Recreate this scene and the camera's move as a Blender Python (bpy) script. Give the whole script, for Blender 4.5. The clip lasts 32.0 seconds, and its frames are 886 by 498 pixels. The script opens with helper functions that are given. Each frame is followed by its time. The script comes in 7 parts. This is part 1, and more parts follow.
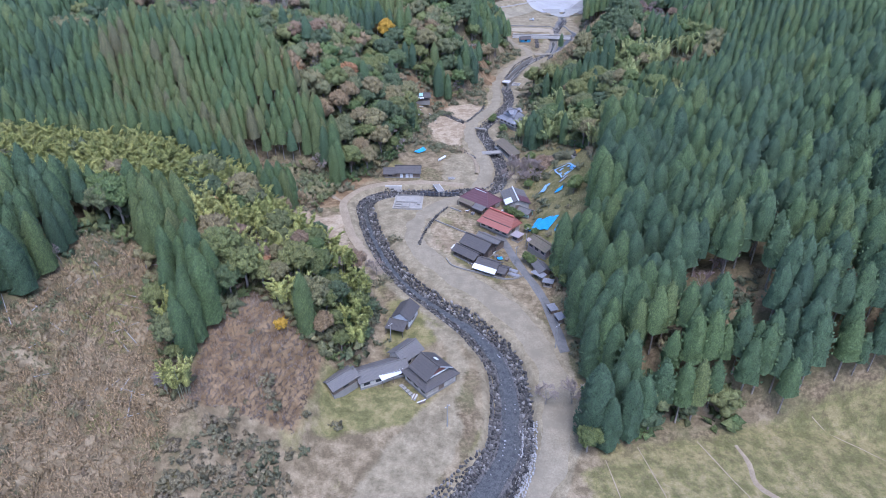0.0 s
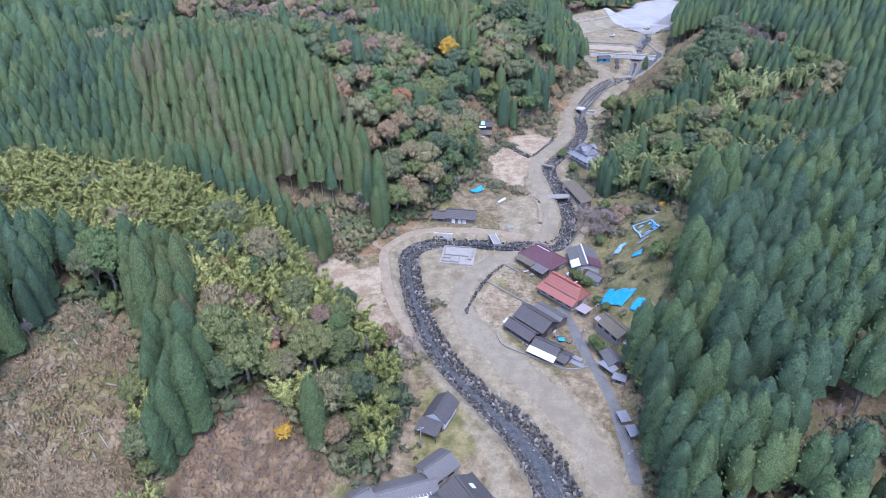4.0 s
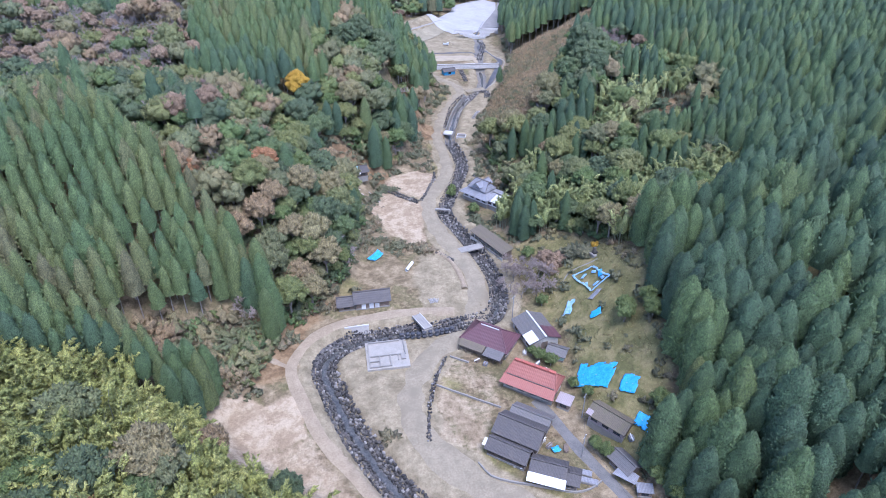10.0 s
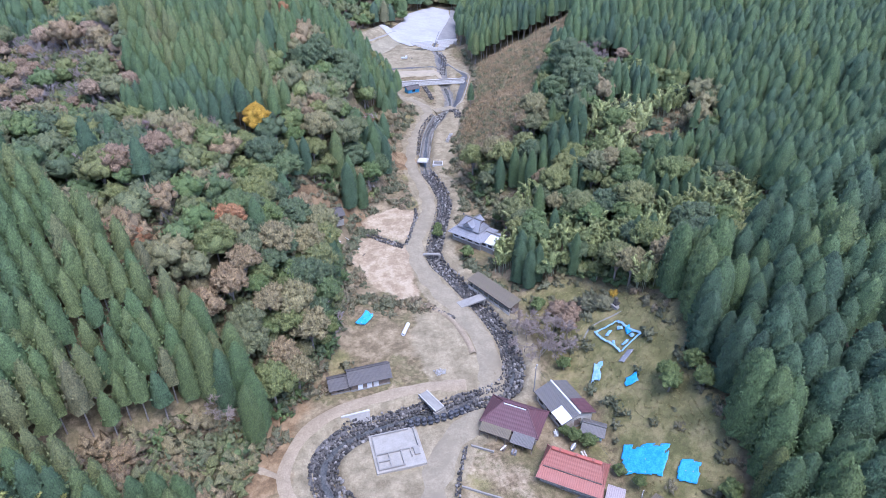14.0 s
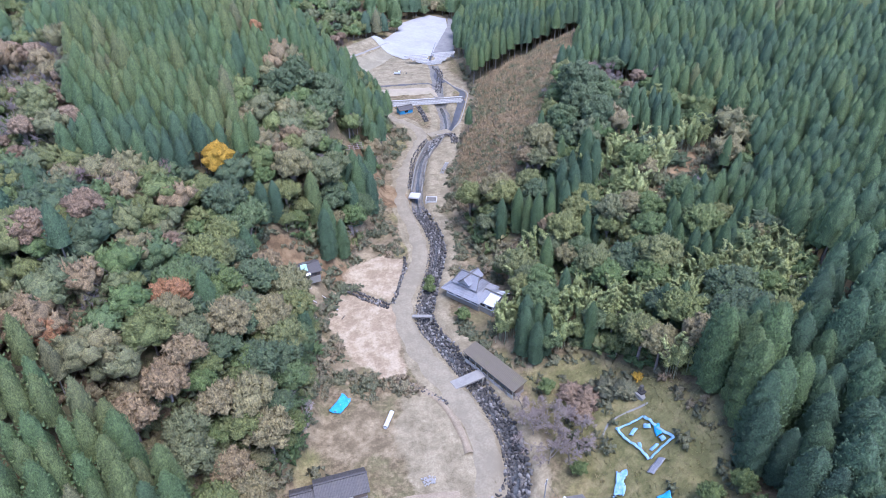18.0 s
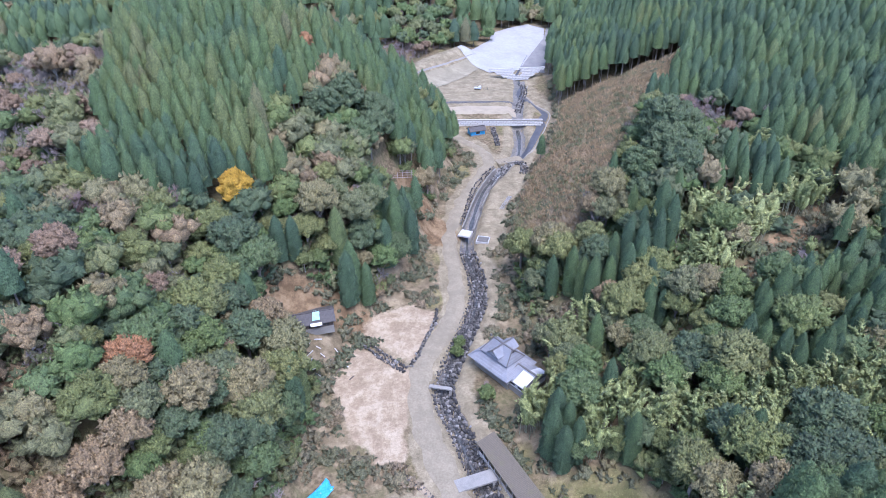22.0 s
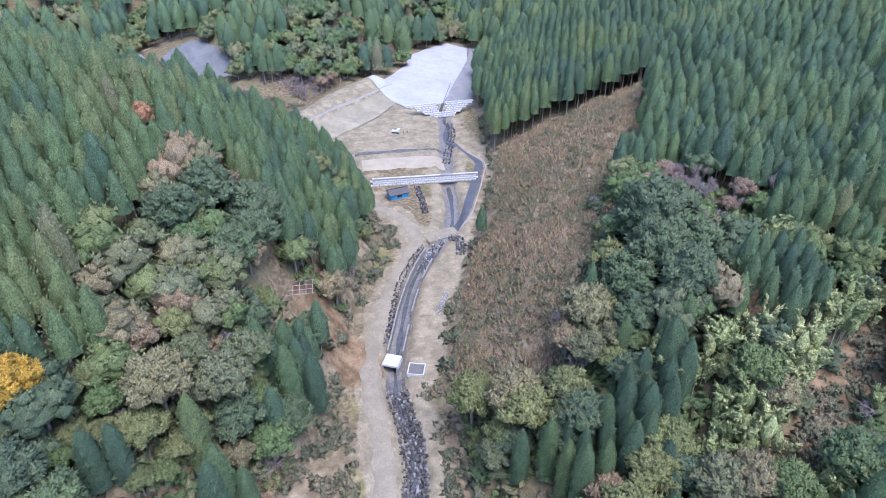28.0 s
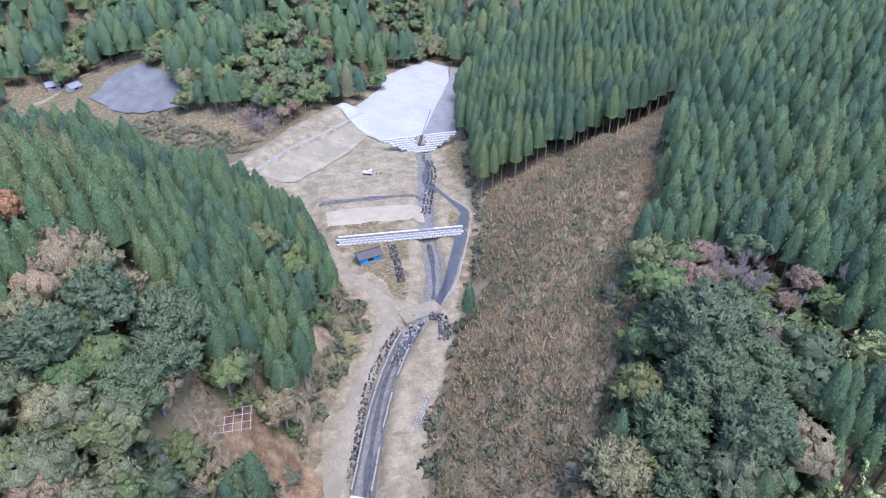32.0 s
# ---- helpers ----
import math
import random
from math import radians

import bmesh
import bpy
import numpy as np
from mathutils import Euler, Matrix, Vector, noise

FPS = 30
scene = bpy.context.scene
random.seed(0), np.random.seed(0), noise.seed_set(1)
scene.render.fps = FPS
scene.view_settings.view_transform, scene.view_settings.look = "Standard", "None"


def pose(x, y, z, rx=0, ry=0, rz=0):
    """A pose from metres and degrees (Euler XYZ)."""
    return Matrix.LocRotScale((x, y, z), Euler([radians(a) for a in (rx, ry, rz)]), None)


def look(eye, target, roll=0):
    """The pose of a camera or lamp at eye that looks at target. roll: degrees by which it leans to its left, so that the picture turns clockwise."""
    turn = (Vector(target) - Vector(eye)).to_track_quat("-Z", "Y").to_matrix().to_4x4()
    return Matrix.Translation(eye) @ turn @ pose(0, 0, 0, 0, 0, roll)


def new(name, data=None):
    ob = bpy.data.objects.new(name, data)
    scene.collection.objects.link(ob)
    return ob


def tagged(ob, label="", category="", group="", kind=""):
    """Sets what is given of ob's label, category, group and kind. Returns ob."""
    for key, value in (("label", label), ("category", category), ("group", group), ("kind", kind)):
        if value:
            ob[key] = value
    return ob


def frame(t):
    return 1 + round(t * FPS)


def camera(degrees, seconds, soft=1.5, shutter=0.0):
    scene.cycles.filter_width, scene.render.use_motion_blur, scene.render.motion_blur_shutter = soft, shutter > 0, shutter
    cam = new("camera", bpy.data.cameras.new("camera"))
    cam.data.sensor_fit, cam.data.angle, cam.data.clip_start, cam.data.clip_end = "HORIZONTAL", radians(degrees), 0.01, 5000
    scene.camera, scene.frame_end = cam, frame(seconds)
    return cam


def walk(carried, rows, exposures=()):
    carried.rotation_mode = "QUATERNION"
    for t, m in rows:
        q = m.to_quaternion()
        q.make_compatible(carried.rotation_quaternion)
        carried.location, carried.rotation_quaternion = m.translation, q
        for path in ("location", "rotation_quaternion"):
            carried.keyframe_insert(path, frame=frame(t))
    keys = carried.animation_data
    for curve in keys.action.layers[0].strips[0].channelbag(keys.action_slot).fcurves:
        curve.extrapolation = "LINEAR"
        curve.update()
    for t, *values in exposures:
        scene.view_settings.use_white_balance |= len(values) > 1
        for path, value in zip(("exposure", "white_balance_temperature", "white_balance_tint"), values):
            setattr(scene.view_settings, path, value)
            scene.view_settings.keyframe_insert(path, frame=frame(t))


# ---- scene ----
cam = camera(71.1, 32.0, 0.78)
METRES, EYE, TILT, LEAN, TURN = 300.0, 105.0, -31.02, 0.11, 0.0
ROWS = [
    (0.0, 0.0, 0.0, 0.0, 0.0, 0.0, 0.0),
    (0.5, 0.0073, 0.0124, 0.0077, 3.12, -0.01, -1.89),
    (1.0, 0.0115, 0.0249, 0.0158, 4.58, -0.08, -2.77),
    (1.5, 0.0133, 0.0377, 0.0242, 5.28, -0.13, -3.21),
    (2.0, 0.0134, 0.051, 0.0326, 5.61, -0.13, -3.4),
    (2.5, 0.012, 0.0643, 0.0411, 5.78, -0.16, -3.53),
    (3.0, 0.0101, 0.078, 0.0493, 5.87, -0.15, -3.6),
    (3.5, 0.0078, 0.0914, 0.0578, 5.92, -0.16, -3.66),
    (5.5, -0.0035, 0.144, 0.0909, 3.32, -0.07, -2.16),
    (6.0, -0.0068, 0.157, 0.0987, 3.18, -0.06, -2.12),
    (6.5, -0.0126, 0.1694, 0.1062, 3.13, -0.07, -2.14),
    (7.0, -0.0201, 0.181, 0.1133, 2.85, -0.07, -1.96),
    (7.5, -0.0292, 0.1913, 0.1196, 2.43, -0.08, -1.75),
    (8.0, -0.0399, 0.2019, 0.1261, 1.45, -0.09, -1.14),
    (8.5, -0.0525, 0.2122, 0.1321, -0.6, -0.1, 0.09),
    (9.0, -0.0652, 0.2224, 0.1383, -3.3, -0.18, 1.74),
    (9.5, -0.0776, 0.2328, 0.1443, -7.17, -0.39, 4.11),
    (10.0, -0.0907, 0.2436, 0.1509, -11.41, -0.81, 6.58),
    (10.5, -0.1028, 0.2545, 0.1579, -13.37, -1.08, 7.66),
    (11.0, -0.1117, 0.266, 0.1651, -15.14, -1.31, 8.7),
    (11.5, -0.1177, 0.2777, 0.1728, -16.5, -1.53, 9.44),
    (12.0, -0.1206, 0.2894, 0.1805, -17.04, -1.61, 9.72),
    (12.5, -0.1205, 0.3006, 0.1878, -16.68, -1.55, 9.56),
    (13.0, -0.1194, 0.3115, 0.1946, -16.7, -1.55, 9.57),
    (13.5, -0.1174, 0.3224, 0.2015, -16.72, -1.57, 9.56),
    (14.0, -0.1146, 0.3335, 0.2081, -16.71, -1.55, 9.59),
    (14.5, -0.1113, 0.3447, 0.2151, -16.68, -1.57, 9.59),
    (16.5, -0.0954, 0.3898, 0.2431, -16.6, -1.59, 9.6),
    (17.0, -0.0889, 0.3999, 0.2494, -16.65, -1.59, 9.67),
    (17.5, -0.0808, 0.4091, 0.255, -16.68, -1.6, 9.7),
    (18.0, -0.072, 0.4172, 0.26, -16.64, -1.61, 9.64),
    (18.5, -0.0609, 0.424, 0.2639, -15.55, -1.41, 9.05),
    (19.0, -0.0493, 0.4302, 0.2676, -14.39, -1.25, 8.39),
    (19.5, -0.037, 0.4362, 0.2707, -12.13, -0.93, 7.12),
    (20.0, -0.0246, 0.443, 0.2739, -9.73, -0.62, 5.68),
    (20.5, -0.013, 0.4511, 0.2788, -7.06, -0.39, 4.12),
    (21.0, -0.0048, 0.4606, 0.2848, -5.72, -0.3, 3.32),
    (21.5, 0.0023, 0.4714, 0.2915, -5.31, -0.29, 3.16),
    (22.0, 0.0076, 0.4832, 0.2995, -7.3, -0.5, 4.38),
    (22.5, 0.0102, 0.4963, 0.3075, -11.0, -0.88, 6.51),
    (23.0, 0.0139, 0.5096, 0.3153, -12.48, -1.04, 7.38),
    (23.5, 0.0171, 0.5232, 0.3241, -13.27, -1.21, 7.8),
    (24.0, 0.0214, 0.5369, 0.3322, -13.67, -1.25, 8.06),
    (24.5, 0.0258, 0.5509, 0.3406, -13.93, -1.31, 8.19),
    (25.0, 0.0304, 0.565, 0.349, -14.1, -1.34, 8.29),
    (25.5, 0.0347, 0.5793, 0.3575, -14.25, -1.36, 8.38),
    (27.5, 0.0512, 0.6376, 0.3929, -14.18, -1.41, 8.3),
    (28.0, 0.0519, 0.6525, 0.4021, -13.9, -1.38, 8.13),
    (28.5, 0.0516, 0.6678, 0.4112, -13.87, -1.38, 8.09),
    (29.0, 0.0526, 0.6827, 0.4205, -14.12, -1.46, 8.27),
    (29.5, 0.0551, 0.6976, 0.4294, -14.51, -1.51, 8.54),
    (30.0, 0.059, 0.7118, 0.4383, -15.16, -1.65, 8.88),
    (30.5, 0.0655, 0.7247, 0.4463, -15.54, -1.71, 9.11),
    (31.0, 0.0734, 0.7369, 0.4537, -15.38, -1.66, 9.04),
    (31.5, 0.083, 0.7478, 0.4607, -15.47, -1.67, 9.13),
    (32.0, 0.0937, 0.7572, 0.4673, -15.28, -1.66, 9.05),
]
walk(cam, [(t, pose(0, 0, EYE, TILT, LEAN, TURN) @ pose(METRES * x, METRES * y, METRES * z, 90 + pitch, roll, yaw)) for t, x, y, z, yaw, pitch, roll in ROWS],
     [(0.0, 1.22, 5300, 21), (3.5, 1.4, 5300, 21), (8.0, 1.52, 5350, 22), (32.0, 1.62, 5400, 23)])

# ---- world and light: a pale overcast afternoon ----
world = bpy.data.worlds.new("overcast_sky")
scene.world = world
world.use_nodes = True
wn, wl = world.node_tree.nodes, world.node_tree.links
sky = wn.new("ShaderNodeTexSky")
sky.sky_type, sky.sun_disc = "NISHITA", False
sky.sun_elevation, sky.sun_rotation = radians(66), radians(163)
sky.air_density, sky.dust_density, sky.ozone_density = 1.0, 2.0, 3.0
wl.new(sky.outputs[0], wn["Background"].inputs[0])
wn["Background"].inputs[1].default_value = 0.15
sun = new("sun", bpy.data.lights.new("sun", "SUN"))
sun.data.energy, sun.data.angle, sun.data.color = 1.3, radians(35), (1.0, 0.98, 0.95)
sun.matrix_world = look((14, -46, 112), (0, 0, 0))


# ---- materials ----
def tree_of(name):
    m = bpy.data.materials.new(name)
    m.use_nodes = True
    return m, m.node_tree.nodes, m.node_tree.links, m.node_tree.nodes["Principled BSDF"]


def node(ns, kind, **values):
    n = ns.new("ShaderNode" + kind)
    for key, value in values.items():
        n.inputs[key].default_value = value
    return n


def noise_at(ns, ls, scale, detail=4.0, coords="Object", stretch=(1, 1, 1)):
    tc = ns.new("ShaderNodeTexCoord")
    mp = ns.new("ShaderNodeMapping")
    mp.inputs["Scale"].default_value = stretch
    ls.new(tc.outputs[coords], mp.inputs["Vector"])
    nz = node(ns, "TexNoise", Scale=scale, Detail=detail, Roughness=0.62)
    ls.new(mp.outputs[0], nz.inputs["Vector"])
    return nz.outputs["Fac"]


def ramp(ns, ls, fac, stops):
    r = ns.new("ShaderNodeValToRGB")
    el = r.color_ramp.elements
    while len(el) < len(stops):
        el.new(0.5)
    for e, (p, c) in zip(el, stops):
        e.position, e.color = p, (*c, 1)
    ls.new(fac, r.inputs["Fac"])
    return r.outputs["Color"]


def mixed(ns, ls, fac, a, b, how="MIX"):
    m = ns.new("ShaderNodeMix")
    m.data_type, m.blend_type = "RGBA", how
    for sock, v in ((m.inputs[0], fac), (m.inputs[6], a), (m.inputs[7], b)):
        if isinstance(v, (int, float)):
            sock.default_value = v
        elif isinstance(v, tuple):
            sock.default_value = (*v, 1)
        else:
            ls.new(v, sock)
    return m.outputs[2]


def bumped(ns, ls, bsdf, fac, strength, distance):
    b = node(ns, "Bump", Strength=strength, Distance=distance)
    ls.new(fac, b.inputs["Height"])
    ls.new(b.outputs[0], bsdf.inputs["Normal"])


def surface(name, dark, light, scale=3.0, fine=30.0, rough=0.85, bump=0.4, metal=0.0, stain=None, coords="Object", stretch=(1, 1, 1)):
    """A worn surface: two scales of noise between two colours, with relief, and stains of a third colour."""
    m, ns, ls, b = tree_of(name)
    big = noise_at(ns, ls, scale, 5, coords, stretch)
    small = noise_at(ns, ls, fine, 3, coords, stretch)
    c = ramp(ns, ls, big, [(0.38, dark), (0.62, light)])
    c = mixed(ns, ls, 0.5, c, ramp(ns, ls, small, [(0.38, dark), (0.62, light)]))
    if stain:
        s = noise_at(ns, ls, scale * 0.4, 6, coords)
        c = mixed(ns, ls, ramp(ns, ls, s, [(0.5, (0, 0, 0)), (0.66, (1, 1, 1))]), c, stain)
    ls.new(c, b.inputs["Base Color"])
    b.inputs["Roughness"].default_value, b.inputs["Metallic"].default_value = rough, metal
    bumped(ns, ls, b, small, bump, 0.05)
    return m


def foliage(name, dark, mid, light, warm=None, share=0.0, tones=None):
    """Leaves: each clump a shade of its own, each tree a tone of its own, now and then a browned tree."""
    m, ns, ls, b = tree_of(name)
    geo = ns.new("ShaderNodeNewGeometry")
    att = ns.new("ShaderNodeAttribute")
    att.attribute_name = "tone"
    info = ns.new("ShaderNodeObjectInfo")
    own = ns.new("ShaderNodeSeparateColor")
    ls.new(info.outputs["Color"], own.inputs[0])
    joined = ns.new("ShaderNodeMath")
    joined.operation = "GREATER_THAN"
    joined.inputs[1].default_value = 0.5
    ls.new(att.outputs["Fac"], joined.inputs[0])
    less = ns.new("ShaderNodeMath")
    less.operation = "SUBTRACT"
    less.inputs[1].default_value = 1.0
    ls.new(att.outputs["Fac"], less.inputs[0])
    fr = ns.new("ShaderNodeMix")
    ls.new(joined.outputs[0], fr.inputs[0])
    ls.new(own.outputs[0], fr.inputs[2])
    ls.new(less.outputs[0], fr.inputs[3])
    clump = ramp(ns, ls, geo.outputs["Random Per Island"], [(0.0, dark), (0.55, mid), (1.0, light)])
    treec = ramp(ns, ls, fr.outputs[0], tones or [(0.0, dark), (0.45, mid), (1.0, light)])
    c = mixed(ns, ls, 0.76, clump, treec)
    if warm:
        pick = ramp(ns, ls, fr.outputs[0], [(max(0.0, 0.97 - share), (0, 0, 0)), (0.985 - share * 0.5, (1, 1, 1))])
        c = mixed(ns, ls, pick, c, warm)
    n = noise_at(ns, ls, 1.7, 6)
    c = mixed(ns, ls, 0.75, c, ramp(ns, ls, n, [(0.3, (0.55, 0.58, 0.6)), (0.7, (1.08, 1.08, 1.05))]), "MULTIPLY")
    fine = noise_at(ns, ls, 4.6, 5, "Object", (1, 1, 0.55))
    c = mixed(ns, ls, 0.85, c, ramp(ns, ls, fine, [(0.36, (0.44, 0.45, 0.46)), (0.5, (1.02, 1.02, 1.0)), (0.64, (1.62, 1.60, 1.48))]), "MULTIPLY")
    ls.new(c, b.inputs["Base Color"])
    b.inputs["Roughness"].default_value = 0.7
    b.inputs["Specular IOR Level"].default_value = 0.35
    bumped(ns, ls, b, fine, 1.0, 0.4)
    return m


M_CEDAR = foliage("cedar_needles", (0.064, 0.102, 0.056), (0.096, 0.150, 0.072), (0.144, 0.200, 0.088), tones=[
    (0.0, (0.048, 0.084, 0.056)), (0.3, (0.074, 0.122, 0.064)), (0.6, (0.116, 0.170, 0.060)), (0.85, (0.172, 0.190, 0.064)), (1.0, (0.182, 0.152, 0.080))])
M_LEAF = foliage("evergreen_leaves", (0.083, 0.112, 0.053), (0.139, 0.165, 0.067), (0.225, 0.225, 0.094), tones=[
    (0.0, (0.062, 0.096, 0.053)), (0.18, (0.091, 0.128, 0.064)), (0.36, (0.112, 0.172, 0.050)), (0.5, (0.198, 0.200, 0.066)), (0.62, (0.134, 0.155, 0.078)), (0.76, (0.257, 0.215, 0.104)), (0.88, (0.289, 0.21, 0.120)), (1.0, (0.321, 0.205, 0.120))])
M_BAMBOO = foliage("bamboo_leaves", (0.19, 0.22, 0.062), (0.36, 0.37, 0.105), (0.56, 0.53, 0.18))
M_BAMBOO_E = foliage("grey_green_bamboo_leaves", (0.18, 0.225, 0.082), (0.34, 0.375, 0.14), (0.54, 0.54, 0.23))
M_BUSH = foliage("shrub_leaves", (0.110, 0.115, 0.068), (0.173, 0.16, 0.093), (0.263, 0.22, 0.132), tones=[
    (0.0, (0.095, 0.115, 0.060)), (0.35, (0.147, 0.15, 0.081)), (0.6, (0.210, 0.18, 0.106)), (0.8, (0.273, 0.205, 0.128)), (1.0, (0.252, 0.17, 0.111))])
M_DRY = foliage("dry_grass_blades", (0.19, 0.145, 0.08), (0.295, 0.222, 0.125), (0.42, 0.32, 0.20), tones=[
    (0.0, (0.12, 0.15, 0.06)), (0.30, (0.175, 0.175, 0.085)), (0.40, (0.285, 0.205, 0.105)), (0.65, (0.35, 0.24, 0.13)), (1.0, (0.42, 0.31, 0.19))])
M_YELLOW = foliage("yellow_leaves", (0.42, 0.24, 0.03), (0.55, 0.33, 0.04), (0.65, 0.42, 0.07))
M_ORANGE = foliage("rust_leaves", (0.27, 0.125, 0.06), (0.40, 0.20, 0.095), (0.52, 0.30, 0.16))
M_TWIG = surface("bare_twigs", (0.18, 0.150, 0.135), (0.34, 0.29, 0.265), 1.0, 12, 0.9, 0.2)
M_TWIGRED = surface("reddish_twigs", (0.17, 0.115, 0.10), (0.27, 0.20, 0.175), 1.0, 12, 0.9, 0.2)
M_BARK = surface("bark", (0.15, 0.125, 0.10), (0.30, 0.265, 0.225), 2.0, 18, 0.95, 0.6)
M_CULM = surface("bamboo_culm", (0.20, 0.22, 0.12), (0.36, 0.36, 0.24), 1.0, 8, 0.5, 0.1)


# ---- the lie of the land: a valley floor that climbs northwards between two wooded slopes ----
def spline(points, step=1.5):
    """A smooth line through plan points."""
    p = np.array(points, float)
    q = np.vstack((2 * p[0] - p[1], p, 2 * p[-1] - p[-2]))
    out = []
    for i in range(1, len(q) - 2):
        n = max(2, int(np.linalg.norm(q[i + 1] - q[i]) / step))
        for t in np.arange(n) / n:
            out.append(0.5 * (2 * q[i] + (q[i + 1] - q[i - 1]) * t + (2 * q[i - 1] - 5 * q[i] + 4 * q[i + 1] - q[i + 2]) * t * t
                              + (3 * q[i] - q[i - 1] - 3 * q[i + 1] + q[i + 2]) * t ** 3))
    out.append(p[-1])
    return np.array(out)


def away(x, y, line):
    """Distance from points to a line, in plan."""
    x, y = np.asarray(x, float), np.asarray(y, float)
    best = np.full(x.shape, 1e9)
    for (ax, ay), (bx, by) in zip(line[:-1], line[1:]):
        dx, dy = bx - ax, by - ay
        t = np.clip(((x - ax) * dx + (y - ay) * dy) / (dx * dx + dy * dy + 1e-9), 0, 1)
        best = np.minimum(best, np.hypot(x - ax - t * dx, y - ay - t * dy))
    return best


def inside(x, y, poly):
    x, y = np.asarray(x, float), np.asarray(y, float)
    res = np.zeros(x.shape, bool)
    for (ax, ay), (bx, by) in zip(poly, poly[1:] + poly[:1]):
        if ay != by:
            res ^= ((ay > y) != (by > y)) & (x < (bx - ax) * (y - ay) / (by - ay) + ax)
    return res


def ease(a, b, v):
    t = np.clip((np.asarray(v, float) - a) / (b - a), 0, 1)
    return t * t * (3 - 2 * t)


def rolling(x, y, size, seed=0):
    """Smooth plan noise, -1 to 1, from summed waves."""
    r = np.random.RandomState(seed)
    s = 0
    for k in range(7):
        a, f, ph = r.uniform(0, 2 * np.pi), 2 * np.pi / (size * r.uniform(0.6, 1.6)), r.uniform(0, 6.28)
        s = s + np.sin((x * np.cos(a) + y * np.sin(a)) * f + ph)
    return s / 4.0


RIVER = spline([(-14, 52), (-2, 70), (8, 86), (14.5, 97), (16, 106), (16.5, 115), (15, 127), (8, 139.5), (-2, 150), (-11, 160), (-18.7, 173), (-25, 188.6),
                (-28, 200), (-29.5, 209.5), (-23.5, 215.8), (-11, 217.8), (3, 217.6), (12, 216.8), (19, 220), (23, 229), (23.8, 240), (22.2, 252), (20, 264), (17.8, 276),
                (23.4, 289), (29.5, 301), (33, 310), (34, 321), (34, 333), (38, 348), (47, 371), (57, 385), (66, 396), (71, 412), (74, 428), (80, 450), (88, 480)])
ROAD = spline([(2, 55), (12, 72), (18.5, 85), (23.5, 93), (26.5, 103), (28.5, 115), (26.5, 127), (21.5, 140.6), (12.5, 153.6), (1, 165), (-7.5, 177), (-10.5, 187),
               (-8.5, 197), (-1, 207), (9, 212.5), (14.5, 221), (17.3, 231), (17.6, 239), (15.3, 252), (12.8, 264), (12.2, 275), (15, 286.5), (21.5, 296.5), (26.3, 307), (28.0, 321),
               (29.4, 339), (36.5, 360), (46.5, 378), (53, 390), (52, 402), (45, 414), (42, 428)])
LANE = spline([(8, 222), (-2, 224), (-14, 224.3), (-24, 223), (-31, 219.5), (-36, 213), (-37.5, 207), (-35, 197), (-31.5, 185.5), (-26, 175.5), (-19, 163)])
PAVED = spline([(19, 186), (21, 180), (22.5, 174), (25, 166), (27.5, 159), (30, 150), (31.5, 138), (32.5, 128)])
ROAD2 = spline([(66, 394.5), (72, 401), (79, 414), (85.5, 427), (88.5, 436), (84, 446), (82, 456), (88, 472)])
FLAT = np.array([(41, 336), (47, 352), (53, 364), (60, 376), (67, 387)], float)
HOLLOW = np.array([(-40, 236), (-51, 243), (-63, 254), (-78, 268)], float)
SPOIL = np.array([(22, 474), (34, 487), (48, 503), (64, 520)], float)
# y, foot of the slope, and the rise above the floor 20, 45, 80 and 140 m behind it
WEST = [(30, -35, 8, 17, 32, 47), (85, -30, 11, 19, 34, 50), (110, -26, 18, 21, 39, 52), (125, -19, 20, 22, 37, 50), (145, -18, 18, 27, 33, 42), (165, -24, 15, 26, 28, 32),
        (180, -44, 14, 27, 28, 30), (195, -55, 12, 24, 24, 28), (210, -43, 7, 18, 18, 24), (225, -32, 8, 19, 24, 29), (245, -15, 21, 37, 41, 36), (265, -12, 18, 40, 42, 39),
        (280, -9, 15, 36, 40, 39), (295, -5, 14, 33, 40, 38)]
WEST += [(315, 13, 20, 28, 34, 37), (333, 22, 22, 31, 38, 40), (360, 29, 28, 44, 46, 33), (380, 39, 25, 44, 53, 39), (405, 46, 19, 36, 49, 38), (430, 38, 13, 26, 29, 15),
        (462, 18, 3, 3, 1, -3), (500, 46, 2, 2, -1, -5), (540, 68, 11, 17, 4, -2), (600, 108, 29, 42, 38, 12), (680, 120, 45, 61, 63, 51), (900, 120, 60, 80, 90, 90)]
EAST = [(30, 160, 3, 7, 11, 22), (90, 150, 2, 4, 10, 16), (112, 33, 8, 15, 23, 31), (130, 33, 13, 20, 29, 39), (150, 34, 14, 21, 30, 41), (165, 31, 10, 17, 28, 41),
        (180, 28.5, 14, 18, 29, 40), (200, 32, 15, 23, 31, 43), (220, 35, 14, 24, 28, 42), (240, 34, 9, 15, 22, 39), (260, 33, 7, 13, 21, 40), (275, 42, 7, 17, 23, 43),
        (295, 42, 11, 23, 26, 46), (315, 42, 14, 30, 29, 47)]
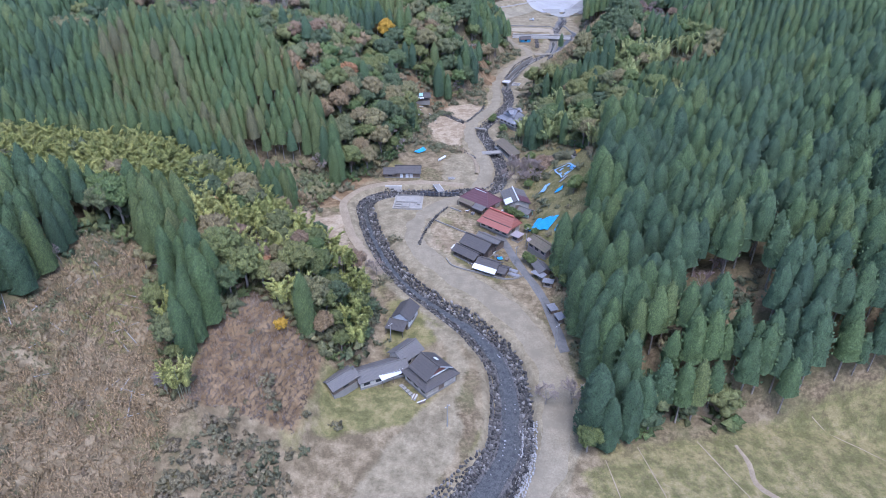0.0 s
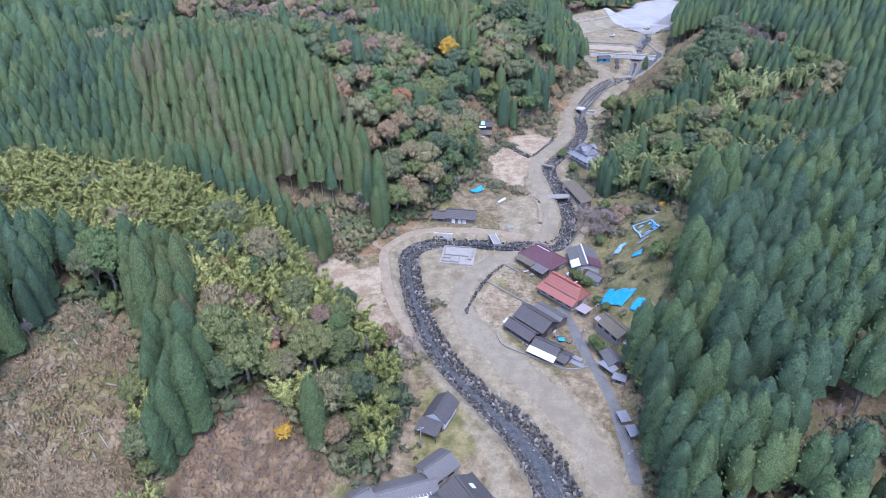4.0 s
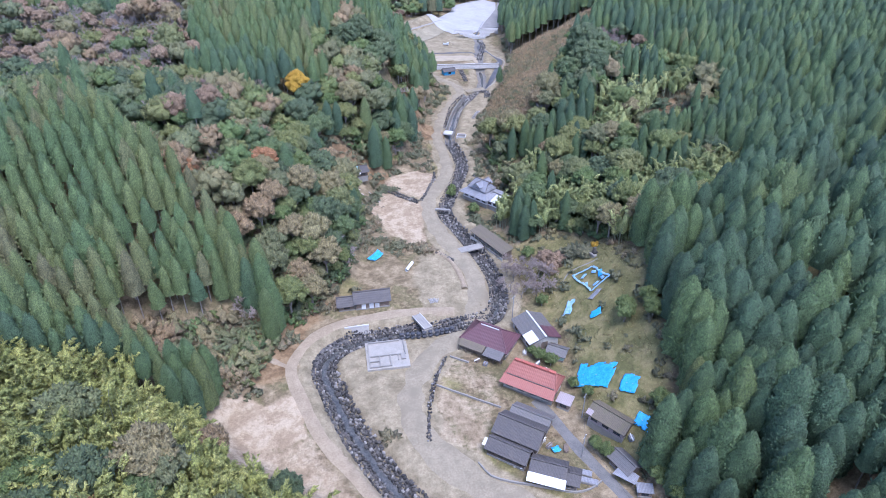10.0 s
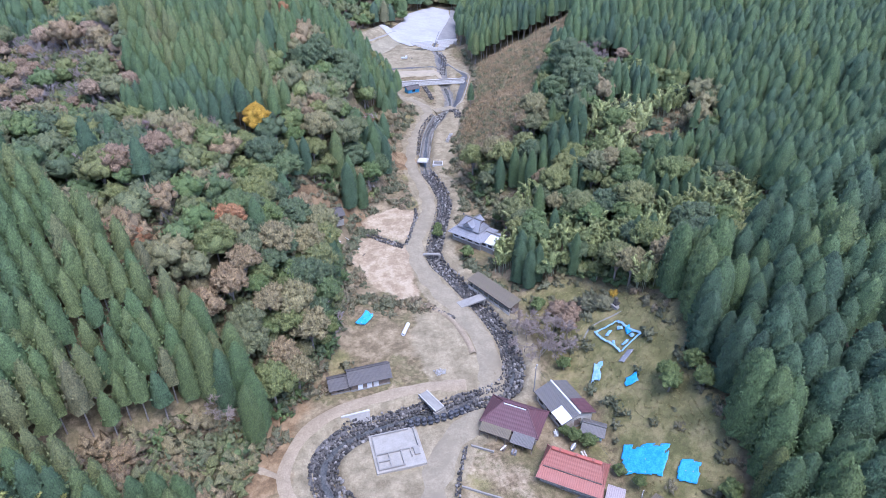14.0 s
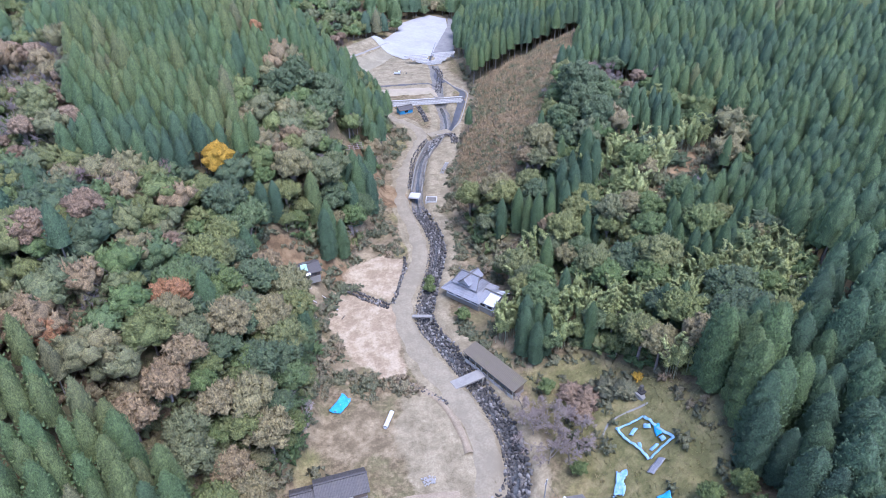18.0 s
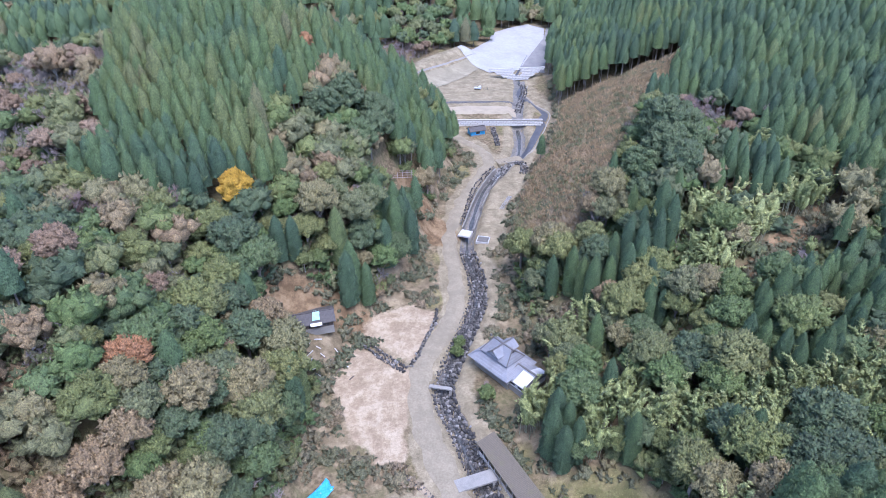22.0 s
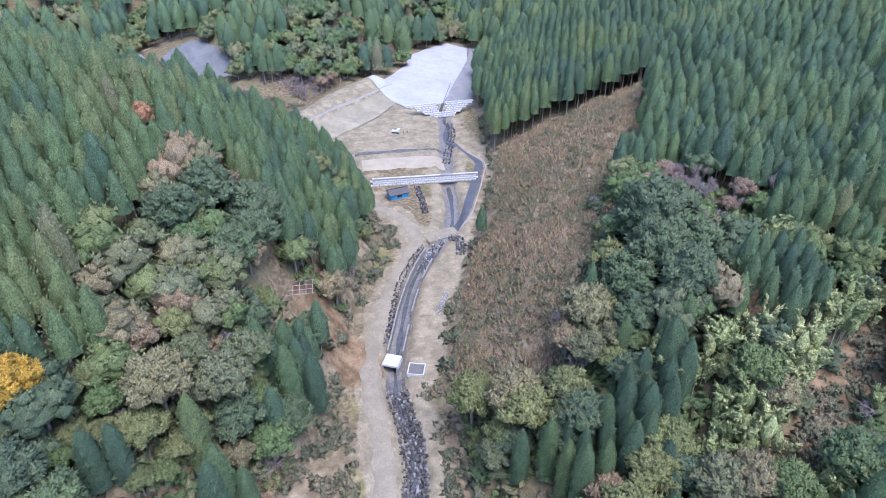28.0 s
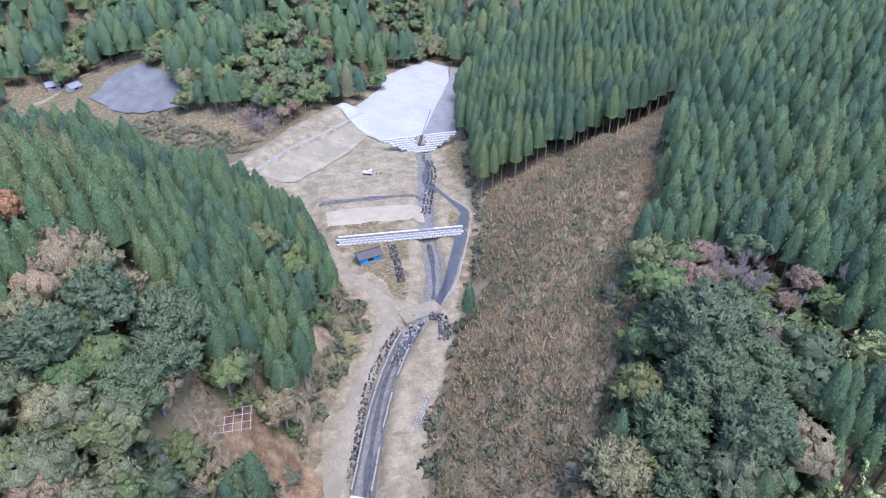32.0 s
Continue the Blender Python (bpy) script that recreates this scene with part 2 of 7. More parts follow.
EAST += [(335, 46, 18, 35, 30, 49), (360, 56, 17, 27, 36, 53), (390, 72, 20, 37, 49, 61), (410, 84, 16, 28, 41, 54), (440, 93, 13, 20, 31, 43), (480, 102, 14, 24, 36, 48),
        (540, 128, 15, 29, 41, 52), (620, 150, 25, 42, 53, 61), (700, 160, 45, 60, 71, 76), (900, 170, 60, 80, 90, 90)]


def floor_z(y):
    y = np.asarray(y, float)
    return 0.057 * (y - 208) + 0.42 * np.maximum(0, y - 590) * ease(590, 640, y)


def slope_side(x, y, table, sign):
    tab = np.array(table, float)
    ys = np.arange(0, 960, 3.0)
    k = np.exp(-0.5 * (np.arange(-4, 5) / 1.8) ** 2)
    k /= k.sum()
    cols = [np.interp(y, ys, np.convolve(np.pad(np.interp(ys, tab[:, 0], tab[:, c]), 4, "edge"), k, "valid")) for c in range(1, 6)]
    off = np.maximum(0, sign * (x - cols[0]))
    prof = [0 * off, cols[1], cols[2], cols[3], cols[4], cols[4] + 22]
    marks = [0, 20, 45, 80, 140, 400]
    z = 0 * off
    for i in range(5):
        t = np.clip((off - marks[i]) / (marks[i + 1] - marks[i]), 0, 1)
        z = z + (prof[i + 1] - prof[i]) * t
    return z, off


def land(x, y, carve=True):
    """Height of the ground."""
    x, y = np.asarray(x, float), np.asarray(y, float)
    z = floor_z(y)
    w, wo = slope_side(x, y, WEST, -1)
    e, eo = slope_side(x, y, EAST, 1)
    rough = ease(2, 25, wo + eo)
    z = z + w + e + rough * (1.5 * rolling(x, y, 34, 1) + 0.6 * rolling(x, y, 13, 2)) + 0.12 * rolling(x, y, 9, 3)
    if carve:
        d = away(x, y, RIVER)
        deep = np.interp(y, [60, 110, 140, 200, 300, 420, 470], [2.6, 3.0, 3.0, 2.6, 2.4, 2.2, 0.6])
        wide = np.interp(y, [60, 110, 135, 150, 216, 232, 300, 420], [6.5, 4.6, 4.0, 2.6, 2.5, 1.7, 1.6, 2.2])
        # the haul road crosses the stream on fill in two places
        fill = np.maximum(np.exp(-((x - 11) ** 2 + (y - 215.8) ** 2) / 26), np.exp(-((x - 61) ** 2 + (y - 391) ** 2) / 20))
        z = z - deep * (1 - ease(wide - 0.8, wide + 2.2, d)) * (1 - np.minimum(1, 1.25 * fill))
    # hollow behind the western spur
    z = z - 7.5 * np.exp(-(away(x, y, HOLLOW) / 7.0) ** 2)
    # made ground behind the weir, and the spoil heap beside the works
    z = z + 2.3 * ease(426.2, 428.6, y + 0.13 * (x - 46.5)) * (1 - ease(440, 500, y)) * ease(40, 46, x) * (1 - ease(83, 88, x))
    z = z + 6.5 * np.exp(-(away(x, y, SPOIL) / 9.0) ** 2)
    return z


def H(x, y):
    return float(land(np.array([x]), np.array([y]))[0])


def mesh_from(name, verts, faces, material=None, smooth=False, tone=None):
    """A mesh from arrays: all faces have the same number of corners."""
    verts, faces = np.asarray(verts, np.float32), np.asarray(faces, np.int32)
    me = bpy.data.meshes.new(name)
    me.vertices.add(len(verts))
    me.vertices.foreach_set("co", verts.ravel())
    k = faces.shape[1]
    me.loops.add(faces.size)
    me.loops.foreach_set("vertex_index", faces.ravel())
    me.polygons.add(len(faces))
    me.polygons.foreach_set("loop_start", np.arange(0, faces.size, k, dtype=np.int32))
    if smooth:
        me.polygons.foreach_set("use_smooth", np.ones(len(faces), bool))
    if tone is not None:
        me.attributes.new("tone", "FLOAT", "POINT").data.foreach_set("value", np.asarray(tone, np.float32))
    me.update(calc_edges=True)
    if material:
        me.materials.append(material)
    return me


def grid_faces(nx, ny):
    i = np.arange(nx - 1)[None, :] + nx * np.arange(ny - 1)[:, None]
    return np.stack((i, i + 1, i + nx + 1, i + nx), -1).reshape(-1, 4)


def axis(stops):
    out = []
    for (a, b, s) in stops:
        out += list(np.arange(a, b, s))
    return np.array(out + [stops[-1][1]])


# plan shapes of the open ground
PALE = [(-56, 197), (-50, 203), (-44, 198), (-37, 199.5), (-34.5, 196), (-34.5, 187), (-42, 185), (-46, 180), (-50, 176), (-54, 184)]
PALE2 = [(-3, 294), (10, 285), (12, 279), (8, 268), (7, 258), (2, 258), (-4, 266), (-8, 280)]
PALE3 = [(0, 297), (12, 286), (20, 303), (15, 308), (4, 306)]
YARD = [(-7, 178), (-4, 198), (2, 206), (10, 213), (2, 215), (-20, 215), (-25, 208), (-24, 199), (-17, 187), (-10, 172)]
FIELD = [(33, 60), (30, 91), (38, 95), (45, 98.5), (61, 101), (73, 104), (90, 107), (150, 108), (150, 40), (40, 40)]
CLEARING = [(-56, 40), (-56, 95), (-66, 114), (-75, 134), (-84, 138), (-90, 133), (-89, 122), (-92, 112), (-95, 103), (-104, 88), (-122, 62), (-122, 40)]
DRYHILL = [(42, 318), (56, 309), (68, 317), (77, 325), (86, 338), (97, 354), (114, 373), (134, 398), (166, 426), (160, 430), (120, 428), (98, 438), (88, 425), (76, 395), (58, 362), (47, 340)]
GARDEN = [(28, 160), (41, 164), (48, 176), (52, 190), (57, 206), (60, 222), (55, 236), (48, 247), (34, 250), (30, 225), (34, 205), (30, 190)]
WORKS = [(16, 474), (30, 458), (44, 436), (90, 432), (94, 446), (92, 470), (102, 490), (92, 500), (72, 524), (62, 526), (46, 508), (30, 492)]
CONCRETE = [(62, 518), (75, 493), (92, 495), (106, 522), (122, 552), (128, 572), (120, 584), (108, 578), (92, 566), (88, 552), (74, 534)]


def soft_in(x, y, poly, width=1.5):
    """1 inside, falling to 0 over a ragged edge."""
    d = away(x, y, np.array(poly + poly[:1], float))
    d = np.where(inside(x, y, poly), d, -d) + 0.8 * rolling(x, y, 7, 5)
    return ease(-width, width, d)


def build_ground():
    xs = axis([(-420, -150, 10), (-150, -62, 3), (-62, 110, 1.0), (110, 190, 3), (190, 460, 10)])
    ys = axis([(-60, 50, 5), (50, 460, 1.0), (460, 620, 2.5), (620, 980, 10)])
    X, Y = np.meshgrid(xs, ys)
    x, y = X.ravel(), Y.ravel()
    z = land(x, y)
    me = mesh_from("ground", np.stack((x, y, z), 1), grid_faces(len(xs), len(ys)), M_GROUND, True)
    wl_, wo = slope_side(x, y, WEST, -1)
    el_, eo = slope_side(x, y, EAST, 1)
    off = wo + eo
    gravel = np.maximum.reduce([soft_in(x, y, YARD), soft_in(x, y, WORKS, 4), (1 - ease(0, 2.0, away(x, y, ROAD) - np.interp(y, [210, 260], [4.8, 3.2]) + 1.2 * rolling(x, y, 11, 8))) * (off < 3),
                                0.8 * (1 - ease(5, 9, away(x, y, RIVER))), 1 - ease(4.0, 5.5, away(x, y, FLAT) + rolling(x, y, 9, 18))])
    gravel = np.maximum(gravel, soft_in(x, y, [(-3, 85), (4, 100), (3, 112), (6, 122), (3, 136), (-6, 142), (2, 128), (-2, 112), (-12, 100), (-22, 80), (-30, 60), (0, 60)], 3))
    gravel = np.maximum(gravel, soft_in(x, y, [(12, 214), (19, 226), (19, 250), (6, 254), (0, 240), (0, 226)], 3))
    pale = np.maximum.reduce([soft_in(x, y, p, 2) for p in (PALE, PALE2, PALE3)])
    pale = np.maximum(pale, 0.55 * soft_in(x, y, [(-54, 184), (-34, 188), (-27, 172), (-20, 160), (-34, 160), (-48, 170)], 3))
    for plot in ([(-3, 195.5), (9.6, 186.2), (2, 173), (-6, 179)], [(-1, 198), (3, 205), (12.5, 195), (10, 187.5)]):
        pale = np.maximum(pale, 0.42 * soft_in(x, y, plot, 1.5))
    green = np.maximum.reduce([0.95 * soft_in(x, y, [(-84, 112), (-79, 107), (-73, 110), (-72, 118), (-78, 120)], 4), 0.8 * soft_in(x, y, [(-30, 100), (-6, 104), (-2, 112), (-8, 116), (-30, 118)], 3), 0.9 * soft_in(x, y, [(-16, 128), (-4, 130), (2, 140), (-6, 152), (-16, 150)], 3), 0.55 * soft_in(x, y, FIELD, 2), 0.6 * soft_in(x, y, GARDEN, 4), 0.5 * ease(0.3, 0.9, rolling(x, y, 22, 9)) * (off < 12), 0.75 * ease(0.25, 0.8, rolling(x, y, 14, 16)) * soft_in(x, y, CLEARING, 4)])
    dry = np.maximum.reduce([0.75 * soft_in(x, y, [(-52, 60), (-52, 96), (-30, 112), (-8, 108), (2, 96), (-6, 60)], 4), (0.25 + 0.5 * (rolling(x, y, 13, 15) > -0.35)) * soft_in(x, y, CLEARING, 4), soft_in(x, y, DRYHILL, 5), (1 - ease(4, 14, off)) * (0.28 + 0.35 * (rolling(x, y, 17, 14) > 0.1))])
    red = np.maximum(soft_in(x, y, [(-56, 96), (-34, 98), (-30, 118), (-48, 126), (-55, 114)], 3), 0.8 * soft_in(x, y, [(-38, 205), (-32, 222), (-26, 232), (-34, 236), (-46, 222), (-60, 216), (-50, 204)], 3))
    for scar, wide in (([(93, 279), (106, 288), (121, 294)], 5), ([(53, 268.5), (63, 270), (72, 272)], 3.5), ([(-22, 300), (-4, 302), (8, 300)], 4), ([(20, 352), (24, 347), (27, 341)], 6)):
        red = np.maximum(red, 0.8 * (1 - ease(wide - 1.5, wide + 1.5, away(x, y, np.array(scar, float)))))
    for name, v in (("red", red), ("gravel", gravel), ("pale", pale), ("green", green), ("dry", dry)):
        me.attributes.new(name, "FLOAT", "POINT").data.foreach_set("value", v.astype(np.float32))
    return tagged(new("ground", me), "valley floor and slopes of gravel, dry grass and litter", "ground", kind="structure")


def ground_material():
    m, ns, ls, b = tree_of("valley_ground")
    n1, n2, n3, nf = noise_at(ns, ls, 0.12, 6), noise_at(ns, ls, 0.9, 6), noise_at(ns, ls, 4.0, 4), noise_at(ns, ls, 0.28, 12)
    c = ramp(ns, ls, n2, [(0.36, (0.119, 0.089, 0.051)), (0.5, (0.192, 0.145, 0.084)), (0.64, (0.280, 0.213, 0.128))])
    c = mixed(ns, ls, ramp(ns, ls, n1, [(0.42, (0, 0, 0)), (0.62, (1, 1, 1))]), c, ramp(ns, ls, n2, [(0.3, (0.125, 0.116, 0.054)), (0.7, (0.208, 0.175, 0.089))]))

    def layer(c, name, colours, fac):
        a = ns.new("ShaderNodeAttribute")
        a.attribute_name = name
        # the edge of each layer breaks up along the grain of the soil
        add = ns.new("ShaderNodeMath")
        add.operation = "MULTIPLY_ADD"
        ls.new(n2, add.inputs[0])
        add.inputs[1].default_value = 0.7
        ls.new(a.outputs["Fac"], add.inputs[2])
        edge = ramp(ns, ls, add.outputs[0], [(0.60, (0, 0, 0)), (0.95, (1, 1, 1))])
        return mixed(ns, ls, edge, c, ramp(ns, ls, fac, colours))
    c = layer(c, "dry", [(0.40, (0.171, 0.133, 0.077)), (0.5, (0.244, 0.189, 0.113)), (0.60, (0.332, 0.264, 0.163))], nf)
    c = layer(c, "green", [(0.40, (0.140, 0.134, 0.051)), (0.5, (0.208, 0.186, 0.076)), (0.60, (0.280, 0.233, 0.107))], nf)
    c = layer(c, "gravel", [(0.38, (0.220, 0.180, 0.112)), (0.5, (0.282, 0.233, 0.147)), (0.62, (0.348, 0.290, 0.187))], nf)
    # wheel and digger tracks curl through the gravel
    for turn in ((0.22, 1.0, 1), (1.0, 0.3, 1)):
        streak = noise_at(ns, ls, 0.9, 5, "Object", turn)
        c = mixed(ns, ls, 0.22, c, ramp(ns, ls, streak, [(0.40, (0.70, 0.69, 0.67)), (0.52, (1, 1, 1))]), "MULTIPLY")
    c = layer(c, "red", [(0.40, (0.140, 0.091, 0.047)), (0.5, (0.210, 0.141, 0.075)), (0.60, (0.285, 0.198, 0.110))], nf)
    c = layer(c, "pale", [(0.40, (0.291, 0.218, 0.138)), (0.5, (0.368, 0.286, 0.184)), (0.60, (0.441, 0.354, 0.238))], nf)
    c = mixed(ns, ls, 0.45, c, ramp(ns, ls, n3, [(0.38, (0.52, 0.52, 0.52)), (0.6, (1, 1, 1))]), "MULTIPLY")
    c = mixed(ns, ls, 0.4, c, ramp(ns, ls, noise_at(ns, ls, 1.3, 8), [(0.40, (0.60, 0.58, 0.55)), (0.56, (1, 1, 1))]), "MULTIPLY")
    ls.new(c, b.inputs["Base Color"])
    b.inputs["Roughness"].default_value = 0.95
    b.inputs["Specular IOR Level"].default_value = 0.15
    bumped(ns, ls, b, n3, 0.4, 0.2)
    return m


M_GROUND = ground_material()
build_ground()


def strip(name, line, half, lift, material, label, category, crown=0.0, across=5, ragged=0.0, seed=0, level=None):
    """A ribbon draped on the land along a line."""
    line = np.asarray(line)
    tan = np.gradient(line, axis=0)
    tan /= np.linalg.norm(tan, axis=1)[:, None] + 1e-9
    nor = np.stack((-tan[:, 1], tan[:, 0]), 1)
    hw = half if np.ndim(half) else np.full(len(line), float(half))
    hw = hw + ragged * rolling(line[:, 0], line[:, 1], 8, seed)
    u = np.linspace(-1, 1, across)
    P = line[:, None, :] + nor[:, None, :] * (hw[:, None] * u[None, :])[:, :, None]
    x, y = P[..., 0].ravel(), P[..., 1].ravel()
    if level is None:
        z = land(x, y).reshape(len(line), across) + lift + crown * (1 - u ** 2)[None, :]
        z[:, 0] -= lift + 0.15
        z[:, -1] -= lift + 0.15
        z = z.ravel()
    else:
        z = np.repeat(level, across)
    me = mesh_from(name, np.stack((x, y, z), 1), grid_faces(across, len(line)), material, True)
    return tagged(new(name, me), label, category, kind="structure")


M_ROAD = surface("gravel_road", (0.186, 0.153, 0.099), (0.276, 0.232, 0.154), 0.35, 2.2, 0.95, 0.6, stain=(0.191, 0.158, 0.104))
M_DIRT = surface("dirt_track", (0.208, 0.160, 0.102), (0.322, 0.257, 0.168), 0.4, 3.0, 0.95, 0.5)
M_ASPHALT = surface("worn_asphalt", (0.105, 0.10, 0.09), (0.175, 0.164, 0.147), 0.5, 5.0, 0.9, 0.3)
M_TAR = surface("fresh_asphalt", (0.05, 0.052, 0.056), (0.085, 0.087, 0.092), 0.5, 5.0, 0.8, 0.3)
M_BED = surface("stony_river_bed", (0.030, 0.028, 0.026), (0.15, 0.137, 0.122), 0.9, 3.0, 0.8, 0.9)
road_half = np.interp(ROAD[:, 1], [60, 120, 160, 190, 215, 250, 290, 340, 395, 430], [4.0, 4.2, 4.6, 3.2, 3.6, 3.3, 2.8, 2.5, 2.6, 2.2])
strip("road", ROAD, road_half, 0.16, M_ROAD, "wide pale gravel haul road along the river", "road", 0.12, 7, 0.8, 1)
strip("road", LANE, 1.9, 0.16, M_DIRT, "narrow dirt lane round the river bend", "road", 0.05, 5, 0.25, 2)
strip("road", PAVED, 1.8, 0.14, M_ASPHALT, "narrow worn asphalt lane behind the farmhouses", "road", 0.04, 5, 0.1, 3)
strip("road", ROAD2, np.interp(ROAD2[:, 1], [394, 398, 404, 470], [2.6, 2.3, 2.0, 1.9]), 0.16, M_TAR, "freshly tarred dark road beside the new weir", "road", 0.04, 5, 0.1, 4)


# ---- trees: each kind a few shapes, built from many small clumps ----
def tufts(centres, ways, lengths, widths, sides=4, rng=None):
    """Small open pyramids of foliage with their tips along the ways."""
    n = len(centres)
    ways = ways / (np.linalg.norm(ways, axis=1)[:, None] + 1e-9)
    ref = np.where(np.abs(ways[:, 2:3]) > 0.9, np.array([[1.0, 0, 0]]), np.array([[0, 0, 1.0]]))
    a = np.cross(ways, ref)
    a /= np.linalg.norm(a, axis=1)[:, None] + 1e-9
    b = np.cross(ways, a)
    ph = rng.uniform(0, 6.28, n)
    vs = [centres + ways * lengths[:, None]]
    for k in range(sides):
        ang = ph + 2 * np.pi * k / sides
        wob = rng.uniform(0.7, 1.3, n) * widths
        back = rng.uniform(-0.25, 0.15, n) * lengths
        vs.append(centres + a * (np.cos(ang) * wob)[:, None] + b * (np.sin(ang) * wob)[:, None] + ways * back[:, None])
    v = np.stack(vs, 1).reshape(-1, 3)
    base = np.arange(n)[:, None] * (sides + 1)
    f = np.concatenate([np.concatenate((base, base + 1 + k, base + 1 + (k + 1) % sides), 1) for k in range(sides)])
    return v, f


def join(parts):
    vs, fs, n = [], [], 0
    for v, f in parts:
        vs.append(v)
        fs.append(f + n)
        n += len(v)
    return np.concatenate(vs), np.concatenate(fs)


def pipe(points, radii, sides=5):
    """A bent tapering stem."""
    p = np.array(points, float)
    ang = np.arange(sides) * 2 * np.pi / sides
    rings = []
    for i, c in enumerate(p):
        d = p[min(i + 1, len(p) - 1)] - p[max(i - 1, 0)]
        d /= np.linalg.norm(d) + 1e-9
        ref = np.array([1.0, 0, 0]) if abs(d[2]) > 0.9 else np.array([0, 0, 1.0])
        a = np.cross(d, ref)
        a /= np.linalg.norm(a)
        b = np.cross(d, a)
        rings.append(c + radii[i] * (np.cos(ang)[:, None] * a + np.sin(ang)[:, None] * b))
    v = np.concatenate(rings)
    f = []
    for i in range(len(p) - 1):
        for k in range(sides):
            q = [i * sides + k, i * sides + (k + 1) % sides, (i + 1) * sides + (k + 1) % sides, (i + 1) * sides + k]
            f += [(q[0], q[1], q[2]), (q[0], q[2], q[3])]
    return v, np.array(f)


def knobbly(rings, sides, rng, wobble):
    """A closed lumpy body from (height, radius) rings, with a tip."""
    v, f = [], []
    for h, r in rings:
        ang = np.arange(sides) * 2 * np.pi / sides + rng.uniform(0, 1)
        rr = r * (1 + rng.uniform(-wobble, wobble, sides))
        v += [(np.cos(q) * s, np.sin(q) * s, h + rng.uniform(-0.15, 0.15)) for q, s in zip(ang, rr)]
    for i in range(len(rings) - 1):
        for k in range(sides):
            p, q = i * sides + k, i * sides + (k + 1) % sides
            f += [(p, q, q + sides), (p, q + sides, p + sides)]
    return np.array(v), np.array(f)


def cedar_shape(seed, height=15.0, radius=2.3, ends=110, sides=3, low=0.2, rows=9, around=9, lump=1.0, taper=3.1):
    """Trunk and crown of a plantation cedar: a rounded cone of tiered boughs, feathered by small upswept bough ends."""
    rng = np.random.RandomState(seed)
    trunk = pipe([(0, 0, -1.0), (0.05, 0, height * 0.5), (0, 0.05, height * 0.9)], [0.2, 0.14, 0.03], 4)
    lean = rng.uniform(0, 6.28, 3)

    def reach(h, a=0.0):
        d = (1 - h) * height
        lobes = 1 + 0.08 * np.sin(3 * a + lean[0] + 7 * h) + 0.06 * np.sin(5 * a + lean[1] - 11 * h)
        return radius * (1 - np.exp(-max(d, 0.0) / taper)) * lobes
    C, W, L, S = [], [], [], []
    for i in range(ends):
        # the upper crown, which takes the light, is the most finely feathered
        h = 0.985 - (0.985 - low) * ((i + rng.uniform(0, 1)) / ends) ** 1.25
        a = i * 2.39996 + rng.uniform(-0.5, 0.5)
        prof = reach(h, a)
        r = prof * rng.uniform(0.86, 0.99)
        k = (150.0 / ends) ** 0.4 * lump * (0.6 + 0.4 * prof / radius)
        C.append((np.cos(a) * r, np.sin(a) * r, h * height + rng.uniform(-0.2, 0.2)))
        W.append((np.cos(a), np.sin(a), rng.uniform(1.3, 2.6)))
        L.append(rng.uniform(0.36, 0.62) * k)
        S.append(rng.uniform(0.16, 0.27) * k)
    crown = tufts(np.array(C), np.array(W, float), np.array(L), np.array(S), sides, rng)
    v, f = [], []
    drops = np.append((1 - low) * height * np.linspace(1, 0, rows) ** 1.7, 0)[:-1]
    for i, d in enumerate(drops):
        h = 1 - max(d, 0.12) / height
        for k in range(around):
            a = (k + 0.5 * (i % 2)) * 2 * np.pi / around + rng.uniform(-0.15, 0.15)
            # boughs alternate out and in from tier to tier
            r = reach(h, a) * (1.0 if (i + k) % 2 else 0.80) * rng.uniform(0.94, 1.05)
            v.append((np.cos(a) * r, np.sin(a) * r, h * height + rng.uniform(-0.12, 0.12)))
    n = len(v)
    for i in range(rows - 1):
        for k in range(around):
            p, q = i * around + k, i * around + (k + 1) % around
            f += [(p, q, q + around), (p, q + around, p + around)]
    v.append((0, 0, height * 1.012))
    f += [(n - around + k, n - around + (k + 1) % around, n) for k in range(around)]
    return trunk, join([crown, (np.array(v), np.array(f))])


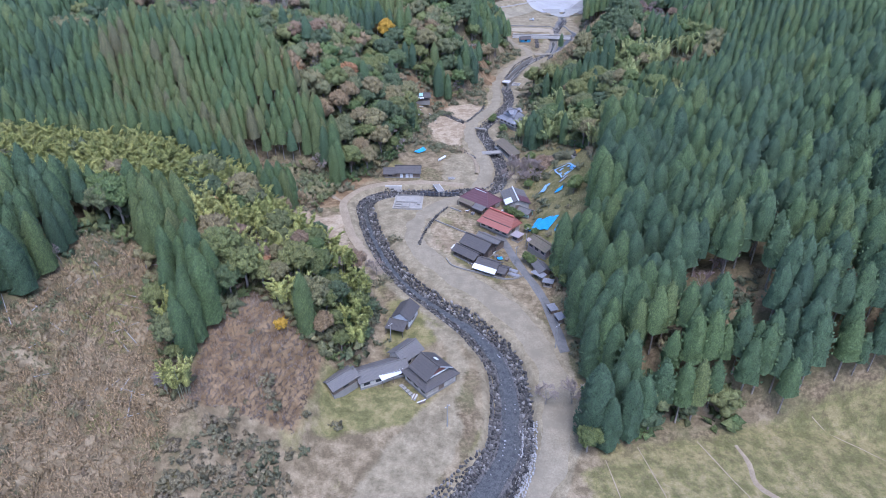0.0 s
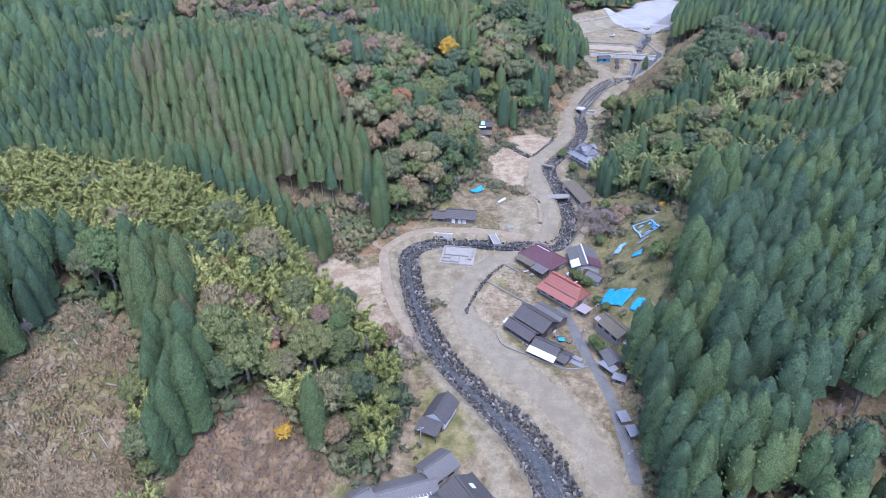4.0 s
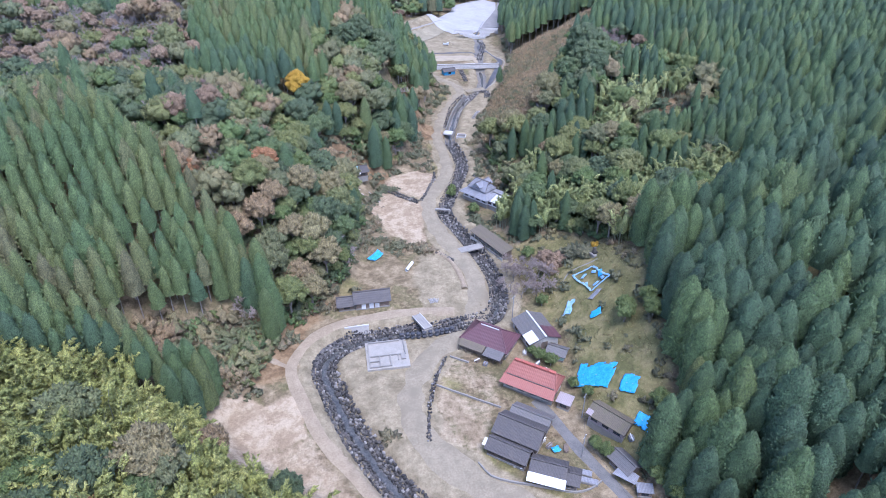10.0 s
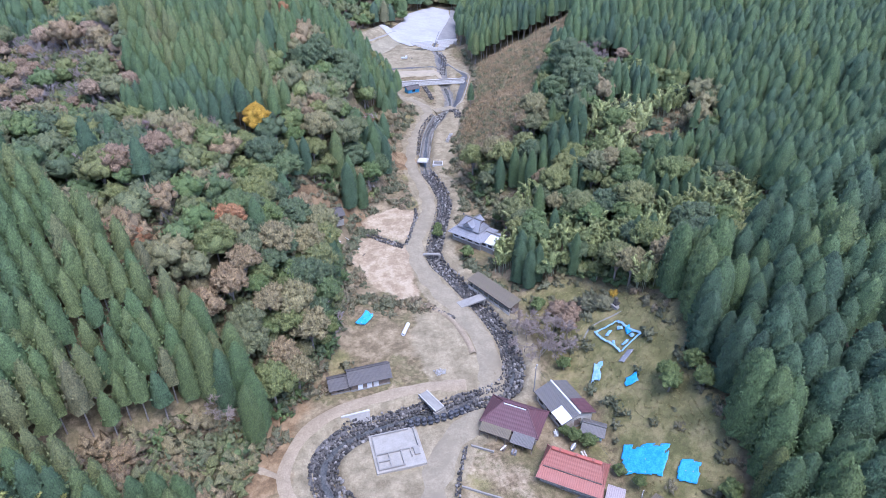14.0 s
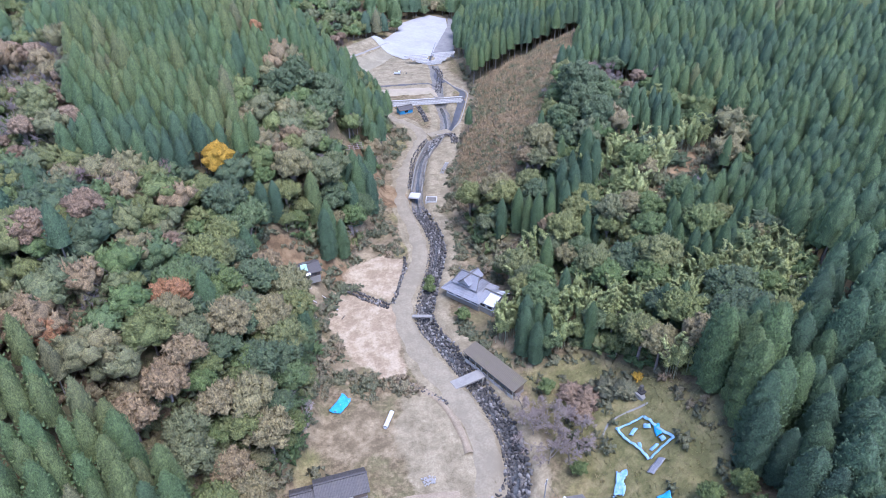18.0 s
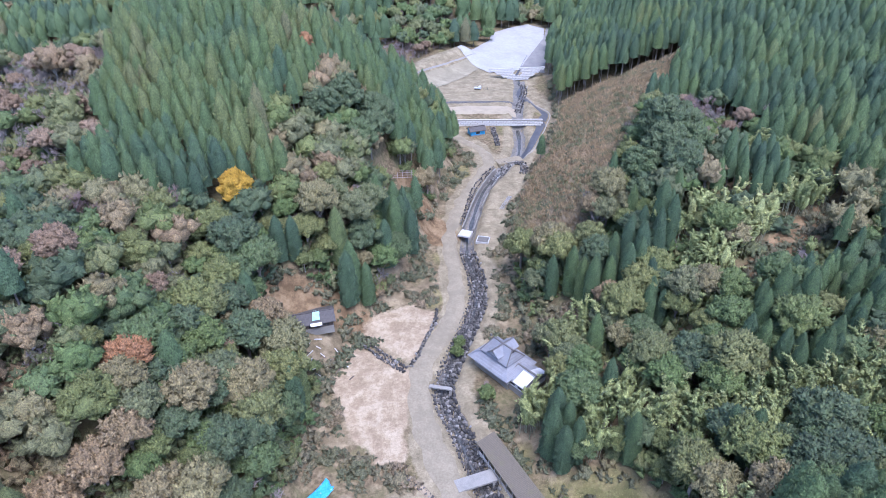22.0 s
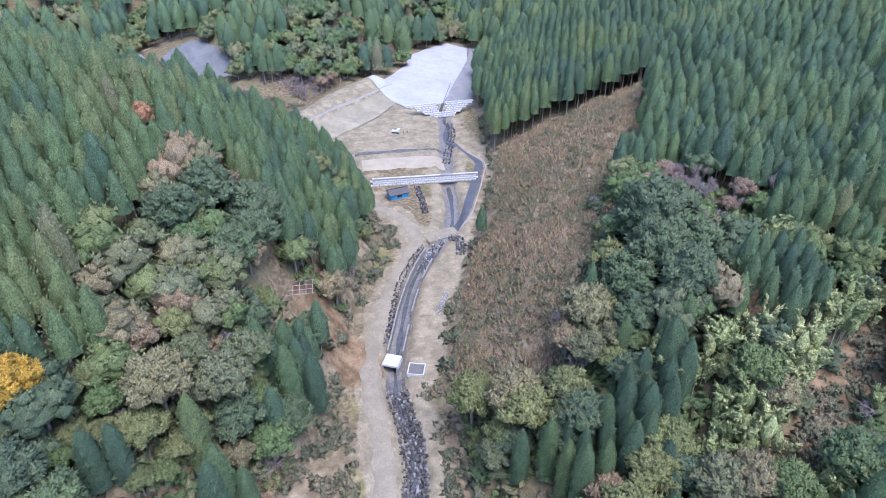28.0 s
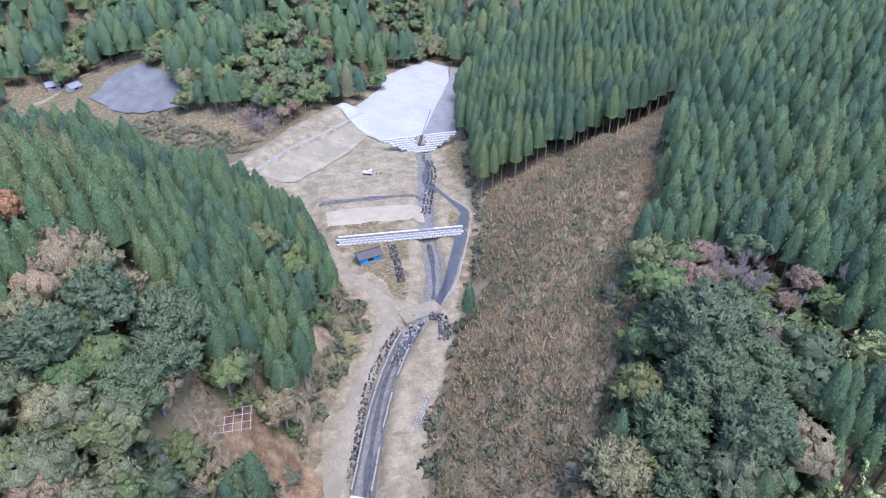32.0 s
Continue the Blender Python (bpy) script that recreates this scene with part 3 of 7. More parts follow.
def round_shape(seed, height=9.0, radius=3.2, lumps=15, per=16, sides=3, flat=0.75):
    """Trunk and crown of a broadleaf tree: a dome of many rounded clumps."""
    rng = np.random.RandomState(seed)
    zc = height - radius * flat
    stems = [pipe([(0, 0, -1.0), (rng.uniform(-.2, .2), rng.uniform(-.2, .2), zc * 0.55), (0, 0, zc)], [0.28, 0.2, 0.12], 5)]
    parts = []
    for i in range(lumps):
        u, a = 1 - 1.2 * (i + 0.5) / lumps, i * 2.39996 + rng.uniform(-0.4, 0.4)
        rr = radius * np.sqrt(max(0.02, 1 - u * u)) * rng.uniform(0.55, 0.9)
        c = np.array((np.cos(a) * rr, np.sin(a) * rr, zc + u * radius * flat * rng.uniform(0.7, 0.95)))
        br = radius * rng.uniform(0.26, 0.40) * (16 / lumps) ** 0.25
        if i % 3 == 0:
            stems.append(pipe([(0, 0, zc * 0.5), tuple(c * (0.5, 0.5, 0.9)), tuple(c)], [0.14, 0.09, 0.04], 4))
        v, f = knobbly([(-0.6 * br, 0.5 * br), (0.0, 0.8 * br), (0.62 * br, 0.15 * br)], 6, rng, 0.25)
        parts.append((v + c, f))
        d = rng.normal(size=(per, 3))
        d[:, 2] = np.abs(d[:, 2]) * 1.1 - 0.3
        d /= np.linalg.norm(d, axis=1)[:, None]
        w = d + rng.normal(size=(per, 3)) * 0.45 + (0, 0, 0.35)
        parts.append(tufts(c + d * br * rng.uniform(0.55, 0.85, per)[:, None] * (1, 1, 0.8), w, rng.uniform(0.35, 0.75, per) * br, rng.uniform(0.16, 0.32, per) * br, sides, rng))
    parts.append(knobbly([(zc - 0.35 * radius * flat, 0.55 * radius), (zc + 0.1 * radius * flat, 0.78 * radius), (zc + 0.6 * radius * flat, 0.55 * radius), (zc + 0.9 * radius * flat, 0.1)], 8, rng, 0.2))
    return join(stems), join(parts)


def bamboo_shape(seed, height=10.0, culms=6, per=24, sides=3, spread=1.7):
    """A clump of bamboo: slender culms that bow at the tip under feathery plumes of leaves."""
    rng = np.random.RandomState(seed)
    stems, C, W, L, S = [], [], [], [], []
    for i in range(culms):
        a = rng.uniform(0, 6.28)
        bx, by = rng.normal(0, spread * 0.55, 2)
        h = height * rng.uniform(0.72, 1.1)
        lean = rng.uniform(1.2, 2.8)
        def at(t):
            return np.array((bx + np.cos(a) * lean * t ** 3, by + np.sin(a) * lean * t ** 3, h * (t - 0.14 * t ** 5)))
        stems.append(pipe([(bx, by, -0.8), at(0.5), at(0.8), at(1.0)], [0.07, 0.06, 0.04, 0.015], 3))
        for j in range(per):
            t = 0.42 + 0.58 * (j + rng.uniform(0, 1)) / per
            r = 0.8 * (1.15 - t) ** 0.6
            q = rng.uniform(0, 6.28)
            C.append(at(t) + np.array((np.cos(q) * r * 0.6, np.sin(q) * r * 0.6, 0)))
            W.append((0.8 * np.cos(q) + np.cos(a) * t, 0.8 * np.sin(q) + np.sin(a) * t, rng.uniform(-0.3, 0.9)))
            L.append(rng.uniform(0.55, 1.05))
            S.append(rng.uniform(0.2, 0.38))
    v, f = knobbly([(height * 0.25, 0.5), (height * 0.45, 1.1), (height * 0.6, 1.0), (height * 0.78, 0.2)], 6, rng, 0.3)
    return join(stems), join([tufts(np.array(C), np.array(W, float), np.array(L), np.array(S), sides, rng), (v, f)])


def bare_shape(seed, height=8.0, depth=4, spread=0.55):
    """A leafless tree: limbs, and the fine twigs they fork into."""
    rng = np.random.RandomState(seed)
    limbs, twigs = [], []

    def fork(p, d, length, r, k):
        q = p + d * length
        if k > 1:
            mid = p + d * length * 0.5 + rng.normal(0, 0.05, 3) * length
            limbs.append(pipe([p, mid, q], [r, r * 0.8, r * 0.55], 4))
        else:
            twigs.append(pipe([p, q], [r * 1.2, r * 0.6], 3))
        if k == 0:
            return
        for _ in range(3 if k > 1 else 9):
            nd = d + rng.normal(0, spread, 3) * (1, 1, 0.7) + (0, 0, 0.1)
            nd /= np.linalg.norm(nd)
            fork(p + d * length * rng.uniform(0.55, 1.0), nd, length * rng.uniform(0.6, 0.82), max(0.036, r * 0.55), k - 1)
    fork(np.array((0, 0, -0.6)), np.array((0, 0, 1.0)), height * 0.34, height * 0.02, depth)
    return join(limbs), join(twigs)


def bush_shape(seed, radius=1.3, per=26, sides=3):
    rng = np.random.RandomState(seed)
    d = rng.normal(size=(per, 3))
    d[:, 2] = np.abs(d[:, 2])
    d /= np.linalg.norm(d, axis=1)[:, None]
    c = d * radius * rng.uniform(0.4, 0.9, per)[:, None] * (1, 1, 0.75)
    return tufts(c, d + rng.normal(size=(per, 3)) * 0.4, rng.uniform(0.35, 0.7, per) * radius, rng.uniform(0.2, 0.36, per) * radius, sides, rng)


def grass_shape(seed, radius=0.8, per=14):
    rng = np.random.RandomState(seed)
    c = np.stack((rng.normal(0, radius * 0.5, per), rng.normal(0, radius * 0.5, per), np.zeros(per)), 1)
    w = np.stack((rng.normal(0, 0.5, per), rng.normal(0, 0.5, per), np.ones(per)), 1)
    return tufts(c, w, rng.uniform(0.5, 1.1, per), rng.uniform(0.1, 0.22, per), 3, rng)


# ---- which plants grow where ----
BAMBOO_W = [(-38, 156), (-41, 176), (-58, 193), (-80, 201), (-150, 207), (-175, 176), (-150, 142), (-112, 138), (-90, 150), (-64, 146), (-48, 148)]
WOOD_E = [(36, 236), (50, 228), (62, 224), (75, 214), (98, 228), (114, 262), (128, 290), (112, 352), (44, 352), (40, 262)]
# stands in the eastern woodland: middle and radius
BAMBOO_E = [(-33, 152, 5), (-41, 155, 5), (77, 275, 3.5), (81, 286, 5), (89, 290, 6), (99, 295, 6), (107, 302, 5), (36, 263, 3.5), (42, 260, 5), (49, 257, 5), (55, 253, 5), (61, 249, 5.5), (67, 246, 5), (73, 244, 5), (87, 244, 7), (97, 244, 8), (87, 235, 6)]
CEDAR_E = [(57, 292, 5), (63, 293, 6), (69, 295, 5.5), (75, 297, 4), (69, 279, 3), (88, 266, 4), (95, 268, 4.5), (102, 270, 4.5), (107, 272, 4), (114, 262, 10), (88, 253, 5.5), (81, 303, 4), (104, 306, 8), (48, 243, 4.5), (51, 262, 2.5)]
SCARS = [np.array([(93, 279), (106, 288), (121, 294)], float), np.array([(53, 268.5), (63, 270), (72, 272)], float)]
ROW_W = [(-86, 150), (-72, 152), (-54, 122), (-46, 98), (-55, 95), (-64, 118)]
WOOD_W = [(-33, 223), (-14, 238), (-8, 262), (-8, 285), (-22, 288), (-24, 306), (5, 308), (14, 324), (-8, 327), (-34, 316), (-60, 310), (-100, 305), (-120, 285), (-84, 270), (-71, 254), (-56, 240), (-42, 230)]
BARE_E = [(91, 336), (100, 320), (112, 320), (120, 334), (112, 348), (96, 348)]
LAWN = [(39, 203), (50, 202), (55, 214), (56, 227), (50, 235), (41, 226)]
FAR_BARE = [(10, 505), (30, 525), (28, 565), (58, 564), (75, 552), (70, 530), (58, 505), (36, 490)]
GULLY = [(-38, 204), (-44, 225), (-60, 222), (-80, 212), (-62, 203), (-48, 204)]
RED = [(-56, 96), (-34, 98), (-30, 118), (-48, 126), (-55, 114)]
GAP_E = [(54, 118), (66, 123), (80, 128), (82, 134), (64, 131), (53, 124)]
WEST_FRONT = [(-56, 40), (-56, 98), (-30, 116), (0, 116), (0, 40)]
EDGE_E = [(31, 94), (45, 99.5), (61, 102), (73, 105), (90, 108), (150, 109), (150, 126), (36, 119)]
SIDE = [(-70, 462), (8, 462), (24, 480), (36, 496), (22, 512), (4, 520), (2, 545), (-14, 572), (-70, 570)]
HOUSE2_LAWN = [(22, 286), (31, 270), (44, 270), (44, 280), (34, 292)]
STRIP2 = [(90, 494), (104, 487), (114, 514), (136, 566), (130, 576), (120, 588)]
BARE_W = [(-55, 193), (-53, 178), (-47, 167), (-38, 161), (-26, 158), (-15, 163), (-28, 190)]
PINK_W = [(-60, 320), (-64, 345), (-66, 385), (-75, 412), (-150, 412), (-150, 335), (-92, 316)]
RED_BANK = [(10, 350), (12, 357), (20, 358), (29, 352), (29, 338), (24, 330), (19, 342), (16, 347)]
GREEN_W = [(-60, 300), (-62, 325), (-92, 318), (-150, 337), (-150, 296)]
TERRACE = [(-24, 288), (-22, 306), (-4, 306), (2, 296), (-6, 286)]


# houses, tarpaulins and yards that nothing grows on
KEEP_CLEAR = [(px, py, 0.5 * r) for px, py, r in ((74, 261, 5), (1.8, 316.6, 5), (10.2, 319.4, 5), (-33, 306.5, 7), (-28, 289.4, 4), (-28, 273.1, 4), (-53.8, 277.8, 5), (-61.6, 270.5, 5), (-12.6, 284, 5), (-28, 314.8, 8), (-59.2, 250.2, 5), (-39.8, 260.8, 6),
                                               (-43.3, 252, 9), (-53, 242, 5), (74.5, 391, 11), (72.2, 384.5, 8), (99, 480, 14), (-45, 131, 5), (-10.5, 369, 5), (88.2, 327, 8), (95, 329, 7), (79, 317.5, 7), (87.5, 310.5, 7), (85.5, 319, 7), (93.5, 319.5, 7), (-0.4, 360, 7), (9.2, 359.5, 7),
                                               (3.8, 347.2, 7), (-6.8, 352, 7), (7.5, 353.5, 7), (-70, 151, 5), (-66, 158, 4.5))] + [
              (-3, 118, 9), (-10, 126, 5), (-16, 120, 6), (-21, 117, 4), (-26, 115, 5), (-11, 141, 6), (14, 207, 9), (27, 207, 6.5), (30, 199, 3), (20, 190, 9), (25, 183, 2.5), (12, 176, 9), (14, 166, 5), (32, 174, 6),
              (31, 164, 4), (30, 160, 3), (32, 157, 2), (34.5, 188.4, 6), (39.6, 181.5, 4.4), (38.2, 170.4, 3), (38.2, 212.4, 3), (42, 204.6, 2.2), (46.3, 217.4, 5.5), (44.4, 210.8, 2), (-9.8, 252.6, 5), (18.4, 171.4, 5),
              (-14.2, 230.4, 6.5), (-21, 230, 3.5), (29, 245, 4), (27, 252, 4), (25, 259, 4), (33, 281, 9), (37, 274, 5), (-12, 296, 6.5), (-13, 287, 4), (53, 417, 5), (51.4, 226.4, 2.4), (-0.6, 245, 3), (14.6, 352.6, 4.6), (11.5, 347, 4.2), (15.5, 347.5, 3.0), (17.5, 165, 4)]


def kind_at(x, y):
    """0 open, 1 cedar, 2 broadleaf, 3 bamboo, 4 scrub, 5 dry hillside."""
    _, wo = slope_side(x, y, WEST, -1)
    _, eo = slope_side(x, y, EAST, 1)
    k = np.where(wo + eo > 1.5, 1, 0)
    wob = 3.5 * rolling(x, y, 16, 21)
    xw, yw = x + wob, y + 3.5 * rolling(x, y, 15, 22)
    k = np.where((wo > 1) & (y < 172) & (x > -90), 2, k)
    k = np.where(inside(xw, yw, WOOD_W) & (k > 0), 2, k)
    k = np.where((eo > 1) & inside(xw, yw, WOOD_E), np.where(rolling(x, y, 17, 29) > 0.45, 3, np.where(rolling(x, y, 14, 30) > 0.85, 1, 2)), k)
    k = np.where((y > 430) & (k == 1) & (rolling(x, y, 50, 23) > 0.15) & ((x < 80) | (y > 560)), 2, k)
    k = np.where((x < -90) & (y > 262) & (y < 300), 2, k)
    k = np.where((inside(xw, yw, PINK_W) | inside(xw, yw, GREEN_W)) & (k > 0), 2, k)
    k = np.where(inside(xw, yw, BAMBOO_W), 3, k)
    for cx, cy, r in BAMBOO_E:
        k = np.where(np.hypot(xw * 0.5 + x * 0.5 - cx, y - cy) < r, 3, k)
    k = np.where(inside(x, y, ROW_W), 1, k)
    for cx, cy, r in CEDAR_E:
        k = np.where(np.hypot(x - cx, y - cy) < r, 1, k)
    for cx, cy, r in ((3, 355, 13), (-6, 337, 15), (9, 341, 9), (20, 352, 9), (87, 320, 14), (30, 392, 7)):
        k = np.where(np.hypot(x - cx, y - cy) < r, 2, k)
    k = np.where((inside(x, y, FAR_BARE) | inside(xw, yw, BARE_E)) & (k > 0), 2, k)
    for p in (GULLY, RED, GAP_E, WEST_FRONT, TERRACE, GARDEN, RED_BANK):
        k = np.where(inside(x, y, p) & (k > 0), 4, k)
    k = np.where((away(x, y, SCARS[0]) < 4.5) | (away(x, y, SCARS[1]) < 3) | (np.hypot(x - 50, y - 290) < 6), 4, k)
    k = np.where(inside(xw, yw, DRYHILL) & (eo > 0), 5, k)
    k = np.where(inside(x, y, CLEARING), 5, k)
    k = np.where((wo + eo > 0.5) & (wo + eo < 3.0) & (k > 0) & (k != 3), 4, k)
    # the valley head is wooded right across
    k = np.where((k == 0) & (y > 478), np.where(rolling(x, y, 40, 24) > 0.1, 2, 1), k)
    k = np.where((k == 0) & (y > 250) & (y < 400) & (away(x, y, ROAD) > 6) & (rolling(x, y, 9, 25) > -0.2), 4, k)
    k = np.where((k == 0) & (y < 240) & (x < -14) & (rolling(x, y, 9, 26) > 0.3), 4, k)
    k = np.where(inside(x, y, SIDE), np.where(rolling(x, y, 20, 27) > -0.2, 4, 0), k)
    k = np.where(inside(x, y, EDGE_E) & ((k == 0) | (k == 4)), np.where(rolling(x, y, 11, 28) > 0.35, 2, 1), k)
    for p in (FIELD, YARD, PALE, PALE2, PALE3, CONCRETE, WORKS, HOUSE2_LAWN, STRIP2, BARE_W):
        k = np.where(inside(x, y, p), 0, k)
    k = np.where((away(x, y, SPOIL) < 11) & (y > 466), 0, k)
    return k


def scatter(box, spacing, seed, want, loose=0.32):
    """Jittered grid of plan points that fall on one kind of ground."""
    rng = np.random.RandomState(seed)
    x0, x1, y0, y1 = box
    gx, gy = np.meshgrid(np.arange(x0, x1, spacing), np.arange(y0, y1, spacing))
    gx = gx + (np.arange(gx.shape[0]) % 2 * spacing * 0.5)[:, None]
    x = (gx + rng.uniform(-loose, loose, gx.shape) * spacing).ravel()
    y = (gy + rng.uniform(-loose, loose, gy.shape) * spacing).ravel()
    keep = kind_at(x, y) == want
    for line, gap in ((ROAD, 5.5), (LANE, 2.6), (PAVED, 2.8), (ROAD2, 3.5), (RIVER, 5.5), (FLAT, 4.2)):
        keep &= away(x, y, line) > gap
    for px, py, r in KEEP_CLEAR:
        keep &= np.hypot(x - px, y - py) > r
    return x[keep], y[keep], rng


def near_path(x, y):
    """Distance in plan to the middle of the valley's air, where the view runs closest."""
    return away(x, y, np.array([(0, 0), (-20, 75), (-34, 95), (-15, 150), (5, 180), (28, 267)], float))


def planted(name, shapes, x, y, rng, size, materials, label, category, things, group, parts=("trunk", "crown"), far_shapes=None, stuff_name="forest", stuff_label="", thin_shapes=None, thin_from=62, grow=None, spread=0.16, slim=None):
    """Places plants: the nearest as things of their own, the rest as one stand."""
    z = land(x, y)
    order = np.argsort(near_path(x, y))
    yaw, sc, pick = rng.uniform(0, 6.28, len(x)), rng.uniform(*size, len(x)), rng.randint(0, len(shapes), len(x))
    if grow is not None:
        sc = sc * grow
    slim = np.ones(len(x)) if slim is None else slim
    # stand tones; the western spur's light and eastern slope's shade are coloured in too
    tone = np.clip(0.42 + 0.20 * rolling(x, y, 48, 51) + 0.12 * rolling(x, y, 13, 52) + rng.normal(0, spread, len(x)) + 0.2 * ((x < 12) & (y > 322) & (y < 395)) + 0.25 * ((x < -40) & (x > -80) & (y < 153)) - 0.05 * ((x > 30) & (y < 236)) + 0.30 * ((x < -38) & (x > -130) & (y > 203) & (y < 264)), 0.01, 0.99)
    meshes = [[mesh_from(p, v, f, m, p == "crown" and m is not M_CEDAR) for p, (v, f), m in zip(parts, s, materials)] for s in shapes]
    for i in order[:things]:
        top = new(name)
        tagged(top, label, category, group)
        top.matrix_world = Matrix.Translation((x[i], y[i], z[i] - 0.15)) @ Matrix.Rotation(yaw[i], 4, "Z") @ Matrix.Diagonal((sc[i], sc[i], sc[i] * slim[i] * (0.9 + 0.2 * tone[i]), 1))
        for me, p in zip(meshes[pick[i]], parts):
            ob = new(p, me)
            ob.parent = top
            ob.color = (tone[i], tone[i], tone[i], 1)
            if p in ("culm_bundle", "twig_crown"):
                tagged(ob, kind="stuff")
    rest = order[things:]
    if len(rest) == 0:
        return
    use = far_shapes or shapes
    gap = near_path(x, y)
    for pi, part_name in enumerate(parts):
        vs, fs, ts, n = [], [], [], 0
        for i in rest:
            pool = thin_shapes if thin_shapes and gap[i] > thin_from else use
            v, f = pool[pick[i] % len(pool)][pi]
            c, s = np.cos(yaw[i]) * sc[i], np.sin(yaw[i]) * sc[i]
            w = np.empty_like(v)
            w[:, 0], w[:, 1], w[:, 2] = v[:, 0] * c - v[:, 1] * s + x[i], v[:, 0] * s + v[:, 1] * c + y[i], v[:, 2] * sc[i] * slim[i] * (0.9 + 0.2 * tone[i]) + z[i] - 0.15
            vs.append(w), fs.append(f + n), ts.append(np.full(len(v), 1 + tone[i]))
            n += len(v)
        me = mesh_from(stuff_name, np.concatenate(vs), np.concatenate(fs), materials[pi], part_name == "crown" and materials[pi] is not M_CEDAR, tone=np.concatenate(ts))
        if pi == 0:
            top = tagged(new(stuff_name, me), stuff_label, category, kind="stuff")
        else:
            ob = new(part_name, me)
            ob.parent = top
            tagged(ob, kind="stuff")
    print(name, len(x))



def chosen(x, y, keep):
    return x[keep], y[keep]


M_RUSSET = foliage("russet_leaves", (0.20, 0.13, 0.085), (0.29, 0.20, 0.13), (0.38, 0.28, 0.19))
M_LIME = foliage("yellow_green_leaves", (0.12, 0.15, 0.055), (0.17, 0.19, 0.065), (0.25, 0.25, 0.09))
cedars = [cedar_shape(s, 14.5 + s % 3, 2.3 + 0.12 * (s % 3), 620, 3, 0.06, 16, 13, 1.3) for s in range(6)]
cedars_far = [cedar_shape(s + 20, 14.5 + s % 3, 2.3 + 0.12 * (s % 3), 110, 3, 0.25, 10, 9, 1.0) for s in range(6)]
cedars_thin = [cedar_shape(s + 60, 14.5 + s % 3, 2.3, 56, 3, 0.4, 7, 8, 0.9) for s in range(6)]
rounds_thin = [round_shape(s + 60, 7, 3.3, 9, 9, 3) for s in range(4)]
rounds = [round_shape(s, 7.0 + s % 3, 2.9 + 0.3 * (s % 3), 38, 30, 3) for s in range(5)]
rounds_far = [round_shape(s + 20, 7.0 + s % 3, 3.0 + 0.3 * (s % 3), 17, 15, 3) for s in range(5)]
bamboos = [bamboo_shape(s, 9.5 + s % 3, 7, 34) for s in range(6)]
bares = [bare_shape(s, 8.0, 4) for s in range(5)]

cx, cy, crng = scatter((-175, 195, 80, 520), 3.55, 11, 1, 0.2)
bx, by, brng = scatter((-165, 155, 80, 520), 4.2, 13, 2)
u = brng.uniform(0, 1, len(bx))
patch = rolling(bx, by, 18, 31)
# the wood below the bamboo hill is a bright medley of bamboo, russet, bare and yellow-green trees
medley = (bx < -12) & (bx > -75) & (by < 176)
pinkish = inside(bx, by, FAR_BARE) | inside(bx, by, BARE_E) | inside(bx, by, PINK_W)
is_bare = np.where(medley, u < 0.12, (u < 0.13) | ((patch > 0.6) & (u < 0.5)) | pinkish & (u < 0.68))
is_lime = ~is_bare & np.where(medley, u < 0.36, (u < 0.20) | (patch < -0.6) & (u < 0.5))
is_russet = ~is_bare & ~is_lime & (medley & (u < 0.46) | pinkish & (u > 0.8))
is_bamboo = medley & (u > 0.46) & (u < 0.72)
is_cedar = (u > 0.975) & ~is_russet
extra = chosen(bx, by, is_cedar)
cx, cy = np.concatenate((cx, extra[0])), np.concatenate((cy, extra[1]))
# old trees stand taller along the eastern side
veteran = (cx > 30) & (cy < 240) & ~inside(cx, cy, WOOD_E)
old = np.where(inside(cx, cy, WOOD_E), 0.80, np.where(veteran, np.where(rolling(cx, cy, 20, 53) > -0.3, 1.36, 1.16), np.where(rolling(cx, cy, 26, 54) > 0.5, 1.12, 1.0)))
slim = np.where(inside(cx, cy, WOOD_E), 1.2, np.where(veteran, 0.92, 1.0))
lone = ~veteran | (crng.uniform(0, 1, len(cx)) < 0.62)
cx, cy, old, slim = cx[lone], cy[lone], old[lone], slim[lone]
planted("cedar_tree", cedars, cx, cy, crng, (0.84, 1.16), (M_BARK, M_CEDAR), "tall conical dark green plantation cedar on the slope", "tree", 300, "cedars on the valley slopes", grow=old, slim=slim, spread=0.10,
        far_shapes=cedars_far, thin_shapes=cedars_thin, stuff_name="cedar_forest", stuff_label="dense dark green cedar plantation covering the slopes")
fx, fy, frng = scatter((-200, 300, 520, 760), 6.3, 12, 1)
for wide in ((-270, -176, 110, 520), (196, 290, 110, 520)):
    gx, gy, _ = scatter(wide, 7.0, 18, 1)
    hx, hy, _ = scatter(wide, 7.0, 18, 2)
    fx, fy = np.concatenate((fx, gx, hx)), np.concatenate((fy, gy, hy))
planted("cedar_tree", [cedar_shape(40, 16, 3.9, 40, 3, 0.3, 6, 8, 1.3, 3.4), cedar_shape(41, 17, 3.7, 40, 3, 0.3, 6, 8, 1.3, 3.2)], fx, fy, frng, (0.8, 1.2), (M_BARK, M_CEDAR), "", "tree", 0, "", stuff_name="far_cedar_forest",
        stuff_label="distant dark cedar woods at the valley head")
mx, my, mrng = scatter((-170, 130, 140, 330), 2.75, 15, 3)
u = mrng.uniform(0, 1, len(mx))
wet = rolling(mx, my, 14, 33)
dark = ((wet > 0.6) & (u < 0.22)) | (u < 0.02)
lx, ly = chosen(bx, by, ~(is_bare | is_lime | is_cedar | is_russet | is_bamboo))
ex, ey = chosen(mx, my, dark)
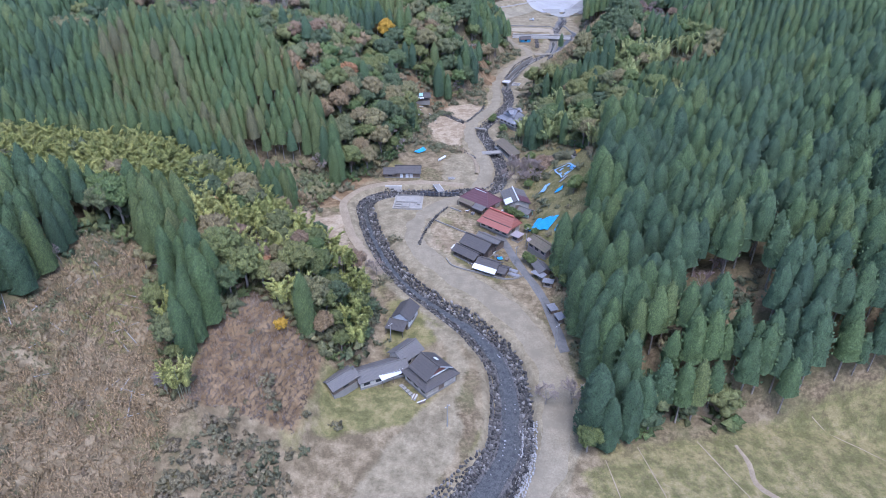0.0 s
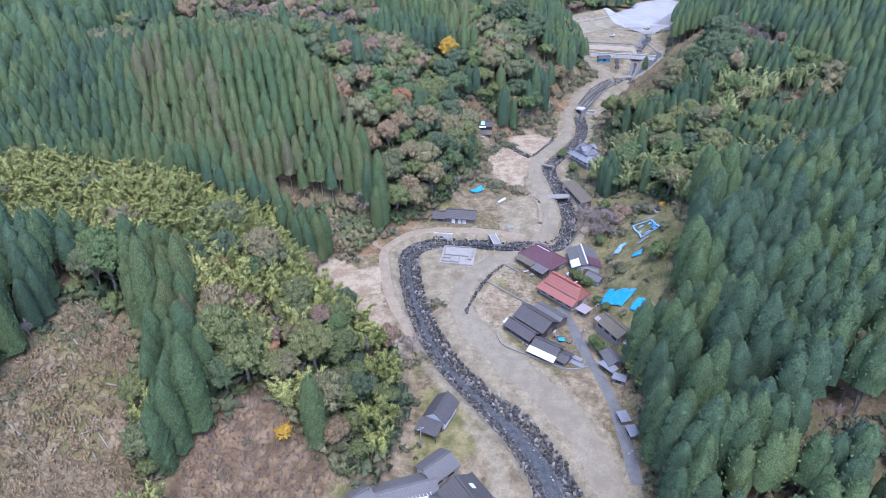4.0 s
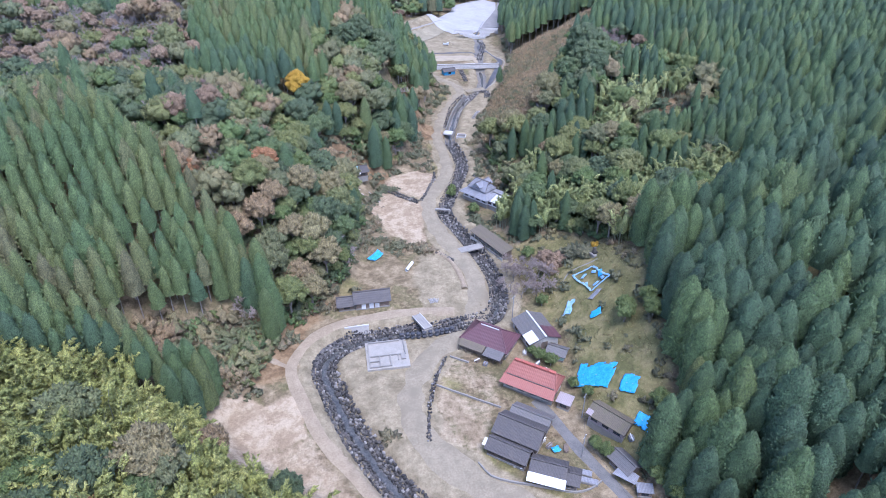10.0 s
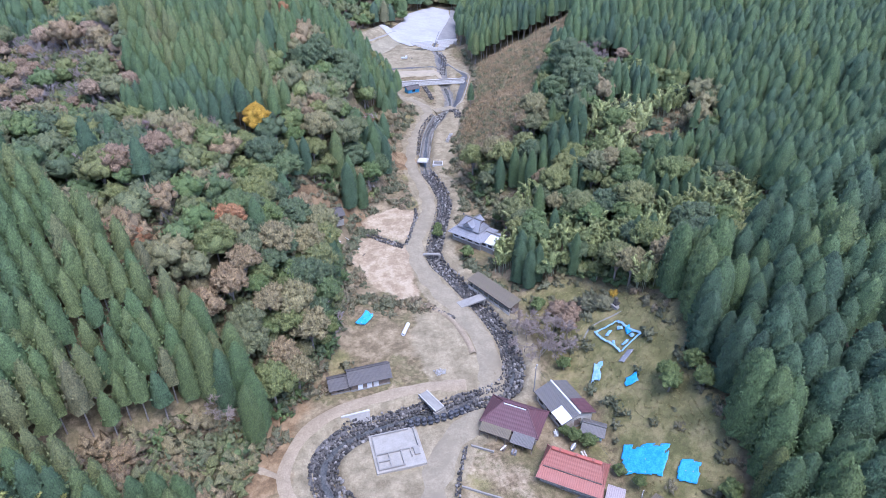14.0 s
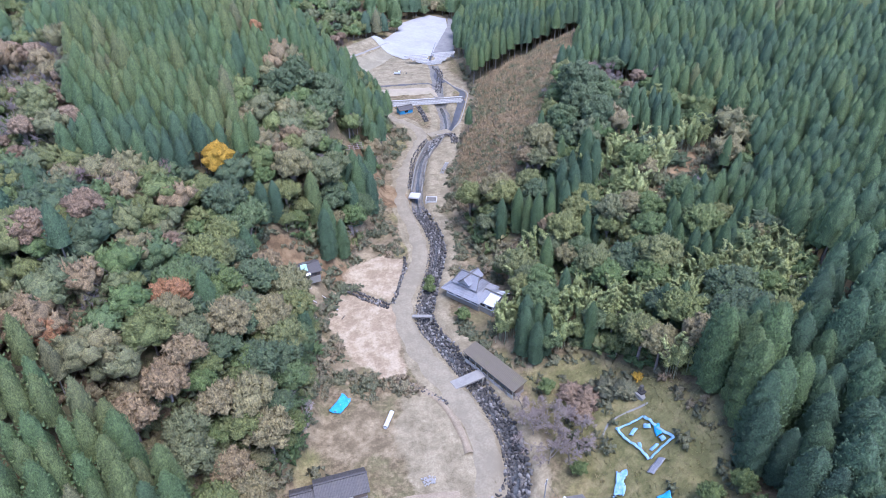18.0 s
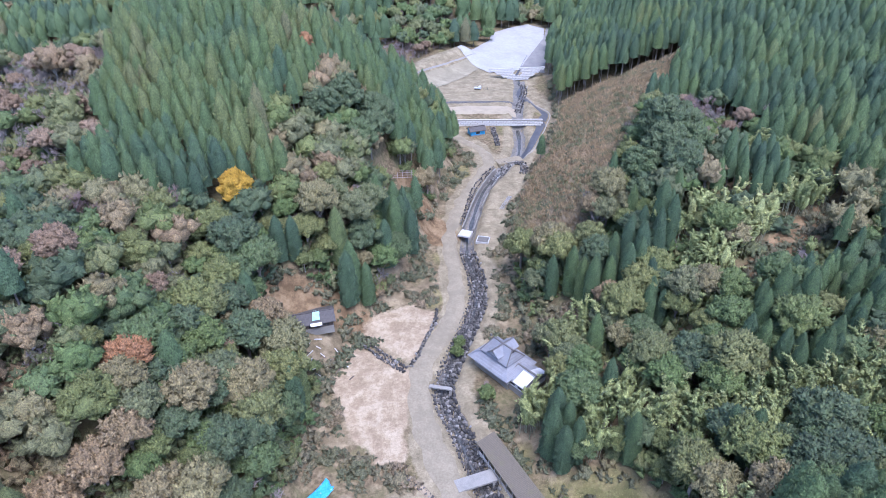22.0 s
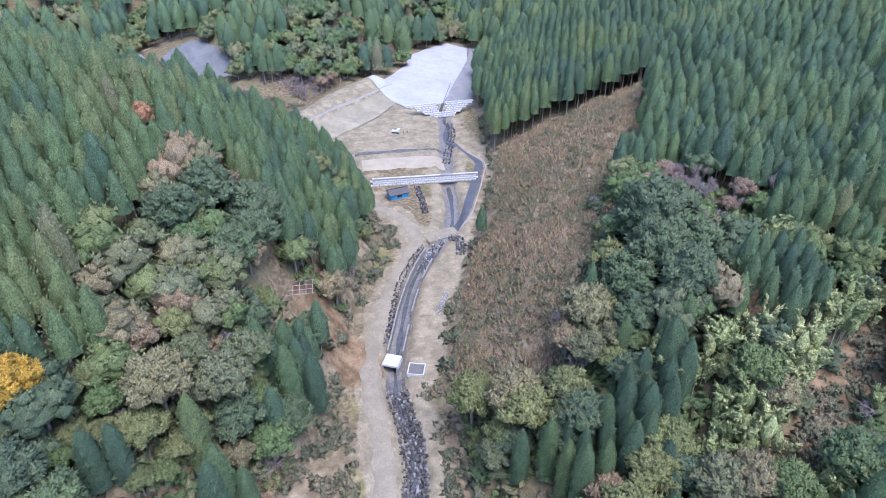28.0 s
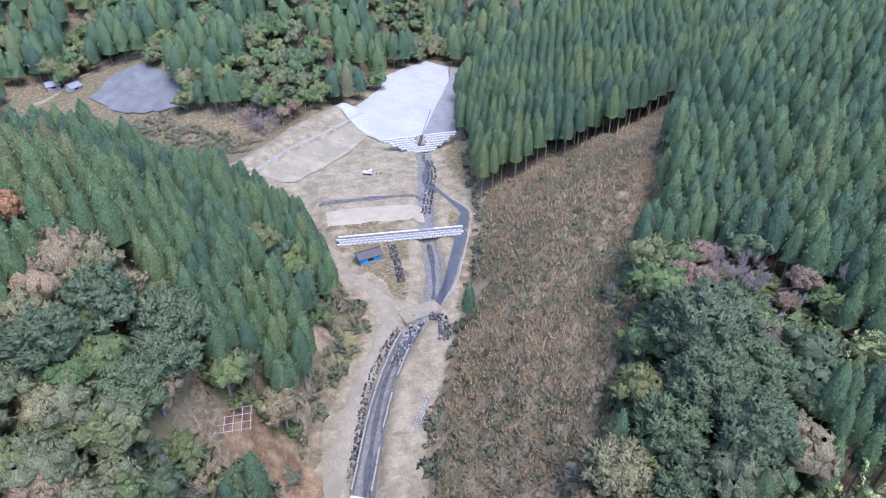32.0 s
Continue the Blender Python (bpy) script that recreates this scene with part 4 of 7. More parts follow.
lx, ly = np.concatenate((lx, ex)), np.concatenate((ly, ey))
planted("broadleaf_tree", rounds, lx, ly, brng, (0.85, 1.7), (M_BARK, M_LEAF), "rounded evergreen broadleaf tree with dense mottled foliage", "tree", 220, "broadleaf trees on the slopes", spread=0.22,
        far_shapes=rounds_far, thin_shapes=rounds_thin, thin_from=62, stuff_name="mixed_woodland", stuff_label="mottled green and brown mixed woodland on the slopes")
lx, ly = chosen(bx, by, is_lime)
planted("broadleaf_tree", rounds, lx, ly, brng, (0.6, 1.1), (M_BARK, M_LIME), "rounded yellow-green broadleaf tree among darker woodland", "tree", 300, "yellow-green trees", stuff_name="yellow_green_woodland", stuff_label="yellow-green broadleaf trees among the woodland")
lx, ly = chosen(bx, by, is_russet)
planted("autumn_tree", rounds, lx, ly, brng, (0.6, 1.1), (M_BARK, M_RUSSET), "russet-brown withering tree in the mixed wood", "tree", 120, "russet trees on the slopes", stuff_name="russet_woodland", stuff_label="russet-brown withering trees among the woodland")
lx, ly = chosen(bx, by, is_bare)
planted("bare_tree", bares, lx, ly, brng, (0.7, 1.15), (M_BARK, M_TWIG), "leafless grey-brown tree with fine upright twigs", "tree", 170, "leafless trees on the slopes", parts=("trunk", "twig_crown"),
        stuff_name="bare_woodland", stuff_label="leafless grey trees among the woodland")
fx, fy, frng = scatter((-200, 300, 520, 760), 6.3, 14, 2)
planted("broadleaf_tree", [round_shape(50, 9, 4.8, 9, 7, 3), round_shape(51, 8, 4.6, 9, 7, 3)], fx, fy, frng, (0.8, 1.2), (M_BARK, M_LEAF), "", "tree", 0, "", stuff_name="far_mixed_woodland", stuff_label="distant mixed woodland")
fx, fy, frng = scatter((5, 80, 485, 570), 3.8, 64, 2)
fx, fy = chosen(fx, fy, inside(fx, fy, FAR_BARE))
planted("bare_tree", [bare_shape(s + 70, 8.0, 3, 0.7) for s in range(4)], fx, fy, frng, (0.8, 1.3), (M_BARK, M_TWIGRED), "", "tree", 0, "", parts=("trunk", "twig_crown"), stuff_name="far_bare_woodland", stuff_label="distant leafless pinkish-brown woodland above the works")
mx, my = chosen(mx, my, ~dark)
wx, wy = chosen(mx, my, mx < 0)
wx, wy = np.concatenate((wx, bx[is_bamboo], bx[is_bamboo] + 2.1)), np.concatenate((wy, by[is_bamboo], by[is_bamboo] + 1.2))
planted("bamboo_clump", bamboos, wx, wy, mrng, (0.75, 1.15), (M_CULM, M_BAMBOO), "yellow-green bamboo clump with feathery bowed tips", "bamboo", 110, "bamboo on the western hill",
        parts=("culm_bundle", "leaves"), stuff_name="bamboo_grove", stuff_label="dense yellow-green bamboo grove on the hill")
wx, wy = chosen(mx, my, mx > 0)
planted("bamboo_clump", bamboos, wx, wy, mrng, (0.75, 1.15), (M_CULM, M_BAMBOO_E), "grey-green bamboo clump with pale feathery tips", "bamboo", 110, "bamboo on the eastern slope",
        parts=("culm_bundle", "leaves"), stuff_name="pale_bamboo_grove", stuff_label="grey-green bamboo thicket on the slope")
ux, uy, urng = scatter((-130, 130, 90, 420), 2.5, 61, 2)
vx, vy, _ = scatter((-80, -34, 200, 232), 2.6, 65, 4)
vx, vy = chosen(vx, vy, inside(vx, vy, GULLY) & (rolling(vx, vy, 9, 46) > -0.5))
ux, uy = np.concatenate((ux, vx)), np.concatenate((uy, vy))
planted("shrub", [(bush_shape(s + 40, 1.5, 24),) for s in range(4)], ux, uy, urng, (1.3, 2.7), (M_LEAF,), "", "shrub", 0, "", parts=("leaves",), stuff_name="understorey", stuff_label="dense shady evergreen understorey beneath the woodland")
gx, gy, grng = scatter((26, 64, 155, 255), 0.95, 62, 4)
lawn = inside(gx, gy, GARDEN)
gx, gy = chosen(gx, gy, lawn)
M_LAWN = foliage("rank_garden_grass", (0.164, 0.149, 0.063), (0.265, 0.230, 0.100), (0.371, 0.298, 0.147))
planted("grass_tussock", [(grass_shape(s + 30, 0.7, 10),) for s in range(5)], gx, gy, grng, (0.35, 0.7), (M_LAWN,), "", "grass", 0, "", parts=("blades",), stuff_name="garden_grass", stuff_label="rank olive and straw-coloured grass in the old gardens", spread=0.3)
gx, gy, grng = scatter((-58, -28, 94, 128), 0.9, 63, 4)
gx, gy = chosen(gx, gy, inside(gx, gy, RED))
M_REDBRUSH = foliage("reddish_brushwood", (0.14, 0.10, 0.075), (0.205, 0.152, 0.118), (0.29, 0.23, 0.185))
planted("grass_tussock", [(grass_shape(s + 40, 0.8, 12),) for s in range(5)], gx, gy, grng, (0.5, 1.1), (M_REDBRUSH,), "", "brushwood", 0, "", parts=("blades",), stuff_name="brushwood", stuff_label="low reddish-brown brushwood on the slope", spread=0.3)
sx, sy, srng = scatter((-140, 150, 60, 530), 2.0, 16, 4)
u = srng.uniform(0, 1, len(sx))
thick = rolling(sx, sy, 12, 35) + rolling(sx, sy, 30, 36)
keep = (thick > -0.9) & (u < 0.92) | (u < 0.45)
garden = inside(sx, sy, LAWN) & (u > 0.06) | inside(sx, sy, GARDEN) & (u > 0.12 + 0.38 * (rolling(sx, sy, 10, 41) > 0.3))
red = (inside(sx, sy, RED) | inside(sx, sy, RED_BANK)) & (u > 0.07) | inside(sx, sy, WEST_FRONT) & (np.hypot(sx + 44, sy - 84) > 11 + 4 * rolling(sx, sy, 9, 45)) & (u > 0.14)
keep &= ~garden & ~red
sx, sy = chosen(sx, sy, keep)
planted("shrub", [(bush_shape(s),) for s in range(5)], sx, sy, srng, (0.5, 1.8), (M_BUSH,), "low olive and brown shrub on rough ground", "shrub", 150, "shrubs at the foot of the slopes",
        parts=("leaves",), stuff_name="scrub", stuff_label="low brown and olive scrub along the foot of the slopes")
sx, sy, srng = scatter((-140, 170, 60, 470), 1.4, 17, 5)
planted("grass_tussock", [(grass_shape(s),) for s in range(5)], sx, sy, srng, (0.9, 2.0), (M_DRY,), "", "grass", 0, "", parts=("blades",), stuff_name="dry_grass", stuff_label="dry tawny grass tussocks on the cleared hillside")
lx, ly = sx, sy
u = srng.uniform(0, 1, len(lx))
hilly = (rolling(lx, ly, 11, 37) > -0.1) & (u < 0.2 + 0.25 * (ly < 345)) & (lx > 0) | (u < 0.02)
lx, ly = chosen(lx, ly, hilly)
planted("shrub", [(bush_shape(s + 9, 1.1),) for s in range(4)], lx, ly, srng, (0.5, 1.3), (M_BUSH,), "olive shrub on the dry grass hillside", "shrub", 60, "shrubs on the dry hillside",
        parts=("leaves",), stuff_name="hillside_scrub", stuff_label="olive scrub dotted over the dry hillside")


def single(name, shape, x, y, size, materials, label, parts=("trunk", "crown"), yaw=0.0, tall=1.0, tone=0.4):
    """One tree with a look of its own."""
    top = tagged(new(name), label, "tree")
    top.matrix_world = Matrix.Translation((x, y, H(x, y) - 0.2)) @ Matrix.Rotation(yaw, 4, "Z") @ Matrix.Diagonal((size, size, size * tall, 1))
    for p, (v, f), m in zip(parts, shape, materials):
        ob = new(p, mesh_from(p, v, f, m, p == "crown"))
        ob.parent = top
        ob.color = (tone, tone, tone, 1)
        if p == "twig_crown":
            tagged(ob, kind="stuff")
    return top


single("ginkgo_tree", round_shape(71, 12.2, 4.3, 40, 46, 3, 1.2), -28.0, 314.8, 1.0, (M_BARK, M_YELLOW), "bright yellow autumn ginkgo above the dark woods")
single("maple_tree", round_shape(72, 10.5, 3.2, 24, 34, 3, 1.1), -59.2, 250.2, 1.0, (M_BARK, M_ORANGE), "small rust-orange autumn tree among evergreens")
single("maple_tree", round_shape(73, 11.2, 4.4, 34, 36, 3, 0.7), -39.8, 260.8, 1.0, (M_BARK, M_ORANGE), "broad rust-orange autumn tree in the woodland")
single("maple_tree", round_shape(74, 8, 2.4, 12, 18, 4, 1.2), -45, 131, 1.0, (M_BARK, M_ORANGE), "rust-brown autumn tree beside the cedars")
single("maple_tree", round_shape(75, 8, 2.6, 12, 18, 4, 1.0), -64, 152, 1.0, (M_BARK, M_ORANGE), "brown autumn tree at the bamboo's edge")
single("maple_tree", round_shape(76, 14, 2.4, 14, 18, 4, 1.5), -10.5, 369, 1.0, (M_BARK, M_ORANGE), "reddish-brown withered tree among the cedars")
single("larch_tree", cedar_shape(77, 9, 1.7, 160, 4, 0.15, 9, 10, 0.8, 3.0), 53.4, 113, 1.0, (M_BARK, M_YELLOW), "slender golden larch at the field's edge")
single("broadleaf_tree", round_shape(78, 11, 5.4, 46, 44, 3, 0.9), -43.3, 252, 1.0, (M_BARK, M_LIME), "large domed olive-green tree in the woodland")
for k, (px, py, s, r, lab) in enumerate(((-28, 289.4, 1.0, 3.4, "tan-leaved autumn tree in the mixed woodland"), (-28, 273.1, 1.0, 3.0, "pinkish-brown autumn tree in the mixed woodland"), (-21, 272.5, 0.7, 2.6, "small rust-brown autumn tree by the clearing"), (-41, 283, 0.9, 3.4, "brown withering tree in the mixed woodland"), (-53.8, 277.8, 1.15, 3.6, "pinkish-brown withering tree in the mixed woodland"), (-61.6, 270.5, 1.2, 3.8, "pinkish-brown withering tree in the mixed woodland"))):
    single("autumn_tree", round_shape(60 + k, 9.5, r, 28, 32, 3, 0.9), px, py, s, (M_BARK, M_RUSSET), lab)
single("broadleaf_tree", round_shape(79, 7.6, 4.8, 40, 40, 3, 0.55), -33, 306.5, 1.0, (M_BARK, M_LIME), "flat-topped yellow-green tree below the ginkgo")
for k, (px, py, s, hgt) in enumerate(((74, 261, 1.2, 0.9), (1.8, 316.6, 1.3, 1.0), (10.2, 319.4, 1.3, 1.0), (88.2, 327, 1.75, 1.1), (95, 329, 1.5, 1.05), (79, 317.5, 1.5, 1.0), (87.5, 310.5, 1.6, 1.05), (85.5, 319, 1.6, 1.1),
                                      (93.5, 319.5, 1.5, 1.0), (-0.4, 360, 1.6, 1.0), (9.2, 359.5, 1.6, 1.0), (3.8, 347.2, 1.5, 0.95), (-6.8, 352, 1.5, 0.95), (7.5, 353.5, 1.5, 0.95), (-70, 151, 1.4, 1.0), (-66, 158, 1.3, 1.0))):
    single("oak_tree", round_shape(80 + k, 8.4, 4.0, 40, 40, 3, 0.95), px, py, s, (M_BARK, M_LEAF), "large dark spreading evergreen oak", yaw=k * 1.3, tall=hgt, tone=0.12 + 0.05 * (k % 3))
M_PINK = surface("pinkish_twigs", (0.21, 0.165, 0.138), (0.35, 0.29, 0.25), 1.0, 12, 0.9, 0.2)
for k, (px, py, s) in enumerate(((25, 110, 1.0), (31, 110, 1.2), (38.5, 111, 1.0), (49, 110.5, 0.9), (57, 109, 0.9), (-41, 238.5, 1.3), (-48, 223, 1.1), (26.5, 228, 0.9), (30.5, 226, 1.0), (34, 228, 1.1), (35.5, 224, 1.0),
                                 (31, 233, 0.9), (36.5, 231, 0.9), (29, 238, 0.8), (28.5, 223.5, 1.0), (32.5, 222.5, 1.0), (33.5, 231, 1.1), (28.5, 231.5, 1.0), (38, 227, 1.0), (34, 235.5, 0.9), (27.5, 234.5, 0.8), (-21, 163, 0.9), (-26, 160, 0.9), (-31, 149, 1.0), (-21.5, 282, 1.1))):
    single("bare_tree", bare_shape(100 + k, 8.5, 5, 0.6), px, py, s, (M_BARK, M_PINK), "leafless tree with pale pinkish-grey twigs", ("trunk", "twig_crown"), k * 0.9)
for k, (px, py, s) in enumerate(((-60, 299, 1.5), (-54, 301, 1.3), (-68, 291, 1.4), (-74, 292, 1.3), (-41, 307, 1.2), (104, 341, 1.3), (109, 338, 1.3), (101, 326, 1.2), (99, 336, 1.2), (119, 352, 1.1), (126, 334, 1.3),
                                 (120, 314, 1.2), (116, 320, 1.1), (90, 143, 1.0), (72, 135, 1.1), (66, 131, 1.0), (58, 128, 0.9), (76, 312, 1.0))):
    single("bare_tree", bare_shape(130 + k, 9, 4, 0.55), px, py, s, (M_BARK, M_TWIGRED), "leafless tree with a haze of reddish-brown twigs", ("trunk", "twig_crown"), k * 1.1)
single("bare_tree", bare_shape(160, 15, 4, 0.22), 125, 333, 1.0, (M_BARK, M_TWIG), "tall narrow leafless grey poplar", ("trunk", "twig_crown"))

for k, (px, py, s) in enumerate(((45.5, 196.5, 0.9), (47, 199.5, 0.8), (50, 192, 0.9), (52, 198, 0.8), (24.6, 198.4, 0.6), (26.8, 196.2, 0.6), (23.2, 200.6, 0.5), (26.6, 169.8, 0.6), (28.2, 167.6, 0.6), (36, 163.5, 0.8), (38.6, 160.2, 0.9),
                                 (40.5, 165.5, 0.9), (35.2, 158.2, 0.8), (37, 153, 0.9), (42, 172, 0.8), (29.2, 187.8, 0.5), (31, 183.4, 0.5), (36.2, 240.2, 0.7), (33, 219, 0.6), (24.6, 292, 0.6), (23.4, 288.6, 0.6), (27.2, 271.4, 0.7), (44, 286, 0.8), (47, 281, 0.9))):
    single("garden_tree", round_shape(200 + k % 6, 6.5, 3.0, 20, 18, 4, 0.9), px, py, s, (M_BARK, M_LEAF), "dense dark evergreen garden tree near the houses", yaw=k * 0.8)


# ---- building kit ----
M_WALL = surface("weathered_plaster", (0.38, 0.35, 0.30), (0.56, 0.53, 0.47), 0.6, 6, 0.9, 0.2, stain=(0.26, 0.22, 0.18))
M_WOOD = surface("weathered_boards", (0.10, 0.075, 0.055), (0.22, 0.17, 0.13), 1.2, 14, 0.9, 0.3, stretch=(6, 6, 0.7))
M_REDWOOD = surface("red_stained_boards", (0.16, 0.065, 0.05), (0.26, 0.12, 0.095), 1.2, 10, 0.8, 0.3)
M_DARKWOOD = surface("dark_timber", (0.045, 0.035, 0.03), (0.11, 0.085, 0.07), 1.2, 14, 0.85, 0.3)
M_WHITE = surface("white_sheet_metal", (0.55, 0.56, 0.57), (0.70, 0.71, 0.72), 0.6, 9, 0.5, 0.1, stain=(0.48, 0.46, 0.43))
M_GLASS = surface("dusky_window_glass", (0.02, 0.024, 0.03), (0.05, 0.06, 0.07), 0.6, 3, 0.12, 0.02)
M_CONC = surface("pale_concrete", (0.191, 0.179, 0.154), (0.285, 0.267, 0.233), 0.5, 7, 0.9, 0.2, stain=(0.238, 0.218, 0.188))
M_BLOCK = surface("new_white_concrete", (0.36, 0.348, 0.325), (0.50, 0.485, 0.455), 0.5, 7, 0.85, 0.2)


def stone_material(name, stops):
    m, ns, ls, b = tree_of(name)
    geo, info = ns.new("ShaderNodeNewGeometry"), ns.new("ShaderNodeObjectInfo")
    both = node(ns, "Math")
    both.operation = "ADD"
    ls.new(geo.outputs["Random Per Island"], both.inputs[0])
    ls.new(info.outputs["Random"], both.inputs[1])
    part_of = node(ns, "Math")
    part_of.operation = "FRACT"
    ls.new(both.outputs[0], part_of.inputs[0])
    grain = noise_at(ns, ls, 3.5, 6)
    c = mixed(ns, ls, 0.7, ramp(ns, ls, part_of.outputs[0], stops), ramp(ns, ls, grain, [(0.35, (0.5, 0.5, 0.5)), (0.65, (1.1, 1.1, 1.1))]), "MULTIPLY")
    ls.new(c, b.inputs["Base Color"])
    b.inputs["Roughness"].default_value = 0.9
    bumped(ns, ls, b, grain, 0.7, 0.15)
    return m


M_STONE = stone_material("dark_stones", [(0.0, (0.036, 0.033, 0.030)), (0.5, (0.085, 0.078, 0.069)), (0.8, (0.155, 0.140, 0.118)), (1.0, (0.30, 0.28, 0.25))])
M_PALESTONE = surface("pale_quarried_stones", (0.24, 0.23, 0.215), (0.42, 0.405, 0.38), 0.8, 6, 0.9, 0.5)
M_BAG = surface("black_bulk_bag", (0.025, 0.027, 0.03), (0.07, 0.072, 0.08), 1.0, 8, 0.6, 0.4)
M_BLUE = surface("blue_tarpaulin", (0.016, 0.225, 0.49), (0.07, 0.39, 0.70), 0.9, 3.5, 0.5, 0.9)
M_PALEBLUE = surface("sun_bleached_blue_sheet", (0.13, 0.30, 0.50), (0.36, 0.52, 0.68), 0.7, 2.5, 0.55, 0.9)
M_TEAL = surface("faded_green_sheet", (0.25, 0.45, 0.42), (0.38, 0.58, 0.55), 0.8, 5, 0.5, 0.4)
M_WATER = surface("shallow_water", (0.035, 0.036, 0.032), (0.11, 0.105, 0.092), 0.9, 3.5, 0.2, 0.5)


def tiles(name, dark, light, rough=0.55, pitch=0.3, rust=None):
    """Roofing in rows: ribs run down the slope, courses across it, with weathered patches."""
    m, ns, ls, b = tree_of(name)
    tc = ns.new("ShaderNodeTexCoord")
    wv = node(ns, "TexWave", Scale=1.0 / pitch / 2 * 0.64, Distortion=0.3)
    wv.bands_direction = "X"
    ls.new(tc.outputs["Object"], wv.inputs["Vector"])
    wz = node(ns, "TexWave", Scale=1.0 / pitch / 2 * 0.5, Distortion=0.3)
    wz.bands_direction = "Z"
    ls.new(tc.outputs["Object"], wz.inputs["Vector"])
    big, small = noise_at(ns, ls, 0.5, 5), noise_at(ns, ls, 4.0, 4)
    c = ramp(ns, ls, small, [(0.25, dark), (0.75, light)])
    c = mixed(ns, ls, 0.35, c, ramp(ns, ls, wv.outputs["Fac"], [(0.0, (0.45, 0.45, 0.45)), (0.6, (1, 1, 1))]), "MULTIPLY")
    if rust:
        c = mixed(ns, ls, ramp(ns, ls, big, [(0.5, (0, 0, 0)), (0.7, (0.8, 0.8, 0.8))]), c, rust)
    ls.new(c, b.inputs["Base Color"])
    b.inputs["Roughness"].default_value = rough
    sm = ns.new("ShaderNodeMath")
    sm.operation = "ADD"
    ls.new(wv.outputs["Fac"], sm.inputs[0])
    ls.new(wz.outputs["Fac"], sm.inputs[1])
    bumped(ns, ls, b, sm.outputs[0], 0.5, 0.06)
    return m


M_TILE = tiles("grey_clay_tiles", (0.084, 0.077, 0.071), (0.168, 0.155, 0.140), 0.6, rust=(0.128, 0.113, 0.092))
M_TILEDARK = tiles("dark_clay_tiles", (0.049, 0.043, 0.040), (0.107, 0.095, 0.086), 0.65, rust=(0.090, 0.078, 0.064))
M_TILEPALE = tiles("silver_clay_tiles", (0.17, 0.17, 0.178), (0.28, 0.28, 0.29), 0.5, rust=(0.16, 0.155, 0.155))
M_RED = tiles("faded_red_metal_roof", (0.252, 0.084, 0.059), (0.336, 0.128, 0.091), 0.6, 0.45, (0.284, 0.114, 0.084))
M_RIDGERED = surface("bright_red_ridge_metal", (0.30, 0.07, 0.045), (0.40, 0.115, 0.08), 0.8, 8, 0.55, 0.1)
M_MAROON = tiles("maroon_metal_roof", (0.082, 0.034, 0.040), (0.135, 0.058, 0.064), 0.55, 0.45, (0.11, 0.055, 0.058))
M_RUST = tiles("rusty_tin_roof", (0.16, 0.13, 0.11), (0.28, 0.23, 0.20), 0.7, 0.35, (0.22, 0.13, 0.09))
M_MOSSROOF = tiles("mossy_tin_roof", (0.095, 0.078, 0.053), (0.174, 0.142, 0.097), 0.8, 0.35, (0.129, 0.115, 0.057))
M_PINKROOF = tiles("pinkish_worn_roof", (0.26, 0.21, 0.20), (0.38, 0.33, 0.32), 0.7, 0.4, (0.30, 0.22, 0.20))


def part(name, bm, material, parent, label=""):
    """Links a bmesh as one mesh under a thing or a part."""
    me = bpy.data.meshes.new(name)
    bm.to_mesh(me)
    bm.free()
    me.materials.append(material)
    ob = new(name, me)
    ob.parent = parent
    if label:
        tagged(ob, label)
    return ob


def block(x0, x1, y0, y1, z0, z1, bevel=0.0):
    bm = bmesh.new()
    bmesh.ops.create_cube(bm, size=1.0)
    for v in bm.verts:
        v.co = ((x0 + x1) / 2 + v.co.x * (x1 - x0), (y0 + y1) / 2 + v.co.y * (y1 - y0), (z0 + z1) / 2 + v.co.z * (z1 - z0))
    if bevel:
        bmesh.ops.bevel(bm, geom=bm.edges[:], offset=bevel, segments=1, affect="EDGES")
    return bm


def slab(points, thick):
    """A flat board: a polygon given in space, thickened downwards."""
    bm = bmesh.new()
    top = [bm.verts.new(p) for p in points]
    low = [bm.verts.new((p[0], p[1], p[2] - thick)) for p in points]
    bm.faces.new(top)
    bm.faces.new(low[::-1])
    for i in range(len(points)):
        j = (i + 1) % len(points)
        bm.faces.new((top[i], low[i], low[j], top[j]))
    bmesh.ops.recalc_face_normals(bm, faces=bm.faces[:])
    return bm


def rod(a, b, r, sides=8, r2=None):
    bm = bmesh.new()
    v, f = pipe([a, b], [r, r if r2 is None else r2], sides)
    vs = [bm.verts.new(p) for p in v]
    for t in f:
        bm.faces.new([vs[i] for i in t])
    bm.faces.new(vs[sides:])
    bmesh.ops.recalc_face_normals(bm, faces=bm.faces[:])
    return bm


def place(name, x, y, ang, label, category, group="", z=None, sink=0.0):
    top = tagged(new(name), label, category, group)
    top.matrix_world = pose(x, y, (H(x, y) if z is None else z) - sink, 0, 0, ang)
    return top


